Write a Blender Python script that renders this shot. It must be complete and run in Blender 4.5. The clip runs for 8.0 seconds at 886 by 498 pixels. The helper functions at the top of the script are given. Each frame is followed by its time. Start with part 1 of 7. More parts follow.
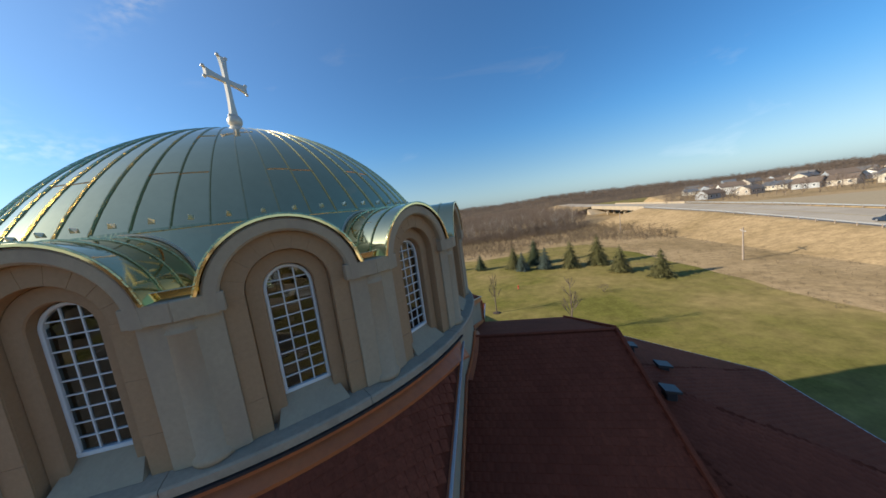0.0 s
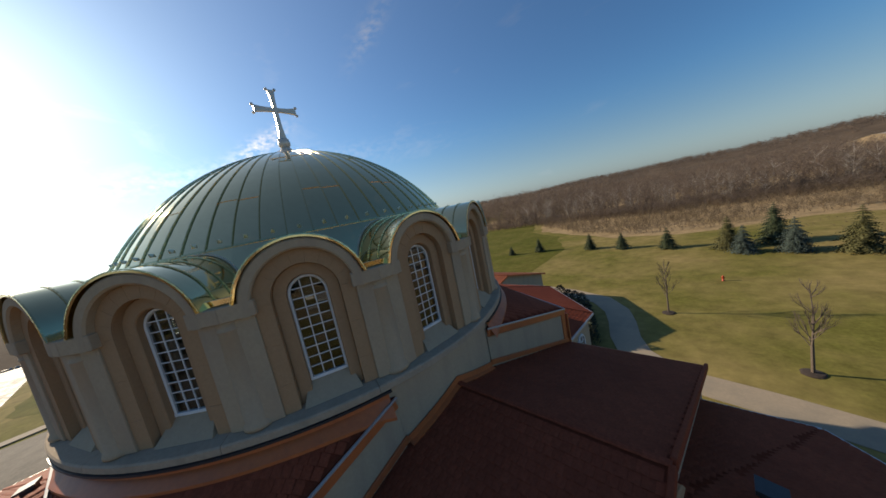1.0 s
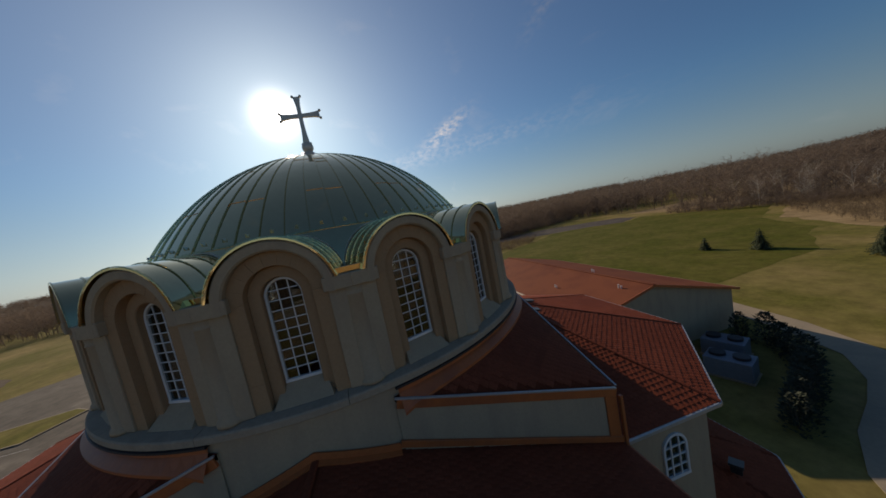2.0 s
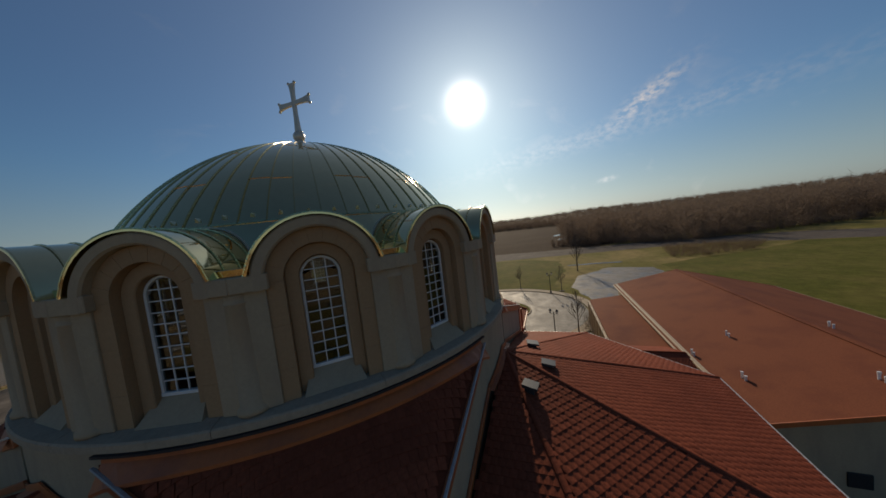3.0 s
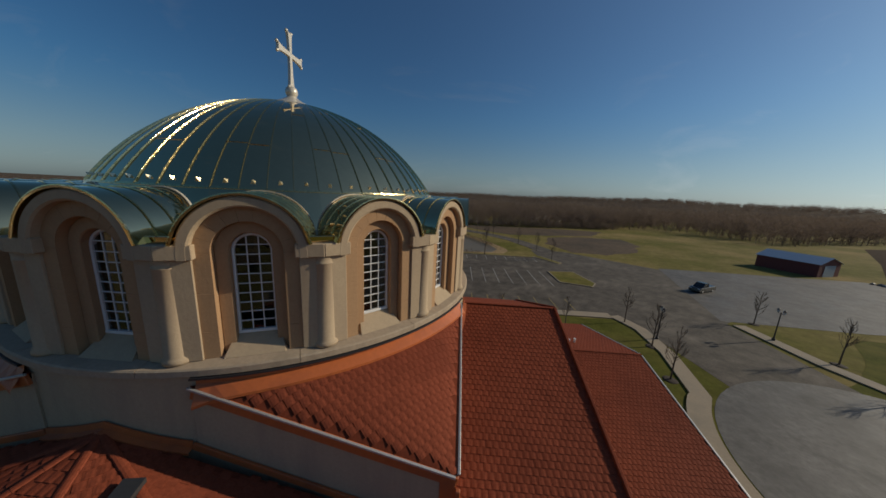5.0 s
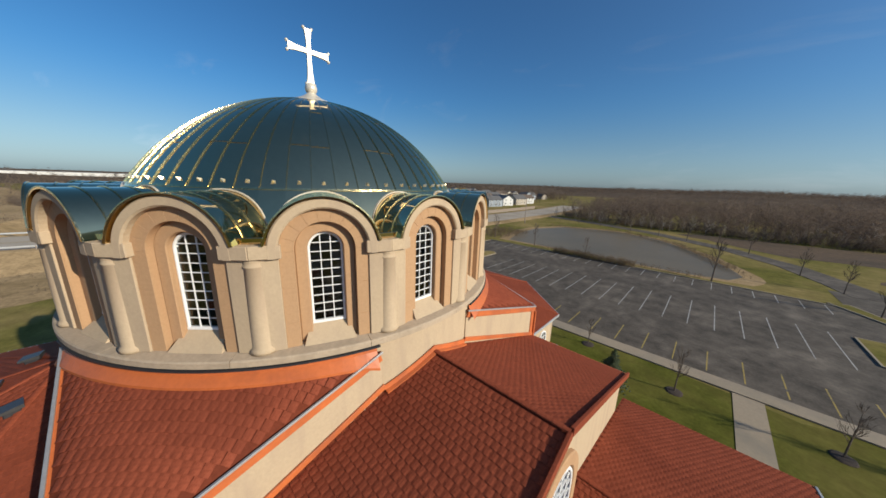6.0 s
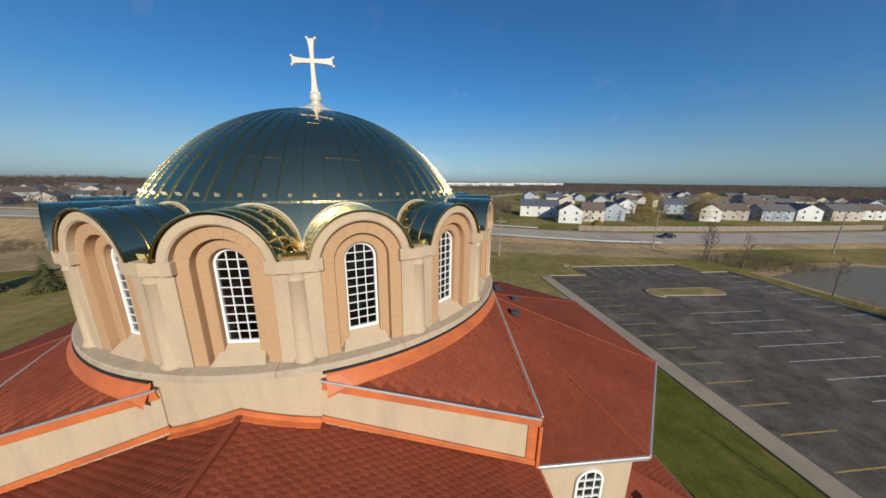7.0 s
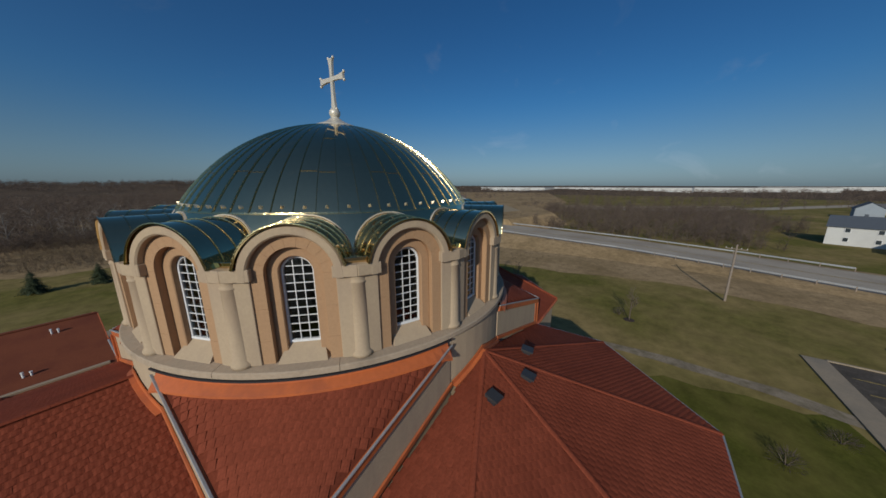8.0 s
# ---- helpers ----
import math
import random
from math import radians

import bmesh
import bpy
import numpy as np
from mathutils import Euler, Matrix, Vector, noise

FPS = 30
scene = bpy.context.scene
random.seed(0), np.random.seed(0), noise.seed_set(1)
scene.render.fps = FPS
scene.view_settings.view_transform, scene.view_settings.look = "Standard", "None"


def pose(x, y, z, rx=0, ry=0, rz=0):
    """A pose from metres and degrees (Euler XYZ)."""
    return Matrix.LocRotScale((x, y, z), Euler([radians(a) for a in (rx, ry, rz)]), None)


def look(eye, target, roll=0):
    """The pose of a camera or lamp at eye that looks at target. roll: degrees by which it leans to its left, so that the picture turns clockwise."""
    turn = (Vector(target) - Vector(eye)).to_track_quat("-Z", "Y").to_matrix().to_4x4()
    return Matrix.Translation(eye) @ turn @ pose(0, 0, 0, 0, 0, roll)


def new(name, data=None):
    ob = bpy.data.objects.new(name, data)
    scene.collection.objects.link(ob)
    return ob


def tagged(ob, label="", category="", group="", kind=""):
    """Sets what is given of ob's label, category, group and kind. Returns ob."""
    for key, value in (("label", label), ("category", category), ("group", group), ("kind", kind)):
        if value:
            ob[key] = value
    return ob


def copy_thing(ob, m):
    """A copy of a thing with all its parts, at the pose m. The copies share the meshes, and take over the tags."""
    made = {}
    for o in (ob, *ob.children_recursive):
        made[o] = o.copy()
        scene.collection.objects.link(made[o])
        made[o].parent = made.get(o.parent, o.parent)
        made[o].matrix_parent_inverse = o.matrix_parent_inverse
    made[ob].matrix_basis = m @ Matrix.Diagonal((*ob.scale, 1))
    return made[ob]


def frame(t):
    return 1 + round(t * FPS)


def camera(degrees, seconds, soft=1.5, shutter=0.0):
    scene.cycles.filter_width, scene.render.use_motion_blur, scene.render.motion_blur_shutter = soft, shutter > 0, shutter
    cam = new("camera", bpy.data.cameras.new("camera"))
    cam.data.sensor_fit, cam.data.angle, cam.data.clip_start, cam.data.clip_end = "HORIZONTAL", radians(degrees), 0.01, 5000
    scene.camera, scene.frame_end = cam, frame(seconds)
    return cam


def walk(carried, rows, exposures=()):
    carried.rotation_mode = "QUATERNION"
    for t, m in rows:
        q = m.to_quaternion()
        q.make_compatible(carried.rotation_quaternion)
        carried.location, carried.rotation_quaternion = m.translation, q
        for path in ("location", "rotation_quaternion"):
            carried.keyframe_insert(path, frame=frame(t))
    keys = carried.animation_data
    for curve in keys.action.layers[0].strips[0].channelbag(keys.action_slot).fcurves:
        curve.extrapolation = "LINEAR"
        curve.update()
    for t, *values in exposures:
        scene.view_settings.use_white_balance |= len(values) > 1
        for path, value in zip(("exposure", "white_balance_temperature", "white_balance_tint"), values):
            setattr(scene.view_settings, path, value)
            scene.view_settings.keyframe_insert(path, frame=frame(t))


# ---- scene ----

# ------------------------------------------------------------------ camera
cam = camera(114.8, 8.0, soft=1.6)
# seconds, x, y, z, yaw, pitch, roll: an orbit round the dome
ROWS = [
    (0.0, 8.730, -9.450, 16.120, 9.60, -6.95, 7.75),
    (0.5, 11.290, -7.395, 16.300, 28.05, -7.50, 9.86),
    (1.0, 13.006, -4.743, 16.347, 44.22, -7.59, 11.59),
    (1.5, 13.936, -1.523, 16.284, 60.43, -6.75, 12.02),
    (2.0, 13.758, 2.277, 16.116, 77.31, -5.56, 11.20),
    (2.5, 12.276, 6.152, 15.941, 94.26, -4.53, 9.38),
    (3.0, 9.608, 9.540, 15.865, 110.32, -3.99, 6.68),
    (3.5, 6.062, 12.112, 15.964, 125.50, -4.43, 3.39),
    (4.0, 1.833, 13.721, 16.207, 142.88, -6.51, 0.25),
    (4.5, -2.840, 13.877, 16.507, 162.86, -9.16, -1.88),
    (5.0, -7.181, 12.425, 16.694, 183.19, -11.28, -2.80),
    (5.5, -10.721, 9.593, 16.791, 203.36, -12.68, -2.72),
    (6.0, -13.130, 5.620, 16.882, 223.49, -13.43, -1.93),
    (6.5, -14.100, 0.855, 17.024, 243.70, -13.66, -0.94),
    (7.0, -13.613, -4.082, 17.150, 264.28, -13.65, -0.66),
    (7.5, -11.656, -8.541, 17.192, 285.05, -13.26, -0.22),
    (8.0, -8.472, -11.861, 17.328, 305.02, -12.76, 0.08),
]
EXPOSURES = [(0.0, 0.82, 6150, 14), (0.5, 0.72, 6400, 15), (1.0, 0.38, 6600, 17), (1.7, -0.33, 6800, 20), (3.0, -0.58, 6950, 18), (3.5, -0.72, 6950, 18), (4.5, -1.02, 6600, 16), (5.3, -0.3, 6200, 13.5), (6.0, 0.2, 6000, 13.5), (7.0, 0.1, 5800, 13.5), (7.5, 0.02, 5700, 13.5), (8.0, -0.72, 5600, 13.5)]
walk(cam, [(t, pose(x, y, z, 90 + pitch, roll, yaw)) for t, x, y, z, yaw, pitch, roll in ROWS], EXPOSURES)

# ------------------------------------------------------------------ world and sun
SUN_AZ, SUN_EL = radians(-166.8), radians(22.5)
world = bpy.data.worlds.new("sky")
scene.world = world
world.use_nodes = True
wn = world.node_tree
wn.nodes.clear()
sky = wn.nodes.new("ShaderNodeTexSky")
sky.sky_type = "NISHITA"
sky.sun_disc = False
sky.sun_elevation = SUN_EL
sky.sun_rotation = radians(90) - SUN_AZ
sky.air_density, sky.dust_density, sky.ozone_density = 1.0, 0.5, 2.0
bg = wn.nodes.new("ShaderNodeBackground")
bg.inputs["Strength"].default_value = 0.068
wout = wn.nodes.new("ShaderNodeOutputWorld")
sun_dir = Vector((math.cos(SUN_EL) * math.cos(SUN_AZ), math.cos(SUN_EL) * math.sin(SUN_AZ), math.sin(SUN_EL)))


def sky_math(op, a, b=None):
    nd = wn.nodes.new("ShaderNodeMath")
    nd.operation = op
    for i, v in enumerate((a, b)):
        if v is None:
            continue
        if isinstance(v, (int, float)):
            nd.inputs[i].default_value = v
        else:
            wn.links.new(v, nd.inputs[i])
    return nd.outputs[0]


def sky_mix(fac, a, b, blend="MIX"):
    nd = wn.nodes.new("ShaderNodeMix")
    nd.data_type, nd.blend_type = "RGBA", blend
    for i, v in ((0, fac), (6, a), (7, b)):
        if isinstance(v, (int, float)):
            nd.inputs[i].default_value = v
        elif isinstance(v, tuple):
            nd.inputs[i].default_value = v
        else:
            wn.links.new(v, nd.inputs[i])
    return nd.outputs[2]


wtc = wn.nodes.new("ShaderNodeTexCoord")
wsep = wn.nodes.new("ShaderNodeSeparateXYZ")
wn.links.new(wtc.outputs["Generated"], wsep.inputs[0])
# the low sky pales to milky blue
grey = wn.nodes.new("ShaderNodeRGBToBW")
wn.links.new(sky.outputs[0], grey.inputs[0])
pale = sky_mix(1.0, grey.outputs[0], (0.70, 0.82, 0.95, 1.0), "MULTIPLY")
low = wn.nodes.new("ShaderNodeMapRange")
low.interpolation_type = "SMOOTHSTEP"
low.inputs["From Min"].default_value, low.inputs["From Max"].default_value = 0.0, 0.26
low.inputs["To Min"].default_value, low.inputs["To Max"].default_value = 0.6, 0.0
wn.links.new(wsep.outputs[2], low.inputs["Value"])
deep = wn.nodes.new("ShaderNodeHueSaturation")
deep.inputs["Saturation"].default_value = 1.22
wn.links.new(sky.outputs[0], deep.inputs["Color"])
high = wn.nodes.new("ShaderNodeMapRange")
high.interpolation_type = "SMOOTHSTEP"
high.inputs["From Min"].default_value, high.inputs["From Max"].default_value = 0.1, 0.8
high.inputs["To Min"].default_value, high.inputs["To Max"].default_value = 1.05, 1.0
wn.links.new(wsep.outputs[2], high.inputs["Value"])
clear = sky_mix(1.0, sky_mix(1.0, deep.outputs[0], (0.64, 1.0, 1.15, 1.0), "MULTIPLY"), high.outputs[0], "MULTIPLY")
tinted = sky_mix(low.outputs[0], clear, pale)
# thin cirrus, drawn out along the wind
wmap = wn.nodes.new("ShaderNodeMapping")
wmap.inputs["Rotation"].default_value = (0.0, 0.0, radians(28))
wmap.inputs["Scale"].default_value = (1.1, 4.2, 6.5)
wn.links.new(wtc.outputs["Generated"], wmap.inputs[0])
wisp = wn.nodes.new("ShaderNodeTexNoise")
wisp.inputs["Scale"].default_value = 1.7
wisp.inputs["Detail"].default_value = 7
wisp.inputs["Roughness"].default_value = 0.58
wisp.inputs["Distortion"].default_value = 0.6
wn.links.new(wmap.outputs[0], wisp.inputs["Vector"])
wr = wn.nodes.new("ShaderNodeMapRange")
wr.inputs["From Min"].default_value, wr.inputs["From Max"].default_value = 0.60, 0.92
wr.inputs["To Min"].default_value, wr.inputs["To Max"].default_value = 0.0, 0.22
wn.links.new(wisp.outputs["Fac"], wr.inputs["Value"])
bright = sky_mix(1.0, grey.outputs[0], (2.1, 2.1, 2.05, 1.0), "MULTIPLY")
tinted = sky_mix(wr.outputs[0], tinted, bright)
# a few single streaks of cirrus: two ends as directions, half width, strength
for a_, b_, wide_, much_ in (((-0.945, 0.212, 0.251), (-0.889, 0.328, 0.320), 0.020, 0.95), ((-0.976, -0.106, 0.189), (-0.782, 0.575, 0.239), 0.028, 0.22), ((-0.719, 0.508, 0.474), (-0.603, 0.562, 0.566), 0.022, 0.35), ((-0.984, 0.156, 0.089), (-0.977, 0.192, 0.094), 0.006, 0.5)):
    a_, b_ = Vector(a_), Vector(b_)
    mid_ = (a_ + b_) / 2
    along_ = (b_ - a_).normalized()
    across_ = mid_.cross(along_).normalized()
    half_ = (b_ - a_).length * 0.55
    parts_ = []
    for axis_, size_ in ((along_, half_), (across_, wide_)):
        dn = wn.nodes.new("ShaderNodeVectorMath")
        dn.operation = "DOT_PRODUCT"
        wn.links.new(wtc.outputs["Generated"], dn.inputs[0])
        dn.inputs[1].default_value = axis_
        off_ = sky_math("DIVIDE", sky_math("SUBTRACT", dn.outputs["Value"], mid_.dot(axis_)), size_)
        parts_.append(sky_math("EXPONENT", sky_math("MULTIPLY", sky_math("MULTIPLY", off_, off_), -1.0)))
    fr = wn.nodes.new("ShaderNodeVectorMath")
    fr.operation = "DOT_PRODUCT"
    wn.links.new(wtc.outputs["Generated"], fr.inputs[0])
    fr.inputs[1].default_value = mid_
    front_ = sky_math("GREATER_THAN", fr.outputs["Value"], 0.0)
    curl = wn.nodes.new("ShaderNodeTexNoise")
    curl.inputs["Scale"].default_value = 14.0
    curl.inputs["Detail"].default_value = 6
    wn.links.new(wmap.outputs[0], curl.inputs["Vector"])
    cr = wn.nodes.new("ShaderNodeMapRange")
    cr.inputs["From Min"].default_value, cr.inputs["From Max"].default_value = 0.38, 0.66
    wn.links.new(curl.outputs["Fac"], cr.inputs["Value"])
    fac_ = sky_math("MULTIPLY", sky_math("MULTIPLY", sky_math("MULTIPLY", parts_[0], parts_[1]), sky_math("MULTIPLY", cr.outputs[0], front_)), much_)
    tinted = sky_mix(fac_, tinted, bright)
# the bright aureole round the sun
dot = wn.nodes.new("ShaderNodeVectorMath")
dot.operation = "DOT_PRODUCT"
nrm_ = wn.nodes.new("ShaderNodeVectorMath")
nrm_.operation = "NORMALIZE"
wn.links.new(wtc.outputs["Generated"], nrm_.inputs[0])
wn.links.new(nrm_.outputs[0], dot.inputs[0])
dot.inputs[1].default_value = sun_dir
away = sky_math("ARCCOSINE", sky_math("MINIMUM", dot.outputs["Value"], 1.0))
core = sky_math("MULTIPLY", sky_math("EXPONENT", sky_math("MULTIPLY", sky_math("POWER", sky_math("DIVIDE", away, 0.042), 2.0), -1.0)), 55.0)
halo = sky_math("MULTIPLY", sky_math("EXPONENT", sky_math("DIVIDE", away, -0.20)), 3.6)
veil = sky_math("MULTIPLY", sky_math("EXPONENT", sky_math("DIVIDE", away, -0.62)), 3.4)
glow = sky_mix(1.0, sky_math("ADD", core, halo), (1.0, 0.97, 0.90, 1.0), "MULTIPLY")
glow = sky_mix(1.0, glow, sky_mix(1.0, veil, (0.78, 0.93, 1.10, 1.0), "MULTIPLY"), "ADD")
tinted = sky_mix(1.0, tinted, glow, "ADD")
wn.links.new(tinted, bg.inputs["Color"])
wn.links.new(bg.outputs[0], wout.inputs["Surface"])
sun_data = bpy.data.lights.new("sun", "SUN")
sun_data.energy, sun_data.angle, sun_data.color = 5.0, radians(0.53), (1.0, 0.885, 0.645)
sun_ob = new("sun", sun_data)
sun_ob.matrix_world = look(sun_dir * 100, (0, 0, 0))

# ------------------------------------------------------------------ materials


def mat(name, base, rough=0.8, metal=0.0, var=0.15, scale=1.0, bump=0.0, second=None, second_scale=0.15, second_low=0.45, second_high=0.7, spec=0.5, rand=0.0, island=0.0, bump_scale=None, mid=0.0, glow_through=0.0, streak=0.0, damp=0.0):
    """A surface with grain at one scale and stains at a wider one."""
    m = bpy.data.materials.new(name)
    m.use_nodes = True
    nt = m.node_tree
    nd, ln = nt.nodes, nt.links
    bsdf = nd["Principled BSDF"]
    bsdf.inputs["Roughness"].default_value = rough
    bsdf.inputs["Metallic"].default_value = metal
    bsdf.inputs["Specular IOR Level"].default_value = spec
    tc = nd.new("ShaderNodeTexCoord")
    grain = nd.new("ShaderNodeTexNoise")
    grain.inputs["Scale"].default_value = scale * 6
    grain.inputs["Detail"].default_value = 6
    grain.inputs["Roughness"].default_value = 0.65
    ln.new(tc.outputs["Object"], grain.inputs["Vector"])
    low = tuple(c * (1 - var) for c in base)
    high = tuple(min(1, c * (1 + var)) for c in base)
    ramp = nd.new("ShaderNodeValToRGB")
    ramp.color_ramp.elements[0].position, ramp.color_ramp.elements[1].position = 0.3, 0.7
    ramp.color_ramp.elements[0].color, ramp.color_ramp.elements[1].color = (*low, 1), (*high, 1)
    ln.new(grain.outputs["Fac"], ramp.inputs["Fac"])
    col = ramp.outputs["Color"]
    if second:
        wide = nd.new("ShaderNodeTexNoise")
        wide.inputs["Scale"].default_value = second_scale
        wide.inputs["Detail"].default_value = 5
        wide.inputs["Roughness"].default_value = 0.6
        if streak:
            # stains run down the wall
            run = nd.new("ShaderNodeMapping")
            run.inputs["Scale"].default_value = (1.0, 1.0, streak)
            ln.new(tc.outputs["Object"], run.inputs["Vector"])
            ln.new(run.outputs[0], wide.inputs["Vector"])
        else:
            ln.new(tc.outputs["Object"], wide.inputs["Vector"])
        r2 = nd.new("ShaderNodeValToRGB")
        r2.color_ramp.elements[0].position, r2.color_ramp.elements[1].position = second_low, second_high
        ln.new(wide.outputs["Fac"], r2.inputs["Fac"])
        mix = nd.new("ShaderNodeMix")
        mix.data_type = "RGBA"
        ln.new(r2.outputs["Color"], mix.inputs["Factor"])
        ln.new(col, mix.inputs[6])
        mix.inputs[7].default_value = (*second, 1)
        col = mix.outputs[2]
    if mid:
        patch = nd.new("ShaderNodeTexNoise")
        patch.inputs["Scale"].default_value = 0.55
        patch.inputs["Detail"].default_value = 8
        patch.inputs["Roughness"].default_value = 0.7
        ln.new(tc.outputs["Object"], patch.inputs["Vector"])
        pr = nd.new("ShaderNodeMapRange")
        pr.inputs["From Min"].default_value, pr.inputs["From Max"].default_value = 0.3, 0.7
        pr.inputs["To Min"].default_value, pr.inputs["To Max"].default_value = 1 - mid, 1 + mid
        ln.new(patch.outputs["Fac"], pr.inputs["Value"])
        pv = nd.new("ShaderNodeHueSaturation")
        ln.new(pr.outputs["Result"], pv.inputs["Value"])
        ln.new(col, pv.inputs["Color"])
        col = pv.outputs["Color"]
    if rand or island:
        src = nd.new("ShaderNodeObjectInfo").outputs["Random"] if rand else nd.new("ShaderNodeNewGeometry").outputs["Random Per Island"]
        amount = rand or island
        mr = nd.new("ShaderNodeMapRange")
        mr.inputs["To Min"].default_value, mr.inputs["To Max"].default_value = 1 - amount, 1 + amount
        ln.new(src, mr.inputs["Value"])
        hsv = nd.new("ShaderNodeHueSaturation")
        ln.new(mr.outputs["Result"], hsv.inputs["Value"])
        ln.new(col, hsv.inputs["Color"])
        col = hsv.outputs["Color"]
    ln.new(col, bsdf.inputs["Base Color"])
    if damp:
        # worn and damp tracks shine more than the dusty rest
        wet = nd.new("ShaderNodeTexNoise")
        wet.inputs["Scale"].default_value = 0.22
        wet.inputs["Detail"].default_value = 7
        wet.inputs["Roughness"].default_value = 0.7
        wet.inputs["Distortion"].default_value = 1.2
        ln.new(tc.outputs["Object"], wet.inputs["Vector"])
        wr_ = nd.new("ShaderNodeMapRange")
        wr_.inputs["From Min"].default_value, wr_.inputs["From Max"].default_value = 0.35, 0.65
        wr_.inputs["To Min"].default_value, wr_.inputs["To Max"].default_value = rough + damp * 0.4, rough - damp
        ln.new(wet.outputs["Fac"], wr_.inputs["Value"])
        ln.new(wr_.outputs[0], bsdf.inputs["Roughness"])
    if glow_through:
        # thin twigs and needles let some light pass
        thin = nd.new("ShaderNodeBsdfTranslucent")
        ln.new(col, thin.inputs["Color"])
        both = nd.new("ShaderNodeMixShader")
        both.inputs[0].default_value = glow_through
        ln.new(bsdf.outputs[0], both.inputs[1])
        ln.new(thin.outputs[0], both.inputs[2])
        ln.new(both.outputs[0], nd["Material Output"].inputs["Surface"])
    if bump:
        b = nd.new("ShaderNodeBump")
        b.inputs["Strength"].default_value = bump
        b.inputs["Distance"].default_value = 0.02
        if bump_scale:
            g2 = nd.new("ShaderNodeTexNoise")
            g2.inputs["Scale"].default_value = bump_scale
            g2.inputs["Detail"].default_value = 3
            ln.new(tc.outputs["Object"], g2.inputs["Vector"])
            ln.new(g2.outputs["Fac"], b.inputs["Height"])
        else:
            ln.new(grain.outputs["Fac"], b.inputs["Height"])
        ln.new(b.outputs["Normal"], bsdf.inputs["Normal"])
    return m


STUCCO = mat("cream_stucco", (0.425, 0.328, 0.222), 0.9, var=0.06, scale=2.5, bump=0.25, second=(0.344, 0.260, 0.190), second_scale=1.6, second_low=0.46, second_high=0.8, spec=0.1, streak=0.22)
PEACH = mat("peach_stucco", (0.392, 0.244, 0.136), 0.9, var=0.07, scale=2.5, bump=0.25, second=(0.330, 0.198, 0.118), second_scale=0.9, second_low=0.5, second_high=0.85, spec=0.1, streak=0.22)
LEDGE = mat("weathered_ledge", (0.389, 0.308, 0.224), 0.9, var=0.1, scale=2.0, bump=0.3, second=(0.272, 0.220, 0.162), second_scale=1.3, second_low=0.5, second_high=0.8, spec=0.1)
FLASH = mat("orange_flashing", (0.486, 0.126, 0.034), 0.5, var=0.08, scale=1.5, second=(0.330, 0.090, 0.035), second_scale=1.0)
TILE = mat("red_roof_tile", (0.222, 0.056, 0.029), 0.68, var=0.2, scale=3.0, bump=0.3, second=(0.172, 0.043, 0.023), second_scale=0.35, island=0.07, spec=0.04)
TILE_ONE = mat("red_roof_tile_single", (0.222, 0.056, 0.029), 0.68, var=0.2, scale=3.0, bump=0.3, rand=0.05, spec=0.04)
UNDER = mat("red_roof_sheet", (0.151, 0.038, 0.020), 0.85, spec=0.02, var=0.2, scale=2.0, second=(0.117, 0.031, 0.018), second_scale=0.4)
GOLD = mat("gilded_sheet_metal", (0.78, 0.605, 0.315), 0.06, metal=1.0, var=0.04, scale=0.6, bump=0.06, bump_scale=1.3)
GOLD_RIB = mat("gilded_seam", (0.66, 0.50, 0.24), 0.14, metal=1.0, var=0.08, scale=2.0, bump=0.45, bump_scale=16.0)
SILVER = mat("pale_cream_metal", (0.599, 0.551, 0.462), 0.35, metal=0.25, var=0.05, scale=2.0)
WHITE = mat("white_paint", (0.72, 0.72, 0.72), 0.45, var=0.03, scale=3.0)
COPING = mat("pale_metal_coping", (0.46, 0.45, 0.44), 0.5, metal=0.6, var=0.1, scale=2.0)
DARK = mat("dark_metal", (0.024, 0.024, 0.028), 0.5, var=0.2, scale=3.0)
# near-black: the shade of the drum's interior put into the base colour
INSIDE = mat("drum_inside_dark", (0.036, 0.032, 0.029), 0.9, var=0.1)


def glass_material():
    m = bpy.data.materials.new("window_glass")
    m.use_nodes = True
    b = m.node_tree.nodes["Principled BSDF"]
    b.inputs["Base Color"].default_value = (0.36, 0.42, 0.43, 1)
    b.inputs["Roughness"].default_value = 0.02
    b.inputs["IOR"].default_value = 1.6
    b.inputs["Transmission Weight"].default_value = 1.0
    return m


GLASS = glass_material()

# ------------------------------------------------------------------ mesh helpers


def obj(name, verts, faces, material, parent=None, smooth=False, label=""):
    me = bpy.data.meshes.new(name)
    me.from_pydata([tuple(v) for v in verts], [], faces)
    me.materials.append(material)
    if smooth:
        me.polygons.foreach_set("use_smooth", [True] * len(me.polygons))
    me.update()
    ob = new(name, me)
    if parent:
        ob.parent = parent
    if label:
        tagged(ob, label)
    return ob


def part(name, bm, material, parent, label="", smooth=False):
    me = bpy.data.meshes.new(name)
    bmesh.ops.recalc_face_normals(bm, faces=bm.faces)
    bm.to_mesh(me)
    bm.free()
    me.materials.append(material)
    if smooth:
        me.polygons.foreach_set("use_smooth", [True] * len(me.polygons))
    ob = new(name, me)
    if parent:
        ob.parent = parent
    if label:
        tagged(ob, label)
    return ob


def again(ob, m, parent=None):
    """Another object on the same mesh."""
    o = ob.copy()
    scene.collection.objects.link(o)
    o.parent = parent or ob.parent
    o.matrix_basis = m
    return o


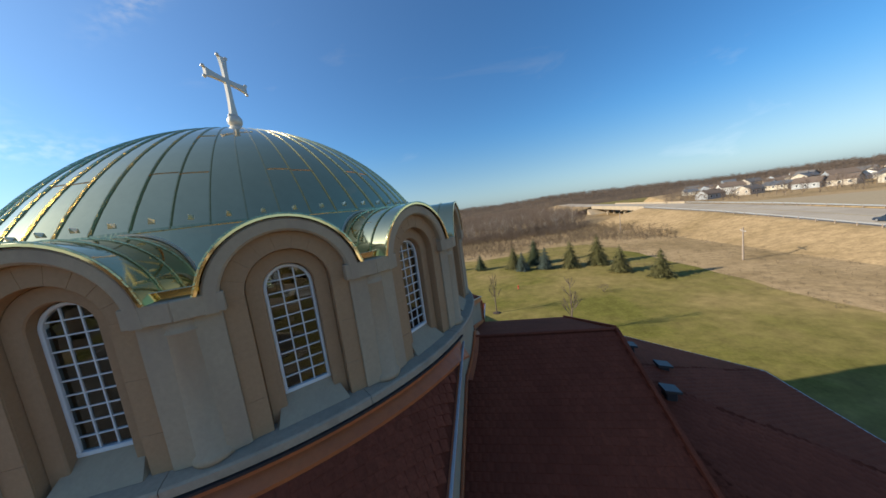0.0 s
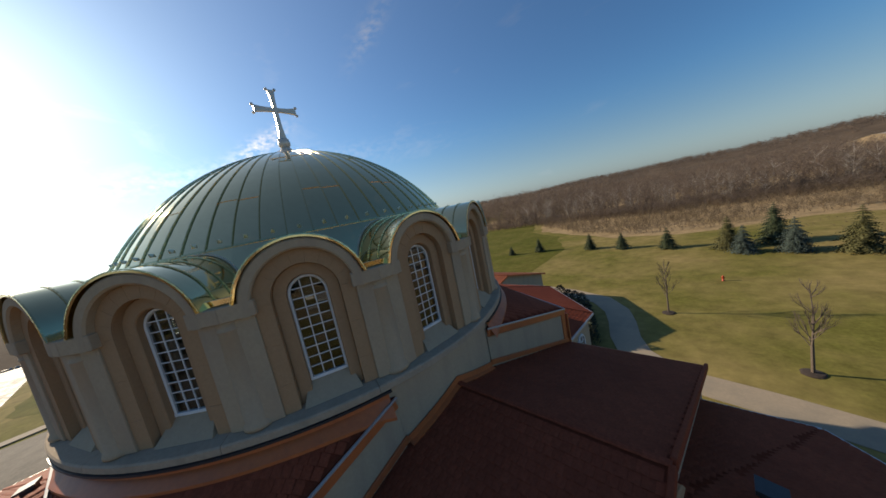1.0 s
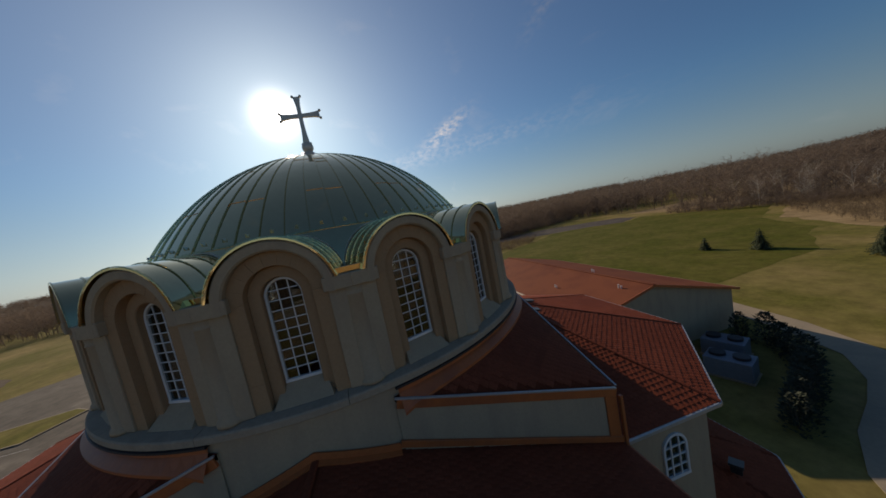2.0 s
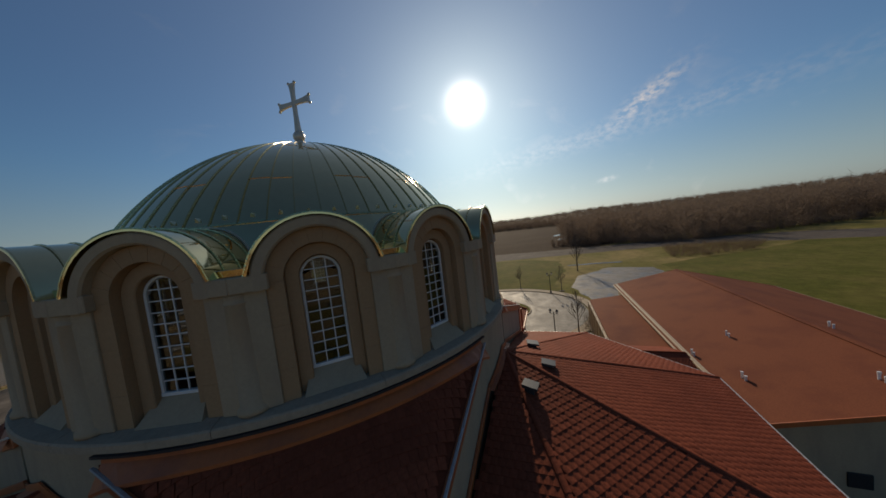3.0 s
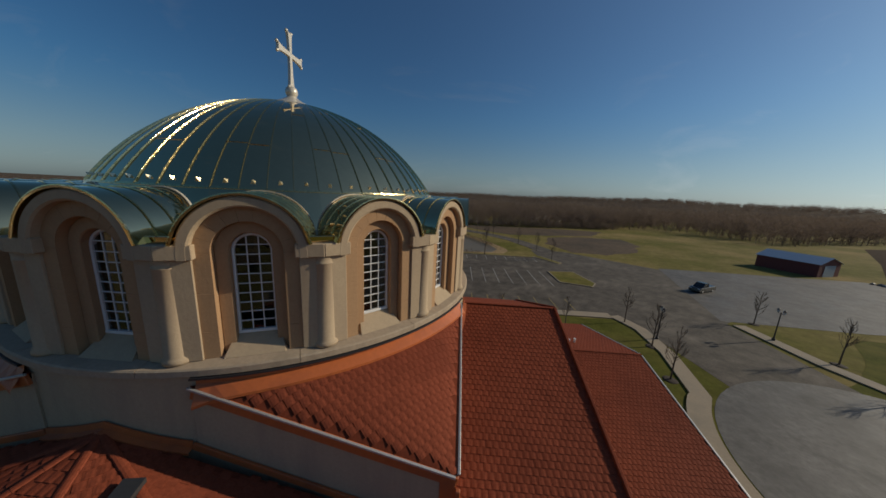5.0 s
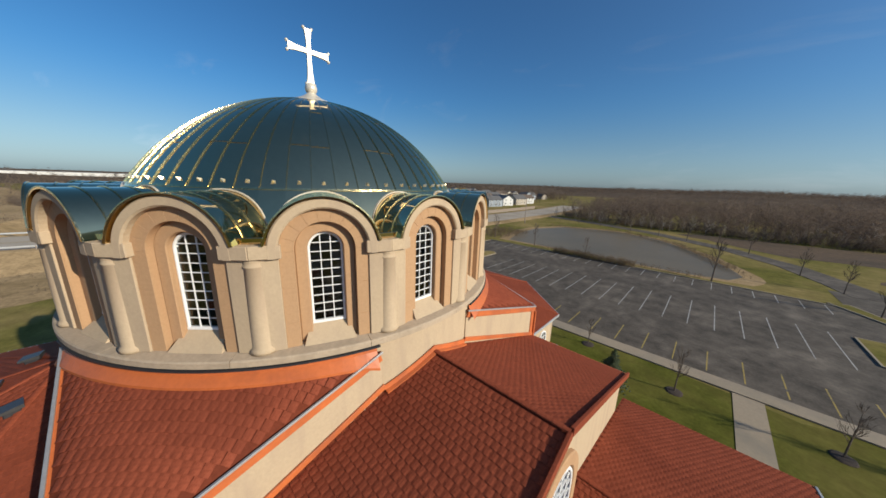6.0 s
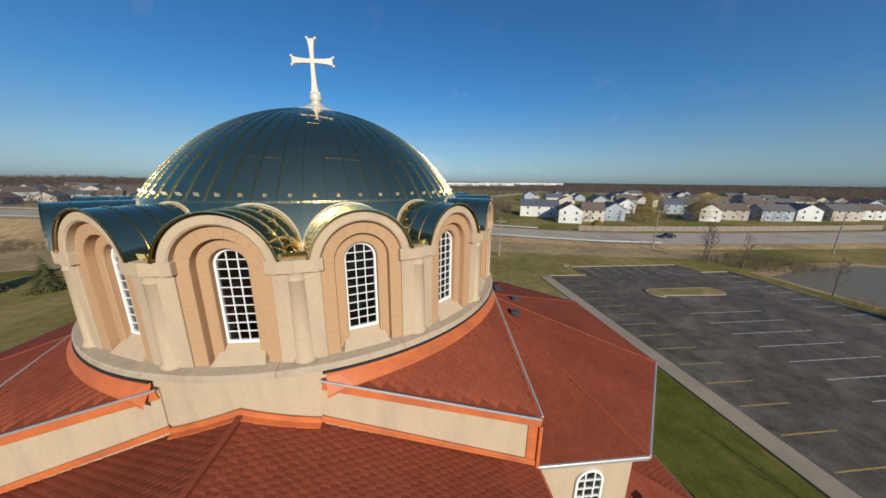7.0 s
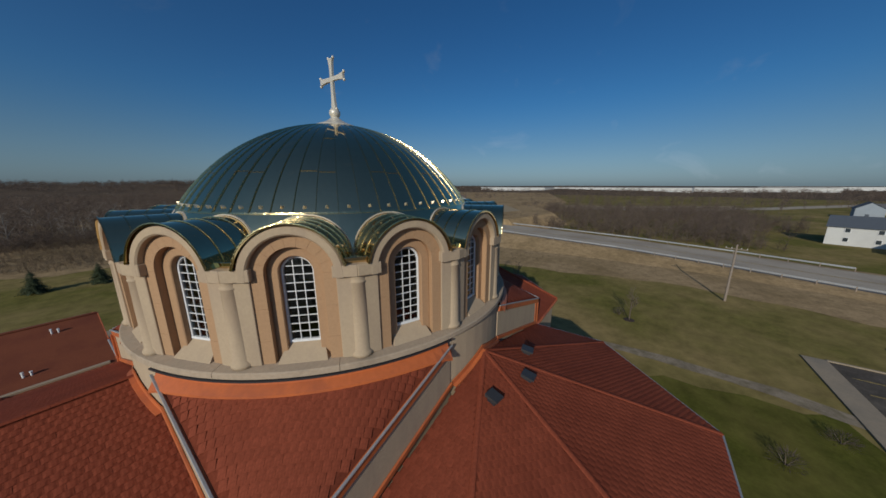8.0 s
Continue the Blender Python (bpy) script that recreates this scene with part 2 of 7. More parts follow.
def thing(name, label, category, group="", kind="", at=(0, 0, 0), rz=0):
    e = new(name)
    e.empty_display_size = 0.3
    e.matrix_world = pose(*at, 0, 0, rz)
    return tagged(e, label, category, group, kind)


def box(bm, x0, x1, y0, y1, z0, z1, bevel=0.0, m=None):
    g = bmesh.ops.create_cube(bm, size=1, matrix=Matrix.LocRotScale(((x0 + x1) / 2, (y0 + y1) / 2, (z0 + z1) / 2), None, (x1 - x0, y1 - y0, z1 - z0)))
    vs = g["verts"]
    if bevel:
        es = list({e for v in vs for e in v.link_edges})
        r = bmesh.ops.bevel(bm, geom=es, offset=bevel, segments=1, affect="EDGES", clamp_overlap=True)
        vs = list({v for f in r["faces"] for v in f.verts} | {v for v in vs if v.is_valid})
    if m is not None:
        bmesh.ops.transform(bm, matrix=m, verts=[v for v in vs if v.is_valid])
    return vs


def tube(bm, a, b, r0, r1, n=8, caps=True):
    a, b = Vector(a), Vector(b)
    d = b - a
    q = d.to_track_quat("Z", "Y").to_matrix().to_4x4()
    bmesh.ops.create_cone(bm, cap_ends=caps, segments=n, radius1=r0, radius2=r1, depth=d.length, matrix=Matrix.Translation((a + b) / 2) @ q)


def revolve(profile, n, a0=0.0, a1=2 * math.pi, closed=True):
    """Verts and faces of a profile of (radius, z) turned round the z axis."""
    vs, fs = [], []
    steps = n if closed else n + 1
    for i in range(steps):
        a = a0 + (a1 - a0) * i / n
        for r, z in profile:
            vs.append((r * math.cos(a), r * math.sin(a), z))
    k = len(profile)
    for i in range(n):
        j = (i + 1) % steps
        for p in range(k - 1):
            fs.append((i * k + p, j * k + p, j * k + p + 1, i * k + p + 1))
    return vs, fs


def arch_line(r, spring, foot, n=20):
    """Points (x, z) from the left foot over the arch to the right foot."""
    pts = [(-r, foot)]
    for i in range(n + 1):
        a = math.pi - math.pi * i / n
        pts.append((r * math.cos(a), spring + r * math.sin(a)))
    pts.append((r, foot))
    return pts


def arch_band(r_out, r_in, spring, foot, y_back, y_front, n=20, bevel=0.03):
    """A thick arched band, facing +y, with softened front edges."""
    o, i = arch_line(r_out, spring, foot, n), arch_line(r_in, spring, foot, n)
    ob_, ib_ = arch_line(r_out - bevel, spring, foot, n), arch_line(r_in + bevel, spring, foot, n)
    rows = [[(x, y_back, z) for x, z in o], [(x, y_front - bevel, z) for x, z in o], [(x, y_front, z) for x, z in ob_],
            [(x, y_front, z) for x, z in ib_], [(x, y_front - bevel, z) for x, z in i], [(x, y_back, z) for x, z in i]]
    k = len(o)
    vs = [v for r in rows for v in r]
    fs = []
    for a in range(5):
        for p in range(k - 1):
            fs.append((a * k + p, a * k + p + 1, (a + 1) * k + p + 1, (a + 1) * k + p))
    for p in (0, k - 1):
        f = tuple(a * k + p for a in range(6))
        fs.append(f if p == 0 else f[::-1])
    return vs, fs


def prism(poly, z0, z1):
    n = len(poly)
    vs = [(x, y, z0) for x, y in poly] + [(x, y, z1) for x, y in poly]
    fs = [tuple(range(n - 1, -1, -1)), tuple(range(n, 2 * n))]
    fs += [(i, (i + 1) % n, n + (i + 1) % n, n + i) for i in range(n)]
    return vs, fs

# ------------------------------------------------------------------ ground
rng = random.Random(7)


def sheet(name, poly, z, material, label, category="ground", thick=0.0, kind="structure"):
    """A flat patch on the ground; with thickness its sides reach down."""
    if thick:
        vs, fs = prism(poly, z - thick, z)
    else:
        vs, fs = [(x, y, z) for x, y in poly], [tuple(range(len(poly)))]
    ob = obj(name, vs, fs, material)
    return tagged(ob, label, category, kind=kind)


PALE_GOLD = mat("pale_gilt", (0.86, 0.72, 0.46), 0.3, metal=0.85, var=0.06, scale=4.0)
GRASS = mat("spring_lawn", (0.132, 0.122, 0.028), 0.95, spec=0.05, var=0.22, scale=0.5, second=(0.270, 0.200, 0.080), second_scale=0.05, second_low=0.38, second_high=0.66, mid=0.3)
LAWN = mat("green_lawn", (0.085, 0.089, 0.014), 0.95, spec=0.05, var=0.25, scale=0.6, second=(0.138, 0.118, 0.030), second_scale=0.12, second_low=0.40, second_high=0.72, mid=0.3)
TAN = mat("dry_tan_grass", (0.346, 0.245, 0.131), 0.95, spec=0.05, var=0.2, scale=0.4, second=(0.228, 0.160, 0.078), second_scale=0.06, mid=0.3)
SOIL = mat("brown_ploughed_field", (0.052, 0.035, 0.025), 0.95, spec=0.02, var=0.2, scale=0.2, second=(0.069, 0.049, 0.035), second_scale=0.02, mid=0.3)
ASPHALT = mat("worn_asphalt", (0.087, 0.072, 0.056), 0.85, spec=0.25, var=0.25, scale=1.0, second=(0.155, 0.129, 0.101), second_scale=0.14, second_low=0.48, second_high=0.75, mid=0.5)
ROADMAT = mat("pale_road_concrete", (0.40, 0.345, 0.275), 0.9, var=0.1, scale=0.5, second=(0.31, 0.265, 0.21), second_scale=0.1, spec=0.08)
CONCRETE = mat("concrete_walk", (0.310, 0.246, 0.169), 0.9, var=0.1, scale=1.0, second=(0.231, 0.194, 0.142), second_scale=0.3)
DRIVE = mat("dusty_drive", (0.105, 0.097, 0.089), 0.72, var=0.3, scale=0.4, second=(0.061, 0.057, 0.054), second_scale=0.12, mid=0.35, spec=0.3, bump=0.3, damp=0.12)
GRAVEL = mat("pale_gravel", (0.27, 0.22, 0.155), 0.95, var=0.25, scale=4.0, second=(0.17, 0.14, 0.085), second_scale=1.2, mid=0.3, spec=0.05)
WET_DIRT = mat("wet_pale_dirt", (0.138, 0.121, 0.101), 0.62, var=0.2, scale=0.4, second=(0.081, 0.071, 0.061), second_scale=0.12, mid=0.3, spec=0.35, bump=0.2, damp=0.3)
PAINT_W = mat("white_line_paint", (0.373, 0.356, 0.332), 0.8, var=0.3, scale=2.0, second=(0.081, 0.075, 0.070), second_scale=1.6, second_low=0.52, second_high=0.70)
PAINT_Y = mat("yellow_line_paint", (0.340, 0.243, 0.057), 0.8, var=0.3, scale=2.0, second=(0.081, 0.075, 0.065), second_scale=1.6, second_low=0.52, second_high=0.70)


def ground():
    vs, fs = [], []
    rings = [0, 20, 40, 70, 110, 170, 260, 400, 700, 1200, 2200, 4300]
    n = 48
    for r in rings[1:]:
        for i in range(n):
            a = 2 * math.pi * i / n
            vs.append((r * math.cos(a), r * math.sin(a), 0.0))
    vs.append((0, 0, 0))
    c = len(vs) - 1
    for i in range(n):
        fs.append((c, i, (i + 1) % n))
    for k in range(len(rings) - 2):
        for i in range(n):
            j = (i + 1) % n
            fs.append((k * n + i, (k + 1) * n + i, (k + 1) * n + j, k * n + j))
    tagged(obj("ground", vs, fs, GRASS), "patchy green and straw-coloured spring grass", "ground", kind="structure")


ground()

# ------------------------------------------------------------------ church: measures
SP = 15.25          # springing of the arches
Z_SILL = 13.3
Z_LEDGE = 12.93
Q = 7.45            # half side of the square under the drum
ZC = 10.85          # roof at the corners of the square
ZW = 9.24           # wing roofs at the corners of the square
ZR = 11.75          # ridge of the gabled wings
ZH = 11.42          # peak of the hipped wings
EH = 9.2            # their eaves

church = thing("church", "domed church in cream and peach stucco with red tile roofs", "church")


def bay_matrix(k):
    return pose(0, 0, 0, 0, 0, k * 22.5 - 90)


# one bay, facing +y, then copies on the same meshes
def first_bay():
    m0 = bay_matrix(0)
    made = []

    def put(name, vf, material, label="", smooth=False, parent=None):
        ob = obj(name, vf[0], vf[1], material, parent or church, smooth, label)
        if parent is None:
            ob.matrix_basis = m0
            made.append(ob)
        return ob

    put("arch_moulding", arch_band(1.185, 0.965, SP, SP - 0.10, 6.7, 7.56, 24, 0.035), STUCCO, "cream stucco arch moulding")
    sur = put("outer_surround", arch_band(0.965, 0.66, SP, Z_LEDGE, 6.7, 7.385, 24, 0.02), PEACH, "peach stucco surround of separate blocks")
    for i in range(9):
        a0, a1 = math.pi * i / 9 + 0.002, math.pi * (i + 1) / 9 - 0.002
        vs = []
        for y, e in ((7.37, 0.0), (7.391, 0.0), (7.394, 0.004)):
            for k in range(4):
                a = a0 + (a1 - a0) * k / 3 + (e if k == 0 else -e if k == 3 else 0)
                vs += [((0.662 + e) * math.cos(a), y, SP + (0.662 + e) * math.sin(a)), ((0.963 - e) * math.cos(a), y, SP + (0.963 - e) * math.sin(a))]
        fs = []
        for L in (0, 8):
            for k in range(3):
                fs += [(L + 2 * k, L + 2 * k + 2, L + 10 + 2 * k, L + 8 + 2 * k), (L + 2 * k + 3, L + 2 * k + 1, L + 9 + 2 * k, L + 11 + 2 * k)]
            fs += [(L + 1, L, L + 8, L + 9), (L + 6, L + 7, L + 15, L + 14)]
        fs += [(16 + 2 * k, 18 + 2 * k, 19 + 2 * k, 17 + 2 * k) for k in range(3)]
        obj("surround_block", vs, [f[::-1] for f in fs], PEACH, sur)
    for s in (-1, 1):
        for z0, z1 in ((Z_LEDGE, 13.55), (13.55, 14.4), (14.4, SP)):
            bm = bmesh.new()
            a, b = sorted((s * 0.662, s * 0.963))
            box(bm, a, b, 7.37, 7.394, z0 + 0.002, z1 - 0.002, 0.003)
            part("surround_block", bm, PEACH, sur)
    put("inner_surround", arch_band(0.66, 0.40, SP, Z_LEDGE, 6.7, 7.22, 24, 0.02), PEACH, "peach stucco inner surround")
    # flat pier halves at both sides
    w = 7.44 * math.tan(radians(11.25)) + 0.02
    for s in (-1, 1):
        bm = bmesh.new()
        a, b = sorted((s * 0.965, s * w))
        box(bm, a, b, 6.7, 7.44, Z_LEDGE, SP - 0.1, 0.012)
        a, b = sorted((s * 0.9, s * w))
        box(bm, a, b, 6.7, 7.557, SP - 0.1, SP + 0.20, 0.015)
        ob = part("pier", bm, STUCCO, church, "cream stucco pier with impost")
        ob.matrix_basis = m0
        made.append(ob)
    # sloped sill
    bm = bmesh.new()
    f = 0.60
    v = [bm.verts.new(p) for p in ((-0.46, 6.9, Z_SILL), (0.46, 6.9, Z_SILL), (0.46, 7.06, Z_SILL), (-0.46, 7.06, Z_SILL), (-f, 6.9, Z_LEDGE), (f, 6.9, Z_LEDGE), (f, 7.47, Z_LEDGE), (-f, 7.47, Z_LEDGE))]
    for q in ((3, 2, 1, 0), (4, 5, 6, 7), (0, 1, 5, 4), (1, 2, 6, 5), (2, 3, 7, 6), (3, 0, 4, 7)):
        bm.faces.new([v[i] for i in q])
    ob = part("sill", bm, STUCCO, church, "sloping cream stucco sill")
    ob.matrix_basis = m0
    made.append(ob)
    # column on the pier's middle, half a bay further on
    prof = [(0.0, Z_LEDGE), (0.30, Z_LEDGE), (0.30, Z_LEDGE + 0.07), (0.28, Z_LEDGE + 0.11), (0.25, Z_LEDGE + 0.15), (0.244, 14.0), (0.234, SP - 0.30), (0.25, SP - 0.285), (0.25, SP - 0.26), (0.234, SP - 0.245), (0.238, SP - 0.16), (0.258, SP - 0.1), (0.0, SP - 0.1)]
    vs, fs = revolve(prof, 20)
    ob = obj("column", [(x, y + 7.39, z) for x, y, z in vs], fs, STUCCO, church, True, "cream engaged column with moulded base")
    ob.matrix_basis = bay_matrix(0.5)
    made.append(ob)
    # window with frame, bars and panes
    win = put("window", arch_band(0.40, 0.345, SP - 0.02, Z_SILL, 6.98, 7.08, 24, 0.012), WHITE, "white-framed arched window of small panes")
    bm = bmesh.new()
    box(bm, -0.40, 0.40, 6.98, 7.09, Z_SILL, Z_SILL + 0.07, 0.01)
    part("bottom_rail", bm, WHITE, win)
    zs = [Z_SILL + 0.07 + i * 0.222 for i in range(1, 10)]
    for x in (-0.115, 0.115):
        bm = bmesh.new()
        box(bm, x - 0.010, x + 0.010, 7.015, 7.055, Z_SILL + 0.07, SP + math.sqrt(0.335 ** 2 - x * x) - 0.02)
        part("glazing_bar", bm, WHITE, win)
    for z in zs:
        h = 0.335 if z < SP else math.sqrt(max(0.01, 0.335 ** 2 - (z - SP + 0.02) ** 2))
        bm = bmesh.new()
        box(bm, -h, h, 7.012, 7.058, z - 0.009, z + 0.009)
        part("glazing_bar", bm, WHITE, win)
    cols = [(-0.335, -0.129), (-0.101, 0.101), (0.129, 0.335)]
    levels = [Z_SILL + 0.07] + zs + [SP + 0.32]
    for ci, (x0, x1) in enumerate(cols):
        for z0, z1 in zip(levels[:-1], levels[1:]):
            za, zb = z0 + 0.013, z1 - 0.013
            if z1 > SP:
                edge = max(abs(x0), abs(x1)) if ci != 1 else 0.101
                inner = min(abs(x0), abs(x1)) if ci != 1 else 0.0
                top_i = SP - 0.02 + math.sqrt(max(0, 0.338 ** 2 - inner ** 2))
                top_o = SP - 0.02 + math.sqrt(max(0, 0.338 ** 2 - min(edge, 0.338) ** 2))
                ti, to = min(zb, top_i), min(zb, max(top_o, za + 0.005))
                if top_i < za + 0.03:
                    continue
                if ci == 0:
                    pts = [(x0, za), (x1, za), (x1, ti), (x0, to)]
                elif ci == 2:
                    pts = [(x0, za), (x1, za), (x1, to), (x0, ti)]
                else:
                    pts = [(x0, za), (x1, za), (x1, min(zb, top_o)), (0, ti), (x0, min(zb, top_o))]
            else:
                pts = [(x0, za), (x1, za), (x1, zb), (x0, zb)]
            n = len(pts)
            tilt = rng.uniform(-0.004, 0.004)
            vs = [(x, 7.03 + tilt * (1 if i in (0, 1) else -1), z) for i, (x, z) in enumerate(pts)] + [(x, 7.036 + tilt * (1 if i in (0, 1) else -1), z) for i, (x, z) in enumerate(pts)]
            fs = [tuple(range(n - 1, -1, -1)), tuple(range(n, 2 * n))] + [(i, (i + 1) % n, n + (i + 1) % n, n + i) for i in range(n)]
            fs = [tuple(reversed(f)) for f in fs]
            obj("pane", vs, fs, GLASS, win)
    # gilded barrel hood over the arch
    vs, fs = [], []
    ys = [5.55, 6.0, 6.5, 7.0, 7.60]
    line = arch_line(1.235, SP, SP + 0.2, 24)
    line = [(x, z) for x, z in line if z >= SP + 0.19]
    line2 = [(x * 0.97, SP + (z - SP) * 0.97) for x, z in line]
    for y in ys:
        vs += [(x, y, z) for x, z in line]
    k = len(line)
    for a in range(len(ys) - 1):
        for p in range(k - 1):
            fs.append((a * k + p, a * k + p + 1, (a + 1) * k + p + 1, (a + 1) * k + p))
    # the lip has points of its own, so that its edge stays crisp
    base = len(vs)
    vs += [(x, 7.60, z) for x, z in line] + [(x, 7.60, z) for x, z in line2]
    for p in range(k - 1):
        fs.append((base + p, base + p + 1, base + k + p + 1, base + k + p))
    hood = put("arch_hood", (vs, fs), GOLD, "gilded metal barrel hood", True)
    for y in (6.25, 6.68, 7.12, 7.585):
        o = [(x * 1.004, SP + (z - SP) * 1.004) for x, z in line]
        u = [(x * 1.022, SP + (z - SP) * 1.022) for x, z in line]
        v2 = [(x, y - 0.018, z) for x, z in o] + [(x, y - 0.014, z) for x, z in u] + [(x, y + 0.014, z) for x, z in u] + [(x, y + 0.018, z) for x, z in o]
        f2 = [(a * k + p, a * k + p + 1, (a + 1) * k + p + 1, (a + 1) * k + p) for a in range(3) for p in range(k - 1)]
        obj("seam", v2, f2, GOLD_RIB, hood, False)
    # pale flashing where the hood runs into the dome
    fv, ff = [], []
    for x, z in line:
        for q, up in ((1.0, 0.0), (1.03, 0.03), (1.03, -0.05)):
            xx, zz = x * q, SP + (z - SP) * q
            yy = math.sqrt(max(0.0, 6.957 ** 2 * (1 - ((zz - 12.6) / (6.957 * 1.05)) ** 2) - xx * xx))
            fv.append((xx, yy + 0.015 + up, zz + 0.012))
    for p in range(k - 1):
        ff += [(p * 3, p * 3 + 3, p * 3 + 4, p * 3 + 1), (p * 3 + 1, p * 3 + 4, p * 3 + 5, p * 3 + 2), (p * 3 + 2, p * 3 + 5, p * 3 + 3, p * 3)]
    obj("hood_flashing", fv, ff, SILVER, hood, False, "pale metal flashing against the dome")
    # gutter between two hoods
    bm = bmesh.new()
    g = 0.30
    box(bm, -g - 0.08, g + 0.08, 6.2, 7.44, SP + 0.20, SP + 0.225, 0.0)
    box(bm, -g, g, 7.40, 7.47, SP + 0.20, SP + 0.34, 0.01)
    ob = part("gutter", bm, GOLD, church, "gilded box gutter between the hoods")
    ob.matrix_basis = bay_matrix(0.5)
    made.append(ob)
    return made


bay = first_bay()
for k in range(1, 16):
    turn = pose(0, 0, 0, 0, 0, k * 22.5)
    for ob in bay:
        copy_thing(ob, turn @ ob.matrix_basis)


def dome():
    prof = []
    r0, zc, ez = 6.957, 12.6, 1.05
    for i in range(0, 29):
        a = radians(23.5 + (89.2 - 23.5) * i / 28)
        prof.append((r0 * math.cos(a), zc + r0 * ez * math.sin(a)))
    n = 60
    turn0 = radians(5.4)
    # each gore is a nearly flat sheet between its seams, very slightly bowed and buckled
    gr = random.Random(5)
    body = thing("dome", "", "")
    body.parent = church
    tagged(body, "ribbed dome of polished gilded metal sheets")
    step = 2 * math.pi / n
    kinds = []
    for v in range(6):
        vs, fs = [], []
        for r, z in prof:
            w = gr.uniform(-0.005, 0.005)
            for t in (-0.5, 0.0, 0.5):
                a = step * t
                rr = r * math.cos(step / 2) / math.cos(a) + (0.006 + w if t == 0.0 else 0)
                vs.append((rr * math.cos(a), rr * math.sin(a), z))
        for p in range(len(prof) - 1):
            for t in range(2):
                fs.append((p * 3 + t, p * 3 + t + 1, p * 3 + t + 4, p * 3 + t + 3))
        ob = obj("dome_panel", vs, fs, GOLD, body, True)
        ob.matrix_basis = Matrix.Rotation(turn0 + step * (v + 0.5), 4, "Z")
        kinds.append(ob)
    for g in range(6, n):
        again(kinds[gr.randrange(6)], Matrix.Rotation(turn0 + step * (g + 0.5), 4, "Z"), body)
    # rim seam
    zr = 16.55
    rr = r0 * math.sqrt(1 - ((zr - zc) / (r0 * ez)) ** 2)
    vs, fs = revolve([(rr + 0.005, zr - 0.035), (rr + 0.028, zr - 0.02), (rr + 0.01, zr + 0.03)], 128)
    obj("rim_seam", vs, fs, GOLD_RIB, body)
    # standing seams
    a0 = math.asin((zr - zc) / (r0 * ez))
    line = [(r0 * math.cos(a0 + (radians(86) - a0) * i / 18), zc + r0 * ez * math.sin(a0 + (radians(86) - a0) * i / 18)) for i in range(19)]
    vs, fs = [], []
    for i, (r, z) in enumerate(line):
        w = 0.017
        vs += [(r - 0.01, -w, z), (r + 0.035, -w * 0.6, z + 0.012), (r + 0.035, w * 0.6, z + 0.012), (r - 0.01, w, z)]
    for i in range(len(line) - 1):
        for p in range(3):
            fs.append((i * 4 + p, i * 4 + p + 1, (i + 1) * 4 + p + 1, (i + 1) * 4 + p))
    rib = obj("standing_seam", vs, fs, GOLD_RIB, body)
    rib.matrix_basis = pose(0, 0, 0, 0, 0, 5.4)
    for k in range(1, n):
        again(rib, pose(0, 0, 0, 0, 0, 5.4 + k * 360 / n), body)
    # snow guards: small pyramids between the seams
    bm = bmesh.new()
    bmesh.ops.create_cone(bm, cap_ends=True, segments=4, radius1=0.075, radius2=0.008, depth=0.10, matrix=Matrix.Rotation(radians(45), 4, "Z"))
    guard = part("snow_guard", bm, PALE_GOLD, body)
    zg = 16.72
    rg = r0 * math.sqrt(1 - ((zg - zc) / (r0 * ez)) ** 2)
    for k in range(n):
        m = pose(0, 0, 0, 0, 0, 2.4 + k * 360 / n) @ Matrix.Translation((rg + 0.03, 0, zg + 0.02)) @ pose(0, 0, 0, 0, 52, 0)
        if k == 0:
            guard.matrix_basis = m
        else:
            again(guard, m, body)
    # cross seams between panels, staggered
    for zs, step, off in ((17.75, 2, 0), (18.9, 3, 1), (17.72, 2, 1)):
        rs = r0 * math.sqrt(1 - ((zs - zc) / (r0 * ez)) ** 2)
        for k in range(off, n, step * 2):
            a0_, a1_ = radians(5.4) + (k + 0.06) * 2 * math.pi / n, radians(5.4) + (k + 0.94) * 2 * math.pi / n
            vs, fs = revolve([(rs + 0.004, zs - 0.012), (rs + 0.016, zs), (rs - 0.002, zs + 0.016)], 3, a0_, a1_, False)
            obj("cross_seam", vs, fs, GOLD_RIB, body)


dome()


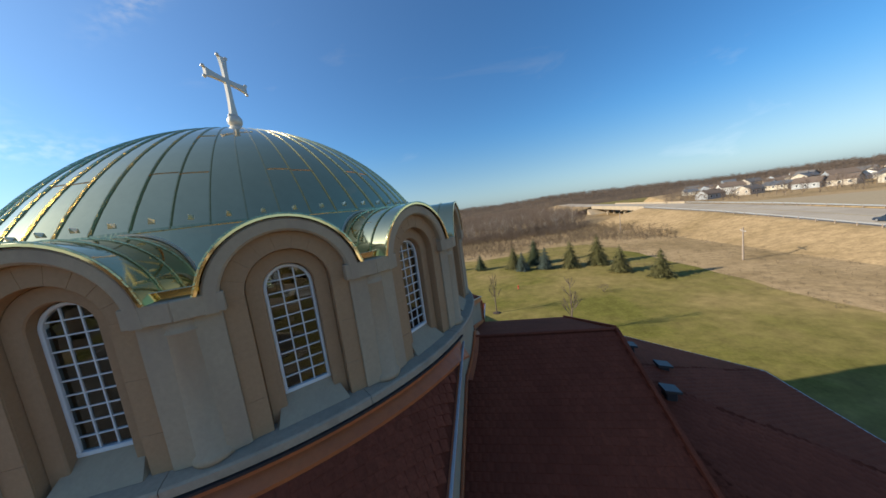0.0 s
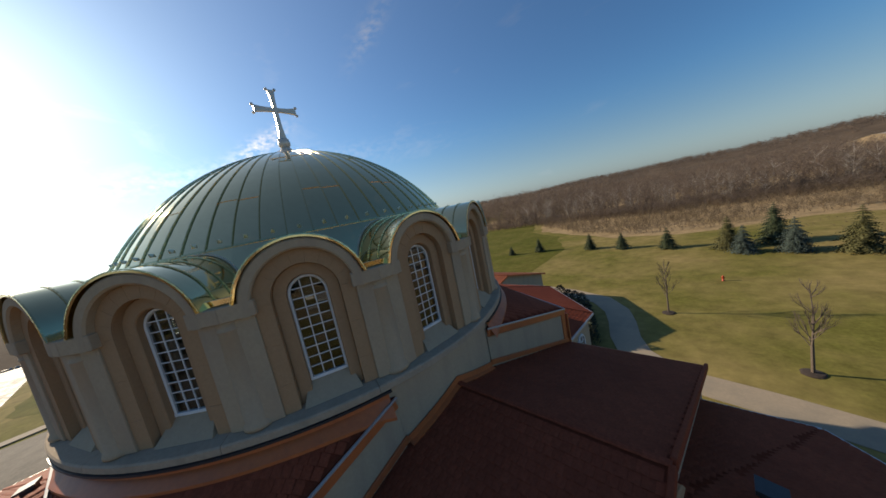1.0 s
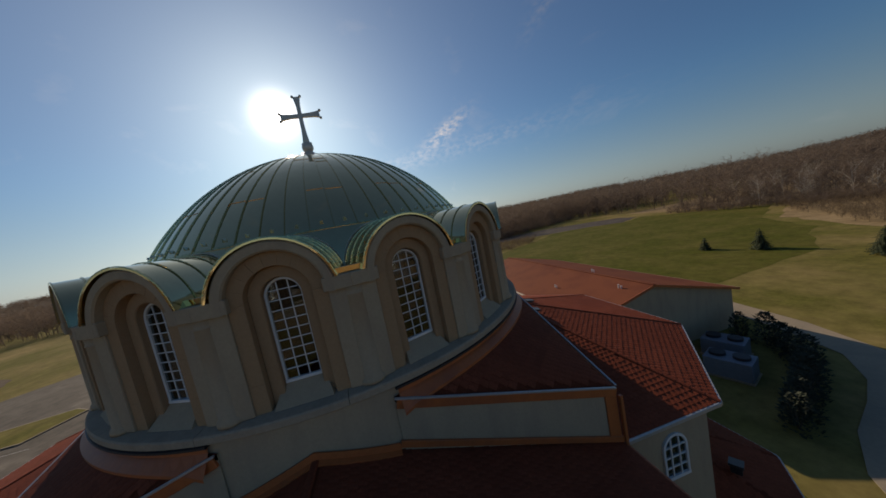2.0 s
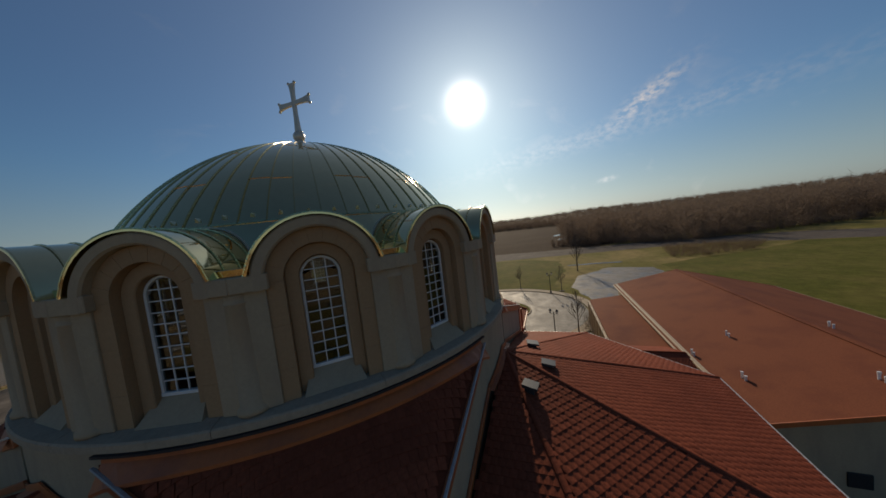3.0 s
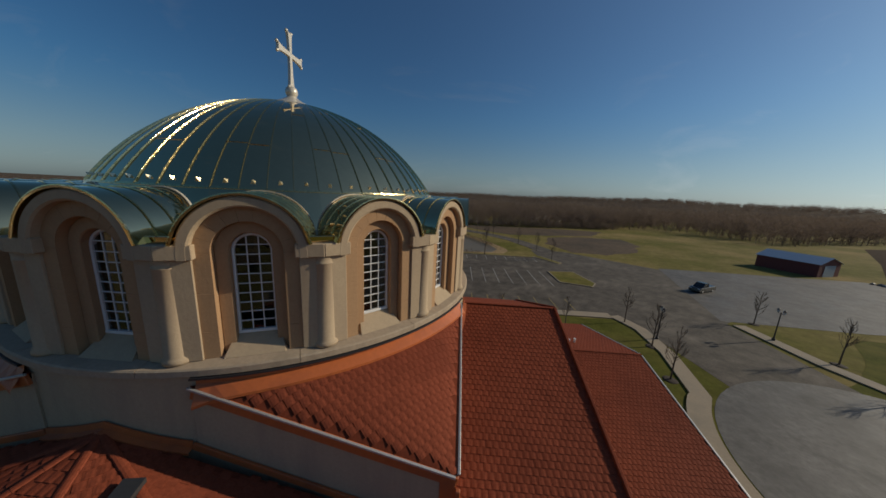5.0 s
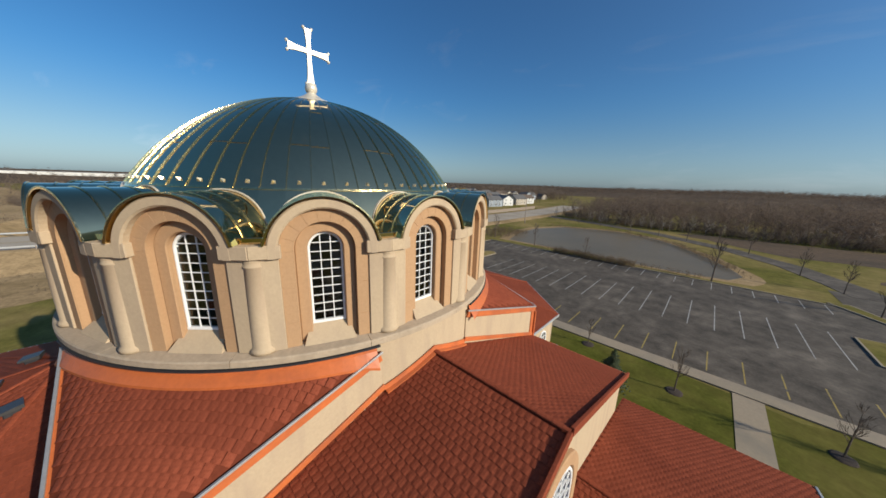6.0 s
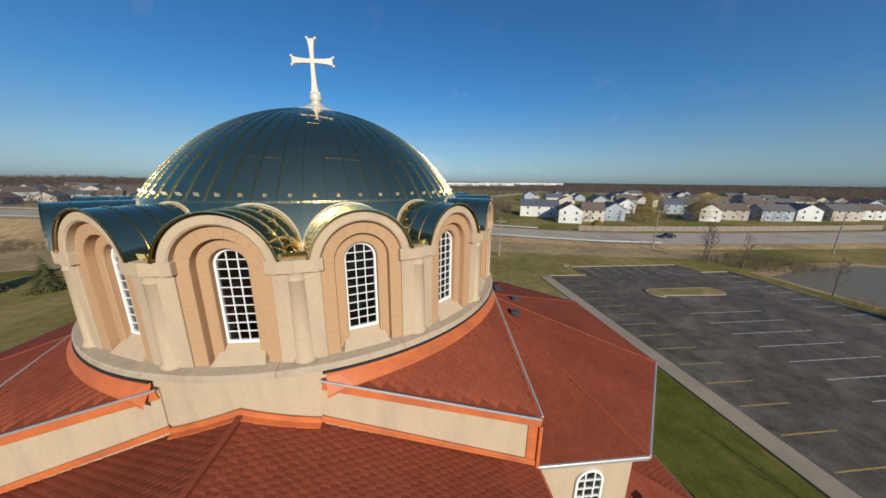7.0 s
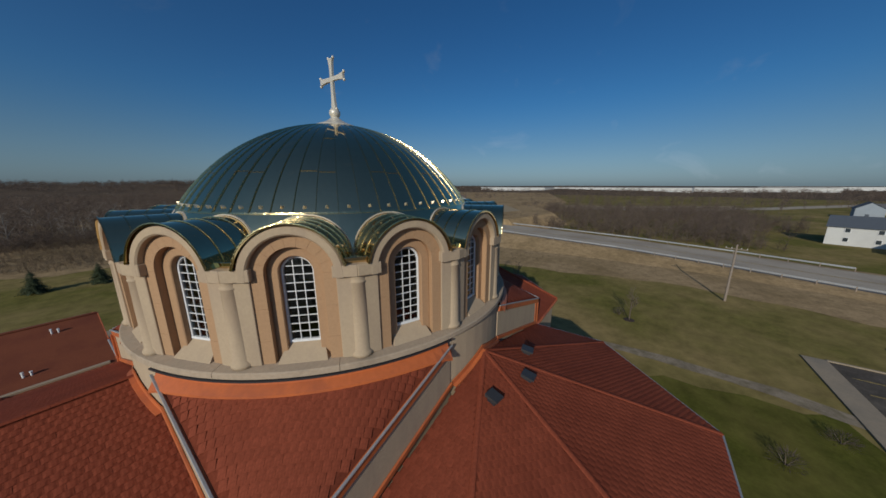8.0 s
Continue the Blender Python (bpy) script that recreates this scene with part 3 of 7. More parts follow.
def drum_core():
    # ledge stones
    n = 16
    for k in range(n):
        a0, a1 = radians((k + 0.304) * 360 / n), radians((k + 1.30) * 360 / n)
        vs, fs = revolve([(6.75, 12.70), (7.72, 12.70), (7.76, 12.73), (7.76, 12.86), (7.73, 12.89), (7.4, Z_LEDGE + 0.005), (6.75, Z_LEDGE + 0.005)], 8, a0, a1, False)
        k0 = len(vs)
        fs += [tuple(range(6, -1, -1)), tuple(range(k0 - 7, k0))]
        obj("ledge_stone", vs, fs, LEDGE, church)
    vs, fs = revolve([(7.63, 12.74), (7.63, 8.6), (7.2, 8.6), (7.2, 12.74)], 96)
    obj("drum_base", vs, fs, STUCCO, church, False, "round cream stucco wall below the ledge")
    # disc added to close the drum below, interior shade painted in its colour
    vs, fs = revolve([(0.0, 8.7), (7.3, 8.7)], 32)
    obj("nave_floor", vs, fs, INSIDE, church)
    # orange flashing that turns up the base of the drum over the corner roofs, taller in its middle
    for c in range(4):
        V, F = [], []
        m = 28
        for i in range(m + 1):
            a = radians(14.5 + 61 * i / m)
            ca, sa = math.cos(a), math.sin(a)
            zr = corner_height(7.88 * ca, 7.88 * sa)
            zr2 = corner_height(7.70 * ca, 7.70 * sa)
            for r, z in ((7.655, 12.70), (7.685, 12.69), (7.70, zr2 + 0.10), (7.93, zr + 0.065), (7.93, zr + 0.0)):
                V.append(((r * math.cos(a + c * math.pi / 2)), r * math.sin(a + c * math.pi / 2), z))
        for i in range(m):
            for p in range(4):
                F.append((i * 5 + p, (i + 1) * 5 + p, (i + 1) * 5 + p + 1, i * 5 + p + 1))
        obj("drum_flashing", V, F, FLASH, church, False, "bright orange metal flashing")
        vs, fs = revolve([(7.68, 12.66), (7.79, 12.655), (7.79, 12.70), (7.68, 12.70)], 24, radians(45 + 90 * c - 31), radians(45 + 90 * c + 31), False)
        obj("drip_edge", vs, fs, DARK, church)
    # flashing where the gabled and hipped roofs meet the round wall
    for c in range(4):
        V, F = [], []
        top, low = (ZR, ZW) if c % 2 == 0 else (ZH, EH)
        for i in range(17):
            y = -1.72 + 3.44 * i / 16
            x = math.sqrt(7.66 ** 2 - y * y)
            zz = top - abs(y) * ((top - low) / Q)
            for rr, z in ((0.0, zz + 0.2), (0.03, zz + 0.2), (0.04, zz + 0.06), (0.16, zz + 0.04), (0.16, zz - 0.02)):
                p = Vector((x + rr, y, z))
                p.rotate(Euler((0, 0, c * math.pi / 2)))
                V.append(p)
        for i in range(16):
            for p in range(4):
                F.append((i * 5 + p, i * 5 + p + 1, (i + 1) * 5 + p + 1, (i + 1) * 5 + p))
        obj("base_flashing", V, F, FLASH, church, False, "orange metal flashing round the drum")


def corner_height(x, y):
    """Height of the corner roof over (x, y) in the first quadrant: a fan that falls from the drum to the corner."""
    dx, dy = x - Q, y - Q
    d = math.hypot(dx, dy)
    if d < 1e-6:
        return ZC
    ux, uy = dx / d, dy / d
    b = Q * (ux + uy)
    disc = b * b - (2 * Q * Q - 7.66 ** 2)
    far = -b - math.sqrt(disc) if disc > 0 else -b
    return ZC + (12.46 - ZC) * min(1.02, d / far)


drum_core()

# ------------------------------------------------------------------ tiled roofs
TILE_W, TILE_H = 0.18, 0.19


def inside(p, poly):
    hit = False
    for i in range(len(poly)):
        (x0, y0), (x1, y1) = poly[i - 1], poly[i]
        if (y0 > p[1]) != (y1 > p[1]) and p[0] < (x1 - x0) * (p[1] - y0) / (y1 - y0) + x0:
            hit = not hit
    return hit


def tile_shape(w, h, t=0.016):
    """A slightly bowed tile, tail down along -y, head tucked under the next course."""
    xs = (-0.5, -0.22, 0.12, 0.36, 0.5)
    tail = (0.55, 1.1, 1.15, 0.65, 0.55)
    head = (0.05, 0.3, 0.32, 0.1, 0.05)
    vs = [(x * w, -h * 0.5, t * q) for x, q in zip(xs, tail)] + [(x * w, h * 0.62, t * q) for x, q in zip(xs, head)] + [(x * w, -h * 0.5, t * max(0.0, q - 0.6)) for x, q in zip(xs, tail)]
    fs = [(i, i + 1, 6 + i, 5 + i) for i in range(4)] + [(10 + i, 11 + i, i + 1, i) for i in range(4)]
    return vs, fs


tile_mesh = None


def tiled(name, corners, parent, singles=0, label="", thick=0.12):
    """A flat roof facet (corners in order) with courses of tiles on it."""
    global tile_mesh
    P = [Vector(c) for c in corners]
    nrm = Vector((0, 0, 0))
    for i in range(len(P)):
        nrm += P[i - 1].cross(P[i])
    nrm.normalize()
    if nrm.z < 0:
        nrm = -nrm
        P = P[::-1]
    side = Vector((0, 0, 1)).cross(nrm).normalized()
    up = nrm.cross(side).normalized()
    org = P[0]
    n = len(P)
    vs = list(P) + [p - nrm * thick for p in P]
    fs = [tuple(range(n)), tuple(range(2 * n - 1, n - 1, -1))] + [((i + 1) % n, i, n + i, n + (i + 1) % n) for i in range(n)]
    base = obj(name, vs, fs, UNDER, parent, False, label)
    flat = [((p - org).dot(side), (p - org).dot(up)) for p in P]
    x0, x1 = min(p[0] for p in flat), max(p[0] for p in flat)
    y0, y1 = min(p[1] for p in flat), max(p[1] for p in flat)
    tv, tf = tile_shape(TILE_W * 0.985, TILE_H)
    allv, allf = [], []
    r = random.Random(len(name) * 31 + int(x1 * 100))
    rows = int((y1 - y0) / TILE_H) + 1
    m3 = Matrix((side, up, nrm)).transposed().to_4x4()
    for j in range(rows):
        y = y0 + (j + 0.5) * TILE_H
        shift = TILE_W * 0.5 * (j % 2)
        x = x0 - TILE_W + shift
        while x < x1 + TILE_W:
            x += TILE_W
            pts = ((x - TILE_W * 0.2, y - TILE_H * 0.25), (x + TILE_W * 0.2, y - TILE_H * 0.25), (x - TILE_W * 0.2, y + TILE_H * 0.25), (x + TILE_W * 0.2, y + TILE_H * 0.25))
            if not all(inside(p, flat) for p in pts):
                continue
            m = Matrix.Translation(org) @ m3 @ pose(x, y, 0.004 + r.uniform(0, 0.006), r.uniform(-0.8, 0.8), r.uniform(-0.8, 0.8), r.uniform(-0.9, 0.9))
            if singles > 0:
                singles -= 1
                if tile_mesh is None:
                    tile_mesh = bpy.data.meshes.new("tile")
                    tile_mesh.from_pydata(tv, [], tf)
                    tile_mesh.materials.append(TILE_ONE)
                o = new("tile", tile_mesh)
                o.parent = base
                o.matrix_basis = m
            else:
                k = len(allv)
                allv += [m @ Vector(v) for v in tv]
                allf += [tuple(i + k for i in f) for f in tf]
    if allv:
        t = obj("tiling", allv, allf, TILE, base)
        tagged(t, kind="stuff")
    return base


def bar(name, a, b, w, h, material, parent, label="", lift=0.0):
    """A straight rail or coping from a to b."""
    a, b = Vector(a), Vector(b)
    d = (b - a)
    bm = bmesh.new()
    q = d.to_track_quat("Y", "Z").to_matrix().to_4x4()
    box(bm, -w / 2, w / 2, -d.length / 2, d.length / 2, lift, lift + h, min(w, h) * 0.15, Matrix.Translation((a + b) / 2) @ q)
    return part(name, bm, material, parent, label)


cap_mesh = None


def ridge_caps(a, b, parent, w=0.16):
    """Half-round cap tiles along a ridge or hip, each lapping the next."""
    global cap_mesh
    if cap_mesh is None:
        vs, fs = [], []
        for y, s in ((-0.2, 1.08), (0.2, 0.95)):
            for t in range(6):
                ang = math.pi * t / 5
                vs.append((math.cos(ang) * w / 2 * s, y, math.sin(ang) * w * 0.22 * s - 0.01))
        for t in range(5):
            fs.append((t, t + 1, 7 + t, 6 + t))
        fs.append(tuple(range(5, -1, -1)))
        cap_mesh = bpy.data.meshes.new("ridge_cap")
        cap_mesh.from_pydata(vs, [], fs)
        cap_mesh.materials.append(TILE_ONE)
    a, b = Vector(a), Vector(b)
    d = b - a
    n = max(1, round(d.length / 0.37))
    q = d.to_track_quat("Y", "Z").to_matrix().to_4x4()
    for i in range(n):
        o = new("ridge_cap", cap_mesh)
        o.parent = parent
        o.matrix_basis = Matrix.Translation(a + d * (i + 0.5) / n) @ q


def fan_roof(rot, arc, corner):
    """A corner roof: a fan of facets from the drum down to the corner, with staggered courses of tiles."""
    global tile_mesh
    ring = arc + [corner]
    n = len(ring)
    vs = [rot @ v for v in ring] + [rot @ (v - Vector((0, 0, 0.14))) for v in ring]
    c = n - 1
    fs = [(c, i, i + 1) for i in range(n - 2)] + [(n + c, n + i + 1, n + i) for i in range(n - 2)]
    fs += [(i, n + i, n + i + 1, i + 1) for i in range(n - 1)] + [(c, n + c, n, 0)]
    base = obj("corner_roof", vs, fs, UNDER, church, False, "sloping red tile roof at the corner of the square")
    tv, tf = tile_shape(TILE_W * 0.985, TILE_H)
    inward, across = Vector((-1, -1, 0)).normalized(), Vector((1, -1, 0)).normalized()
    r = random.Random(3)
    plan = [(v.x, v.y) for v in ring]
    allv, allf = [], []
    singles = 75
    for j in range(34):
        for i in range(-34, 35):
            q = Vector((Q, Q, 0)) + inward * ((j + 0.5) * TILE_H * 0.93) + across * ((i + 0.5 * (j % 2)) * TILE_W)
            ok = all(inside((q.x + dx, q.y + dy), plan) for dx, dy in ((0.05, 0.05), (-0.05, -0.05), (0.06, -0.06), (-0.06, 0.06)))
            if not ok:
                continue
            e = 0.03
            z = corner_height(q.x, q.y)
            zx, zy = (corner_height(q.x + e, q.y) - z) / e, (corner_height(q.x, q.y + e) - z) / e
            nrm = Vector((-zx, -zy, 1)).normalized()
            up = (inward - nrm * inward.dot(nrm)).normalized()
            side = up.cross(nrm).normalized()
            m3 = Matrix((side, up, nrm)).transposed().to_4x4()
            m = rot @ Matrix.Translation((q.x, q.y, z)) @ m3 @ pose(0, 0, 0.006 + r.uniform(0, 0.006), r.uniform(-0.8, 0.8), r.uniform(-0.8, 0.8), r.uniform(-0.9, 0.9))
            if singles > 0:
                singles -= 1
                if tile_mesh is None:
                    tile_mesh = bpy.data.meshes.new("tile")
                    tile_mesh.from_pydata(tv, [], tf)
                    tile_mesh.materials.append(TILE_ONE)
                o = new("tile", tile_mesh)
                o.parent = base
                o.matrix_basis = m
            else:
                k = len(allv)
                allv += [m @ Vector(v) for v in tv]
                allf += [tuple(w + k for w in f) for f in tf]
    tagged(obj("tiling", allv, allf, TILE, base), kind="stuff")


# corner roofs of the square: fans from the drum to each corner
def corner_roofs():
    for c in range(4):
        rot = Matrix.Rotation(radians(90 * c), 4, "Z")
        corner = Vector((Q, Q, ZC))
        a_end = math.acos(Q / 7.63)
        arc = [Vector((7.60 * math.cos(a), 7.60 * math.sin(a), 12.36)) for a in np.linspace(a_end + 0.04, math.pi / 2 - a_end - 0.04, 11)]
        arc[0] = Vector((Q, 7.63 * math.sin(a_end + 0.02), 12.38))
        arc[-1] = Vector((7.63 * math.sin(a_end + 0.02), Q, 12.38))
        arc = [Vector((v.x, v.y, corner_height(v.x, v.y))) for v in arc]
        fan_roof(rot, arc, corner)
        bm = bmesh.new()
        box(bm, Q - 0.32, Q + 0.035, Q - 0.32, Q + 0.035, ZW - 0.1, ZC - 0.03, 0.01, rot)
        part("corner_trim", bm, FLASH, church, "orange metal corner trim")
        # walls under the two edges, copings and flashing
        for e, s in ((arc[0], 1), (arc[-1], -1)):
            d = (corner - e)
            foot0, foot1 = Vector((e.x, e.y, 8.5)), Vector((corner.x, corner.y, 8.5))
            inner = Vector((-0.3, 0, 0)) if s == 1 else Vector((0, -0.3, 0))
            q = [e, corner, foot1, foot0]
            off = -0.02
            vs = [rot @ (v + Vector((0, 0, off if i < 2 else 0))) for i, v in enumerate(q)] + [rot @ (v + inner + Vector((0, 0, off if i < 2 else 0))) for i, v in enumerate(q)]
            fs = [(0, 1, 2, 3), (7, 6, 5, 4), (0, 4, 5, 1), (1, 5, 6, 2), (2, 6, 7, 3), (3, 7, 4, 0)]
            obj("square_wall", vs, fs, STUCCO, church, False, "cream stucco wall of the square base")
            out = Vector((1, 0, 0)) if s == 1 else Vector((0, 1, 0))
            bar("wall_flashing", rot @ (e + out * 0.03 - Vector((0, 0, 0.26))), rot @ (corner + out * 0.03 - Vector((0, 0, 0.26))), 0.08, 0.24, FLASH, church, "orange metal fascia under the roof edge")
            bar("downpipe", rot @ Vector((Q + 0.07, Q + 0.07, ZC - 0.25)), rot @ Vector((Q + 0.07, Q + 0.07, ZW - 0.1)), 0.1, 0.1, FLASH, church, "orange downpipe") if s == 1 else None
            bar("edge_gutter", rot @ (e + out * 0.08 + Vector((0, 0, -0.02))), rot @ (corner + out * 0.08 + Vector((0, 0, -0.02))), 0.06, 0.05, COPING, church, "grey metal edge strip")


corner_roofs()


def gabled_wing(angle, length, label):
    """A wing with a ridge straight out from the drum and a gable wall at its end."""
    rot = Matrix.Rotation(radians(angle), 4, "Z")
    x0, x1 = Q - 0.1, Q + length
    h = Q + 0.05
    A = rot @ Vector((x0, 0, ZR)), rot @ Vector((x1, 0, ZR))
    for s in (-1, 1):
        tiled("wing_roof", [A[0], A[1], rot @ Vector((x1, s * h, ZW - 0.05)), rot @ Vector((x0, s * h, ZW - 0.05))], church, 150 if angle == 180 else 0, label)
        # eave fascia and gutter
        bar("eave_gutter", rot @ Vector((x0 + 0.2, s * (h + 0.02), ZW - 0.18)), rot @ Vector((x1, s * (h + 0.02), ZW - 0.18)), 0.14, 0.13, FLASH, church, "orange eaves gutter")
        bar("verge", rot @ Vector((x1 + 0.02, 0, ZR - 0.1)), rot @ Vector((x1 + 0.02, s * h, ZW - 0.15)), 0.1, 0.2, TILE, church)
        # flashing where the roof meets the square's wall
        bar("wall_flashing", rot @ Vector((Q + 0.04, s * 1.7, ZR - 0.49 + 0.02)), rot @ Vector((Q + 0.04, s * h, ZW - 0.02)), 0.06, 0.16, FLASH, church, "orange metal flashing")
    ridge_caps(A[0] + Vector((0, 0, 0.03)), A[1] + Vector((0, 0, 0.03)), church)
    # walls below
    w = Q - 0.15
    poly = [(x0, -w, 0), (x0, w, 0), (x1 - 0.15, w, 0), (x1 - 0.15, -w, 0)]
    top = [ZW - 0.25, ZW - 0.25, ZW - 0.25, ZW - 0.25]
    vs = [rot @ Vector(p) for p in poly] + [rot @ Vector((p[0], p[1], t)) for p, t in zip(poly, top)] + [rot @ Vector((x1 - 0.15, 0, ZR - 0.15)), rot @ Vector((x0, 0, ZR - 0.15))]
    fs = [(1, 0, 4, 5), (2, 1, 5, 6), (3, 2, 6, 8, 7), (0, 3, 7, 4), (4, 7, 8, 9), (5, 9, 8, 6), (4, 9, 5)]
    obj("wing_wall", vs, fs, STUCCO, church, False, "cream stucco wall of the wing")


gabled_wing(0, 4.75, "red tile roof of the east wing")
gabled_wing(180, 4.35, "red tile roof of the west wing")


def apse_wing(angle):
    """A half-octagon wing with a hipped roof."""
    rot = Matrix.Rotation(radians(angle), 4, "Z")
    # local: x outwards, y across
    E = EH
    p0, p5 = (Q, -Q - 0.02), (Q, Q + 0.02)
    p1, p4 = (11.0, -Q - 0.02), (11.0, Q + 0.02)
    pts = [p0, p1, (14.95, -3.3), (14.95, 3.3), p4, p5]
    return rot, pts, E


def hip_wing(angle):
    rot, pts, E = apse_wing(angle)
    P = [rot @ Vector((x, y, E)) for x, y in pts]
    apex = rot @ Vector((7.75, 0, ZH))
    tiled("wing_roof", [P[0], P[1], apex], church, 0, "red tile hip roof of the wing")
    tiled("wing_roof", [P[1], P[2], apex], church, 0, "red tile hip roof of the wing")
    tiled("wing_roof", [P[2], P[3], apex], church, 0, "red tile hip roof of the wing")
    tiled("wing_roof", [P[3], P[4], apex], church, 0, "red tile hip roof of the wing")
    tiled("wing_roof", [P[4], P[5], apex], church, 0, "red tile hip roof of the wing")
    for i in (1, 2, 3, 4):
        ridge_caps(P[i] + Vector((0, 0, 0.02)), apex + Vector((0, 0, 0.02)), church)
    inner = [(x - 0.3 if x > 8 else x, y * 0.975) for x, y in pts]
    vs = [rot @ Vector((x, y, 0)) for x, y in inner] + [rot @ Vector((x, y, E - 0.1)) for x, y in inner]
    n = len(inner)
    fs = [(i, (i + 1) % n, n + (i + 1) % n, n + i) for i in range(n)] + [tuple(range(n, 2 * n))]
    obj("wing_wall", vs, fs, STUCCO, church, False, "cream stucco wall of the half-octagon wing")
    for i in range(5):
        bar("eave_gutter", P[i] - Vector((0, 0, 0.12)), P[i + 1] - Vector((0, 0, 0.12)), 0.14, 0.13, COPING, church, "grey metal eaves gutter")
    for s in (-1, 1):
        bar("wall_flashing", rot @ Vector((Q + 0.04, s * 1.7, ZH - 1.7 * (ZH - EH) / Q + 0.02)), rot @ Vector((Q + 0.04, s * Q, EH + 0.04)), 0.06, 0.16, FLASH, church, "orange metal flashing")


hip_wing(90)
hip_wing(-90)


def east_apse():
    E, c = 8.4, Q + 4.35
    a = 6.65
    b = a * math.tan(radians(22.5))
    pts = [(c, -a), (c + b, -a), (c + a, -b), (c + a, b), (c + b, a), (c, a)]
    apex = Vector((c, 0, 10.6))
    P = [Vector((x, y, E)) for x, y in pts]
    for i in range(5):
        tiled("apse_roof", [P[i], P[i + 1], apex], church, 0, "red tile roof of the low apse")
        bar("eave_gutter", P[i] - Vector((0, 0, 0.12)), P[i + 1] - Vector((0, 0, 0.12)), 0.14, 0.13, COPING, church, "grey metal eaves gutter")
    vs, fs = prism([(x - (0.3 if x > c + 0.1 else 0), y * 0.96) for x, y in pts], 0, E - 0.1)
    obj("apse_wall", vs, fs, STUCCO, church, False, "cream stucco wall of the apse")


east_apse()


# ------------------------------------------------------------------ church: cross, vents, low roofs
def cross():
    c = thing("roof_cross", "pale gilded cross with knobbed ends on a ball and flared foot", "cross", at=(0, 0, 19.86))
    foot = [(0.97, -0.10), (0.95, 0.02), (0.86, 0.07), (0.62, 0.15), (0.42, 0.24), (0.26, 0.34), (0.18, 0.41), (0.16, 0.46), (0.0, 0.46)]
    vs, fs = revolve(foot, 28)
    obj("flared_foot", vs, fs, SILVER, c, True)
    bm = bmesh.new()
    bmesh.ops.create_uvsphere(bm, u_segments=20, v_segments=12, radius=0.24, matrix=Matrix.Translation((0, 0, 0.60)))
    part("ball", bm, SILVER, c, smooth=True)
    # flat tapering arms with concave sides, widest at their ends
    th = 0.055

    def arm(d, length, w0, w1):
        vs, fs = [], []
        side = Vector((0, d.z, d.y)) if abs(d.z) > 0.5 else Vector((0, 0, 1))
        n = 8
        for i in range(n + 1):
            t = i / n
            w = w0 + (w1 - w0) * t ** 3.2
            for y, s in ((-th, -1), (-th, 1), (th, 1), (th, -1)):
                vs.append(Vector((y, 0, 0)) + d * (length * t) + side * (s * w))
        for i in range(n):
            for p in range(4):
                fs.append((i * 4 + p, i * 4 + (p + 1) % 4, i * 4 + 4 + (p + 1) % 4, i * 4 + 4 + p))
        fs += [(3, 2, 1, 0), tuple(n * 4 + p for p in range(4))]
        ob = obj("arm", [v + mid for v in vs], fs, SILVER, c)
        for s in (-1, 1):
            bm = bmesh.new()
            p = mid + d * (length + 0.03) + side * (s * (w1 + 0.015))
            bmesh.ops.create_uvsphere(bm, u_segments=10, v_segments=6, radius=0.062, matrix=Matrix.Translation(p))
            part("knob", bm, SILVER, ob, smooth=True)

    mid = Vector((0, 0, 1.98))
    bm = bmesh.new()
    box(bm, -th - 0.004, th + 0.004, -0.09, 0.09, mid.z - 0.09, mid.z + 0.09, 0.01)
    part("boss", bm, SILVER, c)
    arm(Vector((0, 1, 0)), 0.80, 0.078, 0.145)
    arm(Vector((0, -1, 0)), 0.80, 0.078, 0.145)
    arm(Vector((0, 0, 1)), 0.80, 0.078, 0.145)
    arm(Vector((0, 0, -1)), 1.18, 0.078, 0.145)


cross()


VENT = mat("dull_dark_metal", (0.041, 0.041, 0.042), 0.4, metal=0.0, var=0.15, scale=2.0)


def roof_vent(x, y, z, rz):
    """A square metal vent hood with a sloped top."""
    v = thing("roof_vent", "dark square metal roof vent with a sloped hood", "roof vent", "vents on the tile roofs", at=(x, y, z), rz=rz)
    bm = bmesh.new()
    box(bm, -0.15, 0.15, -0.14, 0.14, -0.25, 0.06, 0.02)
    part("body", bm, DARK, v)
    bm = bmesh.new()
    vs = [bm.verts.new(p) for p in ((-0.19, -0.24, 0.05), (0.19, -0.24, 0.05), (0.19, 0.19, 0.13), (-0.19, 0.19, 0.13), (-0.19, -0.24, -0.01), (0.19, -0.24, -0.01), (0.19, 0.19, 0.03), (-0.19, 0.19, 0.03))]
    for q in ((0, 1, 2, 3), (7, 6, 5, 4), (0, 4, 5, 1), (1, 5, 6, 2), (2, 6, 7, 3), (3, 7, 4, 0)):
        bm.faces.new([vs[i] for i in q])
    part("hood", bm, VENT, v)


for az, r, z in ((99.7, 8.68, 11.04), (89.6, 9.13, 11.03), (80.3, 8.77, 11.05), (-99.6, 8.97, 11.0), (-89.7, 9.39, 11.0), (-80.0, 8.97, 11.0)):
    roof_vent(r * math.cos(radians(az)), r * math.sin(radians(az)), z, az + 90)
for x, y in ((13.3, 1.8), (13.85, 0.68), (13.15, -1.0)):
    roof_vent(x, y, 10.6 - 0.338 * (x - 11.8) + 0.12, 90)


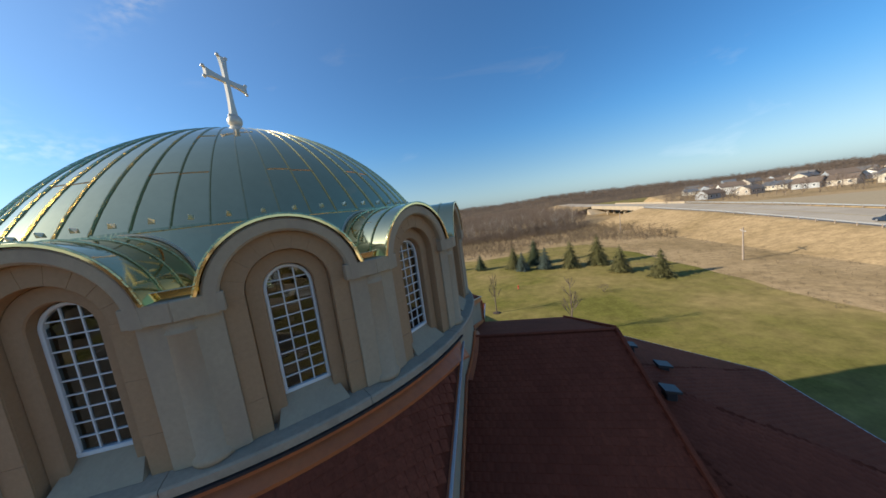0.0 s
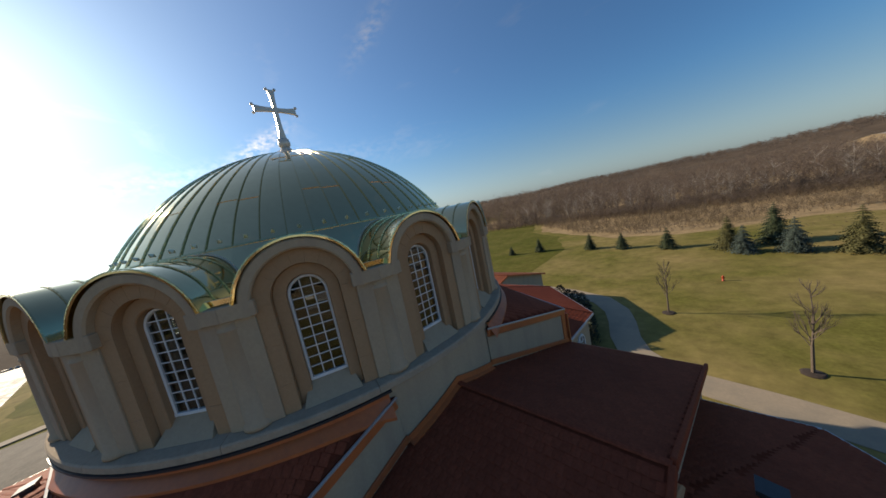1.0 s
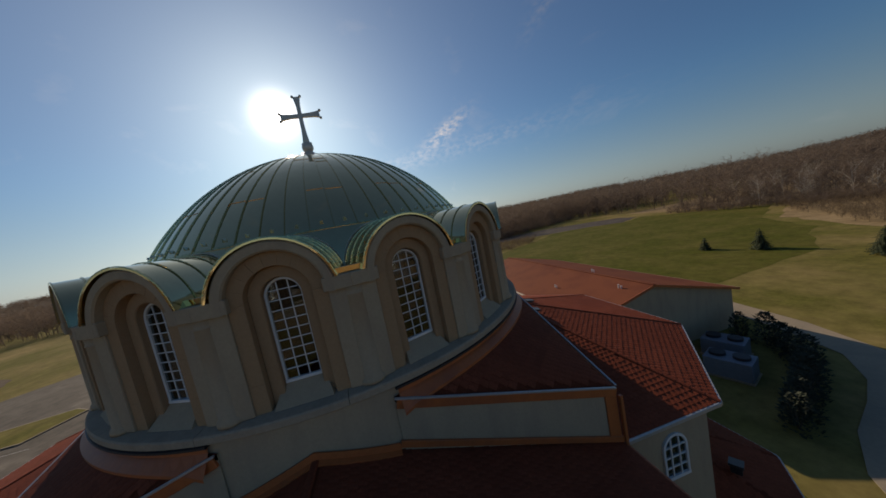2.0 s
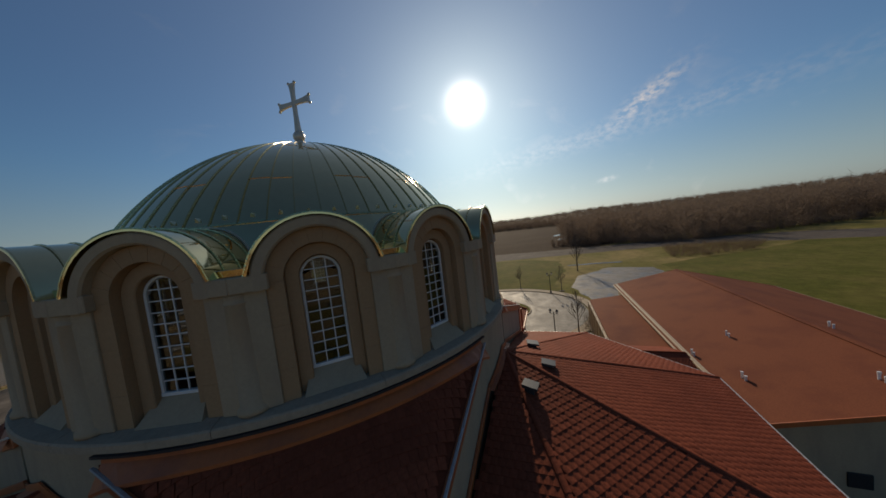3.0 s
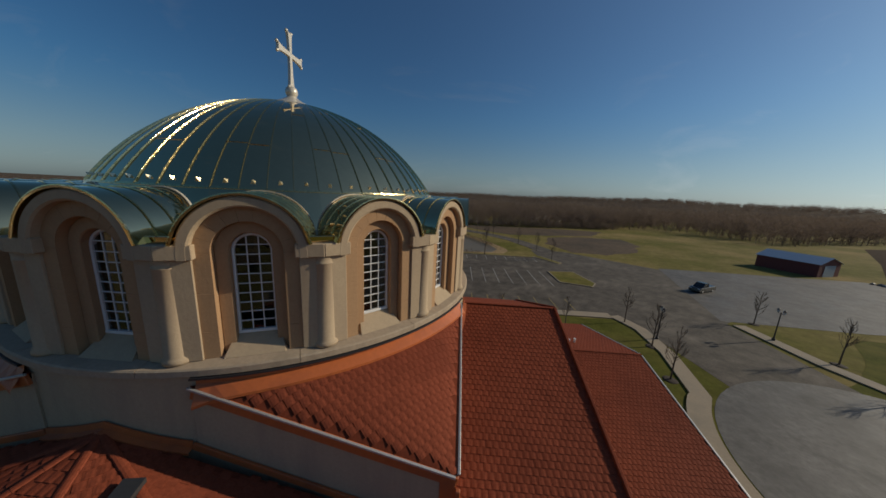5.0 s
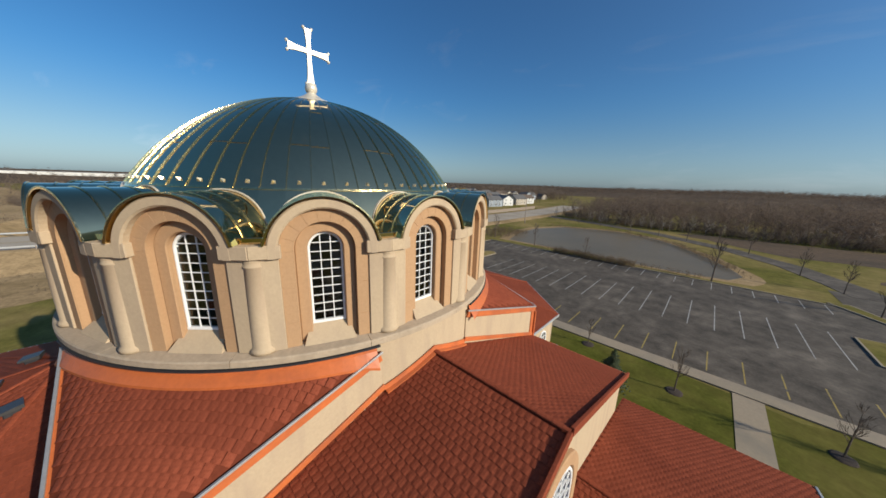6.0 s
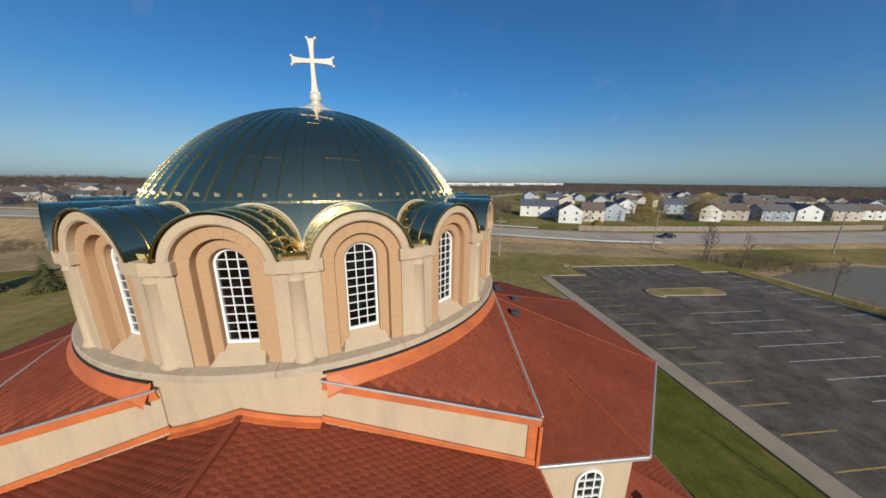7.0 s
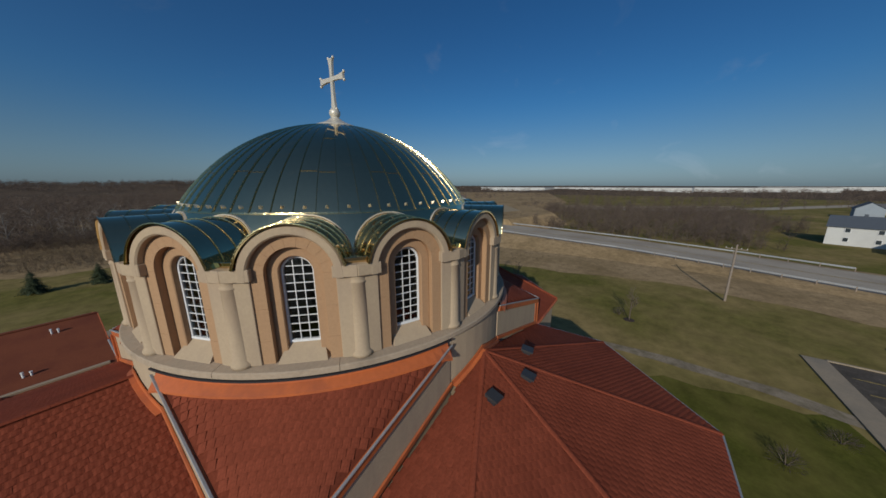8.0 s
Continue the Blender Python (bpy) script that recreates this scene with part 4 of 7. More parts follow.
def plumbing_pipes(x, y, z):
    v = thing("vent_pipe", "pale plastic vent pipes standing on the roof", "vent pipe", "vent pipes on the low roofs", at=(x, y, z))
    for dx, h in ((-0.15, 0.30), (0.17, 0.22)):
        bm = bmesh.new()
        tube(bm, (dx, 0, -0.25), (dx, 0, h), 0.055, 0.055, 10)
        tube(bm, (dx, 0, h), (dx, 0, h + 0.07), 0.07, 0.07, 10)
        part("pipe", bm, WHITE, v)


def hip_low(name, pts, back, ez, label, wall_label, bz):
    """A low lean-to roof: eave points in order, fan to a back point against the wall."""
    P = [Vector((x, y, ez)) for x, y in pts]
    b = Vector((*back, bz))
    for i in range(len(P) - 1):
        tiled(name, [P[i], P[i + 1], b], church, 0, label)
        bar("eave_gutter", P[i] - Vector((0, 0, 0.12)), P[i + 1] - Vector((0, 0, 0.12)), 0.13, 0.12, COPING, church, "grey metal eaves gutter")
    c = Vector((sum(p.x for p in P) / len(P), sum(p.y for p in P) / len(P)))
    pts2 = [c + (p.xy - c) * 0.93 for p in P] + [b.xy]
    vs, fs = prism([(p.x, p.y) for p in pts2], 0, ez - 0.1)
    obj("low_wall", vs, fs, STUCCO, church, False, wall_label)


for s in (1, -1):
    hip_low("low_roof", [(s * -2.6, s * -15.0), (s * -6.3, s * -15.1), (s * -8.3, s * -13.2), (s * -8.3, s * -9.5)], (s * -4.6, s * -10.2), 4.8, "low red tile roof between two wings", "cream stucco wall of the low corner room", 7.3)
    roof_vent(s * -6.9, s * -12.2, 6.1, 30 if s == 1 else 210)


def narthex():
    x0, x1 = -Q - 4.2, -17.5
    y0, y1, yr, zr, ez = -9.1, 4.9, -2.1, 8.6, 6.95
    lab = "low red tile gable roof over the west entrance"
    tiled("narthex_roof", [(x0, y0, ez), (x1, y0, ez), (x1, yr, zr), (x0, yr, zr)], church, 0, lab)
    tiled("narthex_roof", [(x0, yr, zr), (x1, yr, zr), (x1, y1, ez), (x0, y1, ez)], church, 0, lab)
    ridge_caps((x0, yr, zr + 0.03), (x1, yr, zr + 0.03), church)
    for yy in (y0, y1):
        bar("eave_gutter", (x0, yy, ez - 0.14), (x1, yy, ez - 0.14), 0.14, 0.13, FLASH, church, "orange eaves gutter")
        bar("verge", (x1 - 0.03, yy, ez - 0.17), (x1 - 0.03, yr, zr - 0.17), 0.08, 0.2, COPING, church, "pale metal verge")
    w = [(x0, y0 + 0.3), (x1 + 0.3, y0 + 0.3), (x1 + 0.3, y1 - 0.3), (x0, y1 - 0.3)]
    vs = [(x, y, 0) for x, y in w] + [(x, y, ez - 0.12) for x, y in w] + [(x1 + 0.3, yr, zr - 0.14), (x0, yr, zr - 0.14)]
    fs = [(1, 0, 4, 5), (2, 1, 5, 8, 6), (3, 2, 6, 7), (0, 3, 7, 9, 4)]
    obj("narthex_wall", vs, [f[::-1] for f in fs], STUCCO, church, False, "cream stucco wall of the west entrance")
    x1 -= 0.1
    # arched doors hinted in the west wall
    for y in (-6.5, -2.2, 2.1):
        ob = obj("entrance_arch", *arch_band(0.9, 0.7, 2.6, 0, 0, 0.12, 14, 0.02), PEACH, church, False, "peach arched door surround")
        ob.matrix_basis = pose(x1 + 0.4, y, 0, 0, 0, 90)
    # low roof towards the hall
    lab2 = "low red tile roof on the link to the hall"
    k = 0.33

    def lw(x):
        return 4.5 + k * (x + 16.8)

    tiled("link_roof", [(x, y, lw(x)) for x, y in ((-16.8, 4.7), (-16.8, 17.5), (-13.2, 17.5), (-13.2, 12.6), (-7.6, 7.5), (-11.0, 4.7))], church, 0, lab2)
    a = Vector((-13.2, 12.6, lw(-13.2)))
    tiled("link_roof", [a, (-13.2, 17.5, a.z), (-8.4, 17.5, a.z - 1.6), (-8.4, 12.6, a.z - 1.6)], church, 0, lab2)
    tiled("link_roof", [a, (-8.4, 12.6, a.z - 1.6), (-7.6, 7.5, lw(-7.6))], church, 0, lab2)
    ridge_caps((-13.2, 17.4, a.z + 0.03), a + Vector((0, 0, 0.03)), church)
    bar("eave_gutter", (-16.85, 4.7, 4.36), (-16.85, 14.2, 4.36), 0.13, 0.12, COPING, church, "grey metal eaves gutter")
    vs, fs = prism([(-7.7, 7.6), (-11.0, 4.9), (-16.4, 4.9), (-16.4, 17.4), (-8.6, 17.4), (-8.0, 12.6)], 0, 4.0)
    obj("link_wall", vs, fs, STUCCO, church, False, "cream stucco wall of the link")


narthex()
plumbing_pipes(-14.45, -3.6, 8.15)
plumbing_pipes(-12.2, 7.2, 6.0)


def arched_window(parent, m, r=0.45, h=0.9, n=2):
    """A small arched window with a white frame, bars and dark glass."""
    w = obj("window", *arch_band(r, r - 0.08, h, 0, -0.05, 0.06, 16, 0.012), WHITE, parent, False, "small white arched window")
    w.matrix_basis = m
    bm = bmesh.new()
    box(bm, -r, r, -0.05, 0.07, -0.08, 0.02, 0.01)
    part("sill", bm, WHITE, w)
    for i in range(1, n + 1):
        x = -r + 2 * r * i / (n + 1)
        bm = bmesh.new()
        box(bm, x - 0.02, x + 0.02, -0.01, 0.04, 0, h + math.sqrt(r * r - x * x) - 0.06)
        part("glazing_bar", bm, WHITE, w)
    z = 0.3
    while z < h + r - 0.15:
        k = r if z < h else math.sqrt(r * r - (z - h) ** 2)
        bm = bmesh.new()
        box(bm, -k + 0.03, k - 0.03, -0.012, 0.038, z - 0.018, z + 0.018)
        part("glazing_bar", bm, WHITE, w)
        z += 0.32
    pts = arch_line(r - 0.06, h, 0, 14)
    vs = [(x, 0.0, z) for x, z in pts] + [(x, -0.01, z) for x, z in pts]
    k = len(pts)
    fs = [tuple(range(k)), tuple(range(2 * k - 1, k - 1, -1))] + [(i + 1, i, k + i, k + i + 1) for i in range(k - 1)]
    obj("pane", vs, fs, GLASS, w)
    return w


# side windows of the hip wings, high in the short end walls
for angle in (90, -90):
    rot = Matrix.Rotation(radians(angle), 4, "Z")
    for s in (1, -1):
        arched_window(church, rot @ Matrix.Translation((9.35, s * Q * 0.975 + s * 0.03, 7.3)) @ pose(0, 0, 0, 0, 0, 0 if s == 1 else 180))
# great arched window in each gable
for angle, x in ((0, Q + 4.75 - 0.12), (180, Q + 4.35 - 0.12)):
    rot = Matrix.Rotation(radians(angle), 4, "Z")
    g = obj("gable_arch", *arch_band(1.5, 1.15, 9.3, 8.0, -0.1, 0.1, 24, 0.03), PEACH, church, False, "peach arched surround in the gable")
    g.matrix_basis = rot @ Matrix.Translation((x, 0, 0)) @ pose(0, 0, 0, 0, 0, -90)
    arched_window(church, rot @ Matrix.Translation((x + 0.02, 0, 8.2)) @ pose(0, 0, 0, 0, 0, -90), 1.12, 1.1, 4)

# ------------------------------------------------------------------ hall
HALL_ROOF = mat("brown_red_shingles", (0.20, 0.066, 0.035), 0.8, spec=0.05, var=0.2, scale=3.0, bump=0.3, second=(0.140, 0.044, 0.028), second_scale=0.3)
TAN_TRIM = mat("tan_painted_trim", (0.379, 0.289, 0.193), 0.6, var=0.08, scale=2.0)


def hall():
    h = thing("parish_hall", "long low parish hall with a brown-red shingle roof", "hall")
    x0, x1, y0, y1, yr = -37.0, -7.1, 17.7, 35.2, 25.2
    ez, en, rz = 4.95, 4.05, 6.75

    def slab(name, pts, t, material, label=""):
        P = [Vector(p) for p in pts]
        n = len(P)
        vs = P + [p - Vector((0, 0, t)) for p in P]
        fs = [tuple(range(n)), tuple(range(2 * n - 1, n - 1, -1))] + [((i + 1) % n, i, n + i, n + (i + 1) % n) for i in range(n)]
        return obj(name, vs, fs, material, h, False, label)

    slab("roof_slope", [(x0, y0, ez), (x1, y0, ez), (x1, yr, rz), (x0, yr, rz)], 0.2, HALL_ROOF)
    slab("roof_slope", [(x0, yr, rz), (x1, yr, rz), (x1, y1, en), (x0, y1, en)], 0.2, HALL_ROOF)
    bar("ridge_cap", (x0, yr, rz), (x1, yr, rz), 0.35, 0.05, HALL_ROOF, h)
    vs = [(x0 + 0.4, y0 + 0.4, 0), (x1 - 0.4, y0 + 0.4, 0), (x1 - 0.4, y1 - 0.4, 0), (x0 + 0.4, y1 - 0.4, 0)]
    vs += [(x, y, (ez if y < yr else en) - 0.12) for x, y, z in vs] + [(x1 - 0.4, yr, rz - 0.22), (x0 + 0.4, yr, rz - 0.22)]
    fs = [(0, 1, 5, 4), (1, 2, 6, 8, 5), (2, 3, 7, 6), (3, 0, 4, 9, 7)]
    obj("wall", vs, fs, STUCCO, h)
    for y, gz in ((y0 - 0.05, ez), (y1 + 0.05, en)):
        bar("gutter", (x0, y, gz - 0.16), (x1, y, gz - 0.16), 0.14, 0.14, TAN_TRIM, h)
    for gz, yy in ((ez, y0), (en, y1)):
        for xx in (x0 - 0.03, x1 + 0.03):
            bar("bargeboard", (xx, yy, gz - 0.22), (xx, yr, rz - 0.22), 0.06, 0.24, FLASH, h)
    # raised parapet strip along the south eave
    bar("parapet", (x0 + 0.2, y0 + 0.25, ez + 0.0), (x1 - 0.3, y0 + 0.25, ez + 0.0), 0.28, 0.16, TAN_TRIM, h, "tan parapet above the covered walk")
    # covered walk
    slab("walk_roof", [(-33.5, 14.0, 3.75), (-15.0, 14.0, 3.75), (-15.0, y0 + 0.3, 4.35), (-33.5, y0 + 0.3, 4.35)], 0.16, HALL_ROOF, "brown-red shingle roof over the walk")
    for i in range(8):
        x = -33.2 + i * 2.15
        bm = bmesh.new()
        box(bm, x - 0.14, x + 0.14, 13.72, 14.0, 0, 3.66, 0.02)
        box(bm, x - 0.2, x + 0.2, 13.66, 14.06, 0, 0.3, 0.02)
        part("post", bm, TAN_TRIM, h)
    bar("beam", (-33.5, 13.86, 3.42), (-15.0, 13.86, 3.42), 0.2, 0.24, TAN_TRIM, h)
    for y, z in ((21.5, 2.6), (25.5, 2.6)):
        bm = bmesh.new()
        box(bm, x1 - 0.41, x1 - 0.33, y - 0.4, y + 0.4, z - 0.35, z + 0.35, 0.01)
        part("wall_vent", bm, DARK, h)


hall()
for x, y in ((-16.1, 21.0), (-10.75, 19.25), (-9.35, 23.6), (-14.2, 18.2), (-16.2, 26.4)):
    plumbing_pipes(x, y, 4.95 + 0.24 * (y - 17.7) if y < 25.2 else 6.75 - 0.27 * (y - 25.2))

DIRT = mat("grey_bare_dirt", (0.083, 0.070, 0.062), 0.95, var=0.2, scale=0.4, second=(0.113, 0.098, 0.085), second_scale=0.08, spec=0.1, mid=0.3)
# ------------------------------------------------------------------ paving, lawns, water


def ragged(pts, amp, step=2.5):
    """The outline pts with short uneven steps along its edges."""
    out = []
    for i, p in enumerate(pts):
        a_, b_ = Vector(p), Vector(pts[(i + 1) % len(pts)])
        d = b_ - a_
        n = max(1, int(d.length / step))
        side = Vector((-d.y, d.x)).normalized()
        for k in range(n):
            q = a_ + d * (k / n)
            out.append(q + side * (amp * 1.6 * noise.noise((q.x * 0.23, q.y * 0.23, 3.0)) + amp * noise.noise((q.x * 0.8, q.y * 0.8, 9.0))))
    return [(q.x, q.y) for q in out]


sheet("field_grass", ragged([(-40, 104), (-24, 92), (-9, 81), (5, 80), (12, 82), (26, 91), (38, 90), (42, 78), (44, 60), (46, 45), (46, 30), (50, 5), (56, -26), (52, -45), (45, -75), (60, -75), (90, 40), (100, 130), (100, 420), (-120, 420), (-120, 135), (-54, 134)], 1.0, 4.0), 0.012, TAN, "dry tan meadow grass beyond the lawn", "meadow")
sheet("ploughed_field", [(-116, -62), (-114, -31), (-129, -33), (-131, 0), (-134, 30), (-150, 44), (-230, 150), (-560, 260), (-520, -190), (-200, -130), (-150, -88)], 0.012, SOIL, "bare brown ploughed field", "field")
sheet("lawn", ragged([(-62, -25), (-75, -25), (-108, -31), (-105, -14), (-103, 4), (-96, 12), (-79, 13), (-60, 10), (-20, 16), (-10, 20), (0, 20), (12, 16), (19, 8), (20, -8), (22, -18), (24, -26.9), (-31, -26.9), (-32, -22), (-34, -14), (-47, -14)], 0.9), 0.016, LAWN, "green mown lawn round the church", "lawn")
sheet("parking_lot", [(34.2, -29), (34.2, -36), (39.4, -36), (39.4, -59.4), (34.2, -60.2), (34.2, -66.4), (-31, -66.4), (-31, -78), (-41, -78), (-60, -60), (-60, -36), (-47, -28), (-46, -10), (-34, -10), (-33, -22), (-30.5, -29)], 0.024, ASPHALT, "dark patched asphalt car park", "parking lot")
sheet("gravel_lot", [(-47, -29), (-60, -62), (-108, -60), (-113, -30), (-66, -27.6)], 0.028, DRIVE, "pale worn overflow car park", "parking lot")


def arc_pts(cx, cy, r, a0, a1, n):
    return [(cx + r * math.cos(radians(a0 + (a1 - a0) * i / n)), cy + r * math.sin(radians(a0 + (a1 - a0) * i / n))) for i in range(n + 1)]


sheet("turning_circle", arc_pts(-40.4, 0, 14.4, 0, 354, 59), 0.034, DRIVE, "pale dusty turning circle", "driveway")


def ring_strip(name, pts, w, z, material, label, category, closed=False, thick=0.12):
    """A kerb or walk of width w along a line of points."""
    n = len(pts)
    L, R_ = [], []
    for i in range(n):
        a = Vector(pts[i - 1] if (i > 0 or closed) else pts[i])
        b = Vector(pts[(i + 1) % n] if (i < n - 1 or closed) else pts[i])
        d = (b - a).normalized()
        nn = Vector((-d.y, d.x))
        p = Vector(pts[i])
        L.append(p + nn * w / 2)
        R_.append(p - nn * w / 2)
    vs = [(p.x, p.y, z) for p in L] + [(p.x, p.y, z) for p in R_] + [(p.x, p.y, z - thick) for p in L] + [(p.x, p.y, z - thick) for p in R_]
    fs = []
    m = n if closed else n - 1
    for i in range(m):
        j = (i + 1) % n
        fs += [(i, n + i, n + j, j), (2 * n + i, i, j, 2 * n + j), (n + i, 3 * n + i, 3 * n + j, n + j)]
    if not closed:
        fs += [(0, 2 * n, 3 * n, n), (n - 1, 2 * n - 1, 4 * n - 1, 3 * n - 1)]
    return tagged(obj(name, vs, fs, material), label, category, kind="structure")


sheet("circle_island", arc_pts(-40.4, 0, 5.3, 0, 354, 59), 0.14, LAWN, "round green grass island in the turning circle", "lawn", 0.13)
ring_strip("island_kerb", arc_pts(-40.4, 0, 5.42, 0, 352.5, 47), 0.24, 0.16, CONCRETE, "concrete kerb round the grass island", "kerb", True)
walk_ring = arc_pts(-40.4, 0, 15.4, 28, 232, 60)
ring_strip("circle_walk", walk_ring + [(-48.5, -18), (-48.2, -27.5)], 1.7, 0.15, CONCRETE, "concrete walk round the turning circle", "walk")
ring_strip("circle_walk_inner", arc_pts(-40.4, 0, 15.4, 26, -46, 22) + [(-31.8, -18), (-32.4, -24), (-31.0, -28)], 1.6, 0.15, CONCRETE, "concrete walk towards the church", "walk")
ring_strip("lot_walk", [(-30.5, -28.0), (34.2, -28.0)], 1.75, 0.13, CONCRETE, "long concrete walk beside the car park", "walk")
ring_strip("church_path", [(-18.2, -27.2), (-18.2, -10.4)], 1.9, 0.05, CONCRETE, "concrete path to the church door", "walk")
sheet("east_path", ragged([(24.4, -8.5), (24.7, -16.0), (24.1, -23.5), (23.0, -27.1), (24.5, -27.1), (25.6, -23.7), (26.1, -16.0), (25.8, -8.5)], 0.16, 0.7), 0.03, GRAVEL, "narrow worn gravel path", "path")
ring_strip("lot_kerb", [(34.3, -28.9), (34.3, -36.1), (39.5, -36.1), (39.5, -59.5), (34.3, -60.3), (34.3, -66.5), (-31, -66.5)], 0.22, 0.14, CONCRETE, "concrete kerb of the car park", "kerb")
ring_strip("service_drive", [(-12, 39.5), (-5, 38), (0.2, 35.8), (2.8, 32.6), (4.0, 29.6), (5.0, 26.2), (6.4, 23.4), (8.6, 21.4), (11, 20.6), (15, 20.0), (18.6, 19.2)], 2.7, 0.04, CONCRETE, "worn service drive behind the church", "driveway", thick=0.035)
sheet("dirt_patch", ragged([(-46, 16), (-57, 13), (-69, 16), (-79, 24), (-76, 34), (-60, 32), (-48, 25)], 0.8), 0.03, WET_DIRT, "bare pale dirt patch beside the lawn", "dirt")
ring_strip("pond_road", [(-36, -76), (-34, -84), (-29, -98), (-19, -112), (2, -130), (27, -141), (55, -150)], 6.0, 0.06, ASPHALT, "narrow asphalt road beyond the pond", "road", thick=0.06)

sheet("bare_strip", ragged([(-104, -26), (-113, -30), (-129, -33), (-131, 0), (-134, 30), (-142, 58), (-133, 96), (-121, 114), (-112, 124), (-100, 122), (-94, 108), (-104, 96), (-110, 80), (-117, 64), (-117, 47), (-111, 10)], 0.7), 0.02, DIRT, "grey bare strip of dirt along the woods", "dirt")
sheet("north_lawn", ragged([(-16, 36), (-38, 36), (-62, 36), (-80, 36), (-88, 50), (-97, 66), (-108, 82), (-103, 96), (-93, 107), (-98, 122), (-56, 130), (-44, 104), (-28, 90), (-18, 70)], 0.8, 4.0), 0.014, LAWN, "green mown lawn behind the hall", "lawn")
BASIN = mat("brown_reed_basin", (0.109, 0.075, 0.047), 0.9, var=0.25, scale=0.3, second=(0.069, 0.053, 0.036), second_scale=0.06, mid=0.3, spec=0.15)
sheet("reed_basin", ragged([(-44, -78), (-54, -76), (-68, -84), (-78, -100), (-80, -116), (-62, -117), (-46, -110), (-40, -92)], 0.9), 0.02, BASIN, "brown reed-grown basin beside the lot", "field")
sheet("south_field", ragged([(-30, -112), (-22, -120), (-4, -136), (-12, -142), (-34, -144), (-60, -146), (-84, -142), (-70, -122), (-48, -116)], 0.9, 4.0), 0.022, BASIN, "brown rough field before the woods", "field")
PALE = mat("pale_straw_field", (0.344, 0.275, 0.179), 0.95, var=0.12, scale=0.2, spec=0.05)
def plateau():
    """Raised ground beyond the highway, with sloping sides."""
    top = [(95, 30), (99, 62), (101, 100), (104, 150), (180, 340), (420, 430), (480, 120), (300, 60), (170, 42), (130, 22)]
    c = Vector((220, 170))
    out = [Vector(p) + (Vector(p) - c).normalized() * 9 for p in top]
    n = len(top)
    vs = [(x, y, 4.3) for x, y in top] + [(p.x, p.y, -0.1) for p in out]
    fs = [tuple(range(n))] + [(i, n + i, n + (i + 1) % n, (i + 1) % n) for i in range(n)]
    tagged(obj("plateau", vs, [f[::-1] for f in fs], TAN), "raised dry grassland beyond the highway", "ground", kind="structure")


plateau()
sheet("straw_field", [(97.5, 52), (99, 62), (101.5, 100), (104, 138), (112, 134), (126, 119), (142, 106), (172, 92), (168, 62), (135, 40)], 4.33, PALE, "pale straw field beyond the highway", "field")

sheet("far_straw_strip", [(222, 88), (240, 0), (296, -72), (322, -72), (268, 0), (244, 92)], 0.02, PALE, "pale straw strip beyond the scrub", "field")

# stall lines
for i in range(23):
    x = 31.6 - i * 2.62
    bm = bmesh.new()
    box(bm, x - 0.05, x + 0.05, -34.1, -29.5, 0.02, 0.029)
    tagged(part("stall_line", bm, PAINT_Y, None), "faded yellow stall line on asphalt", "line", "yellow stall lines", "structure")
for i in range(18):
    x = 18.0 - i * 2.62
    bm = bmesh.new()
    box(bm, x - 0.05, x + 0.05, -51.8, -41.0, 0.02, 0.029)
    tagged(part("stall_line", bm, PAINT_W, None), "faded white stall line on asphalt", "line", "white stall lines", "structure")
for i in range(24):
    x = 31.6 - i * 2.62
    bm = bmesh.new()
    box(bm, x - 0.05, x + 0.05, -66.0, -61.2, 0.02, 0.029)
    tagged(part("stall_line", bm, PAINT_W, None), "faded white stall line on asphalt", "line", "far stall lines", "structure")


for i in range(8):
    y = -38.4 - i * 2.62
    bm = bmesh.new()
    box(bm, 34.4, 39.0, y - 0.05, y + 0.05, 0.02, 0.029)
    tagged(part("stall_line", bm, PAINT_W, None), "faded white stall line on asphalt", "line", "kerb stall lines", "structure")


def lot_island(pts, label):
    sheet("lot_island", pts, 0.15, GRASS, label, "traffic island", 0.14)
    ring_strip("island_kerb", pts, 0.22, 0.16, CONCRETE, "pale concrete kerb of the traffic island", "kerb", True)


lot_island([(24.0, -42.6)] + arc_pts(25.0, -42.5, 1.5, 180, 0, 8) + arc_pts(25.0, -52.3, 1.5, 0, -180, 8), "oval island of dry grass in the car park")
lot_island([(-28.6, -43.8), (-28.6, -51.8), (-34.5, -52.5), (-35.8, -44.3), (-34.2, -41.8)], "island of dry grass in the car park")
lot_island([(-29.2, -67.6), (-33.8, -60.2), (-35.0, -61.2), (-31.5, -68.5)], "small grass island at the car park exit")

WATER = mat("pond_water", (0.165, 0.125, 0.070), 0.32, var=0.14, scale=0.2, bump=0.3, bump_scale=1.6, spec=0.07, second=(0.128, 0.100, 0.058), second_scale=0.05)
PUDDLE = mat("puddle_water", (0.05, 0.045, 0.04), 0.22, var=0.1, scale=0.2, spec=0.6)
POND = [(31, -71.5), (35, -85), (36, -100), (30.3, -114), (20, -119), (10.7, -119.7), (0, -115), (-7.2, -106.4), (-14, -94), (-18.7, -82.4), (-20.2, -76), (-18.0, -71.0), (-10.4, -69.6), (0, -70.3), (13, -71.6), (22, -71.2)]
sheet("pond_bank", ragged([(8 + (x - 8) * 1.12, -95 + (y + 95) * (1.12 if y < -95 else 1.05)) for x, y in POND], 0.7), 0.016, TAN, "dry tan bank round the pond", "bank")
sheet("pond", POND, 0.03, WATER, "still brown pond with grassy banks", "pond")

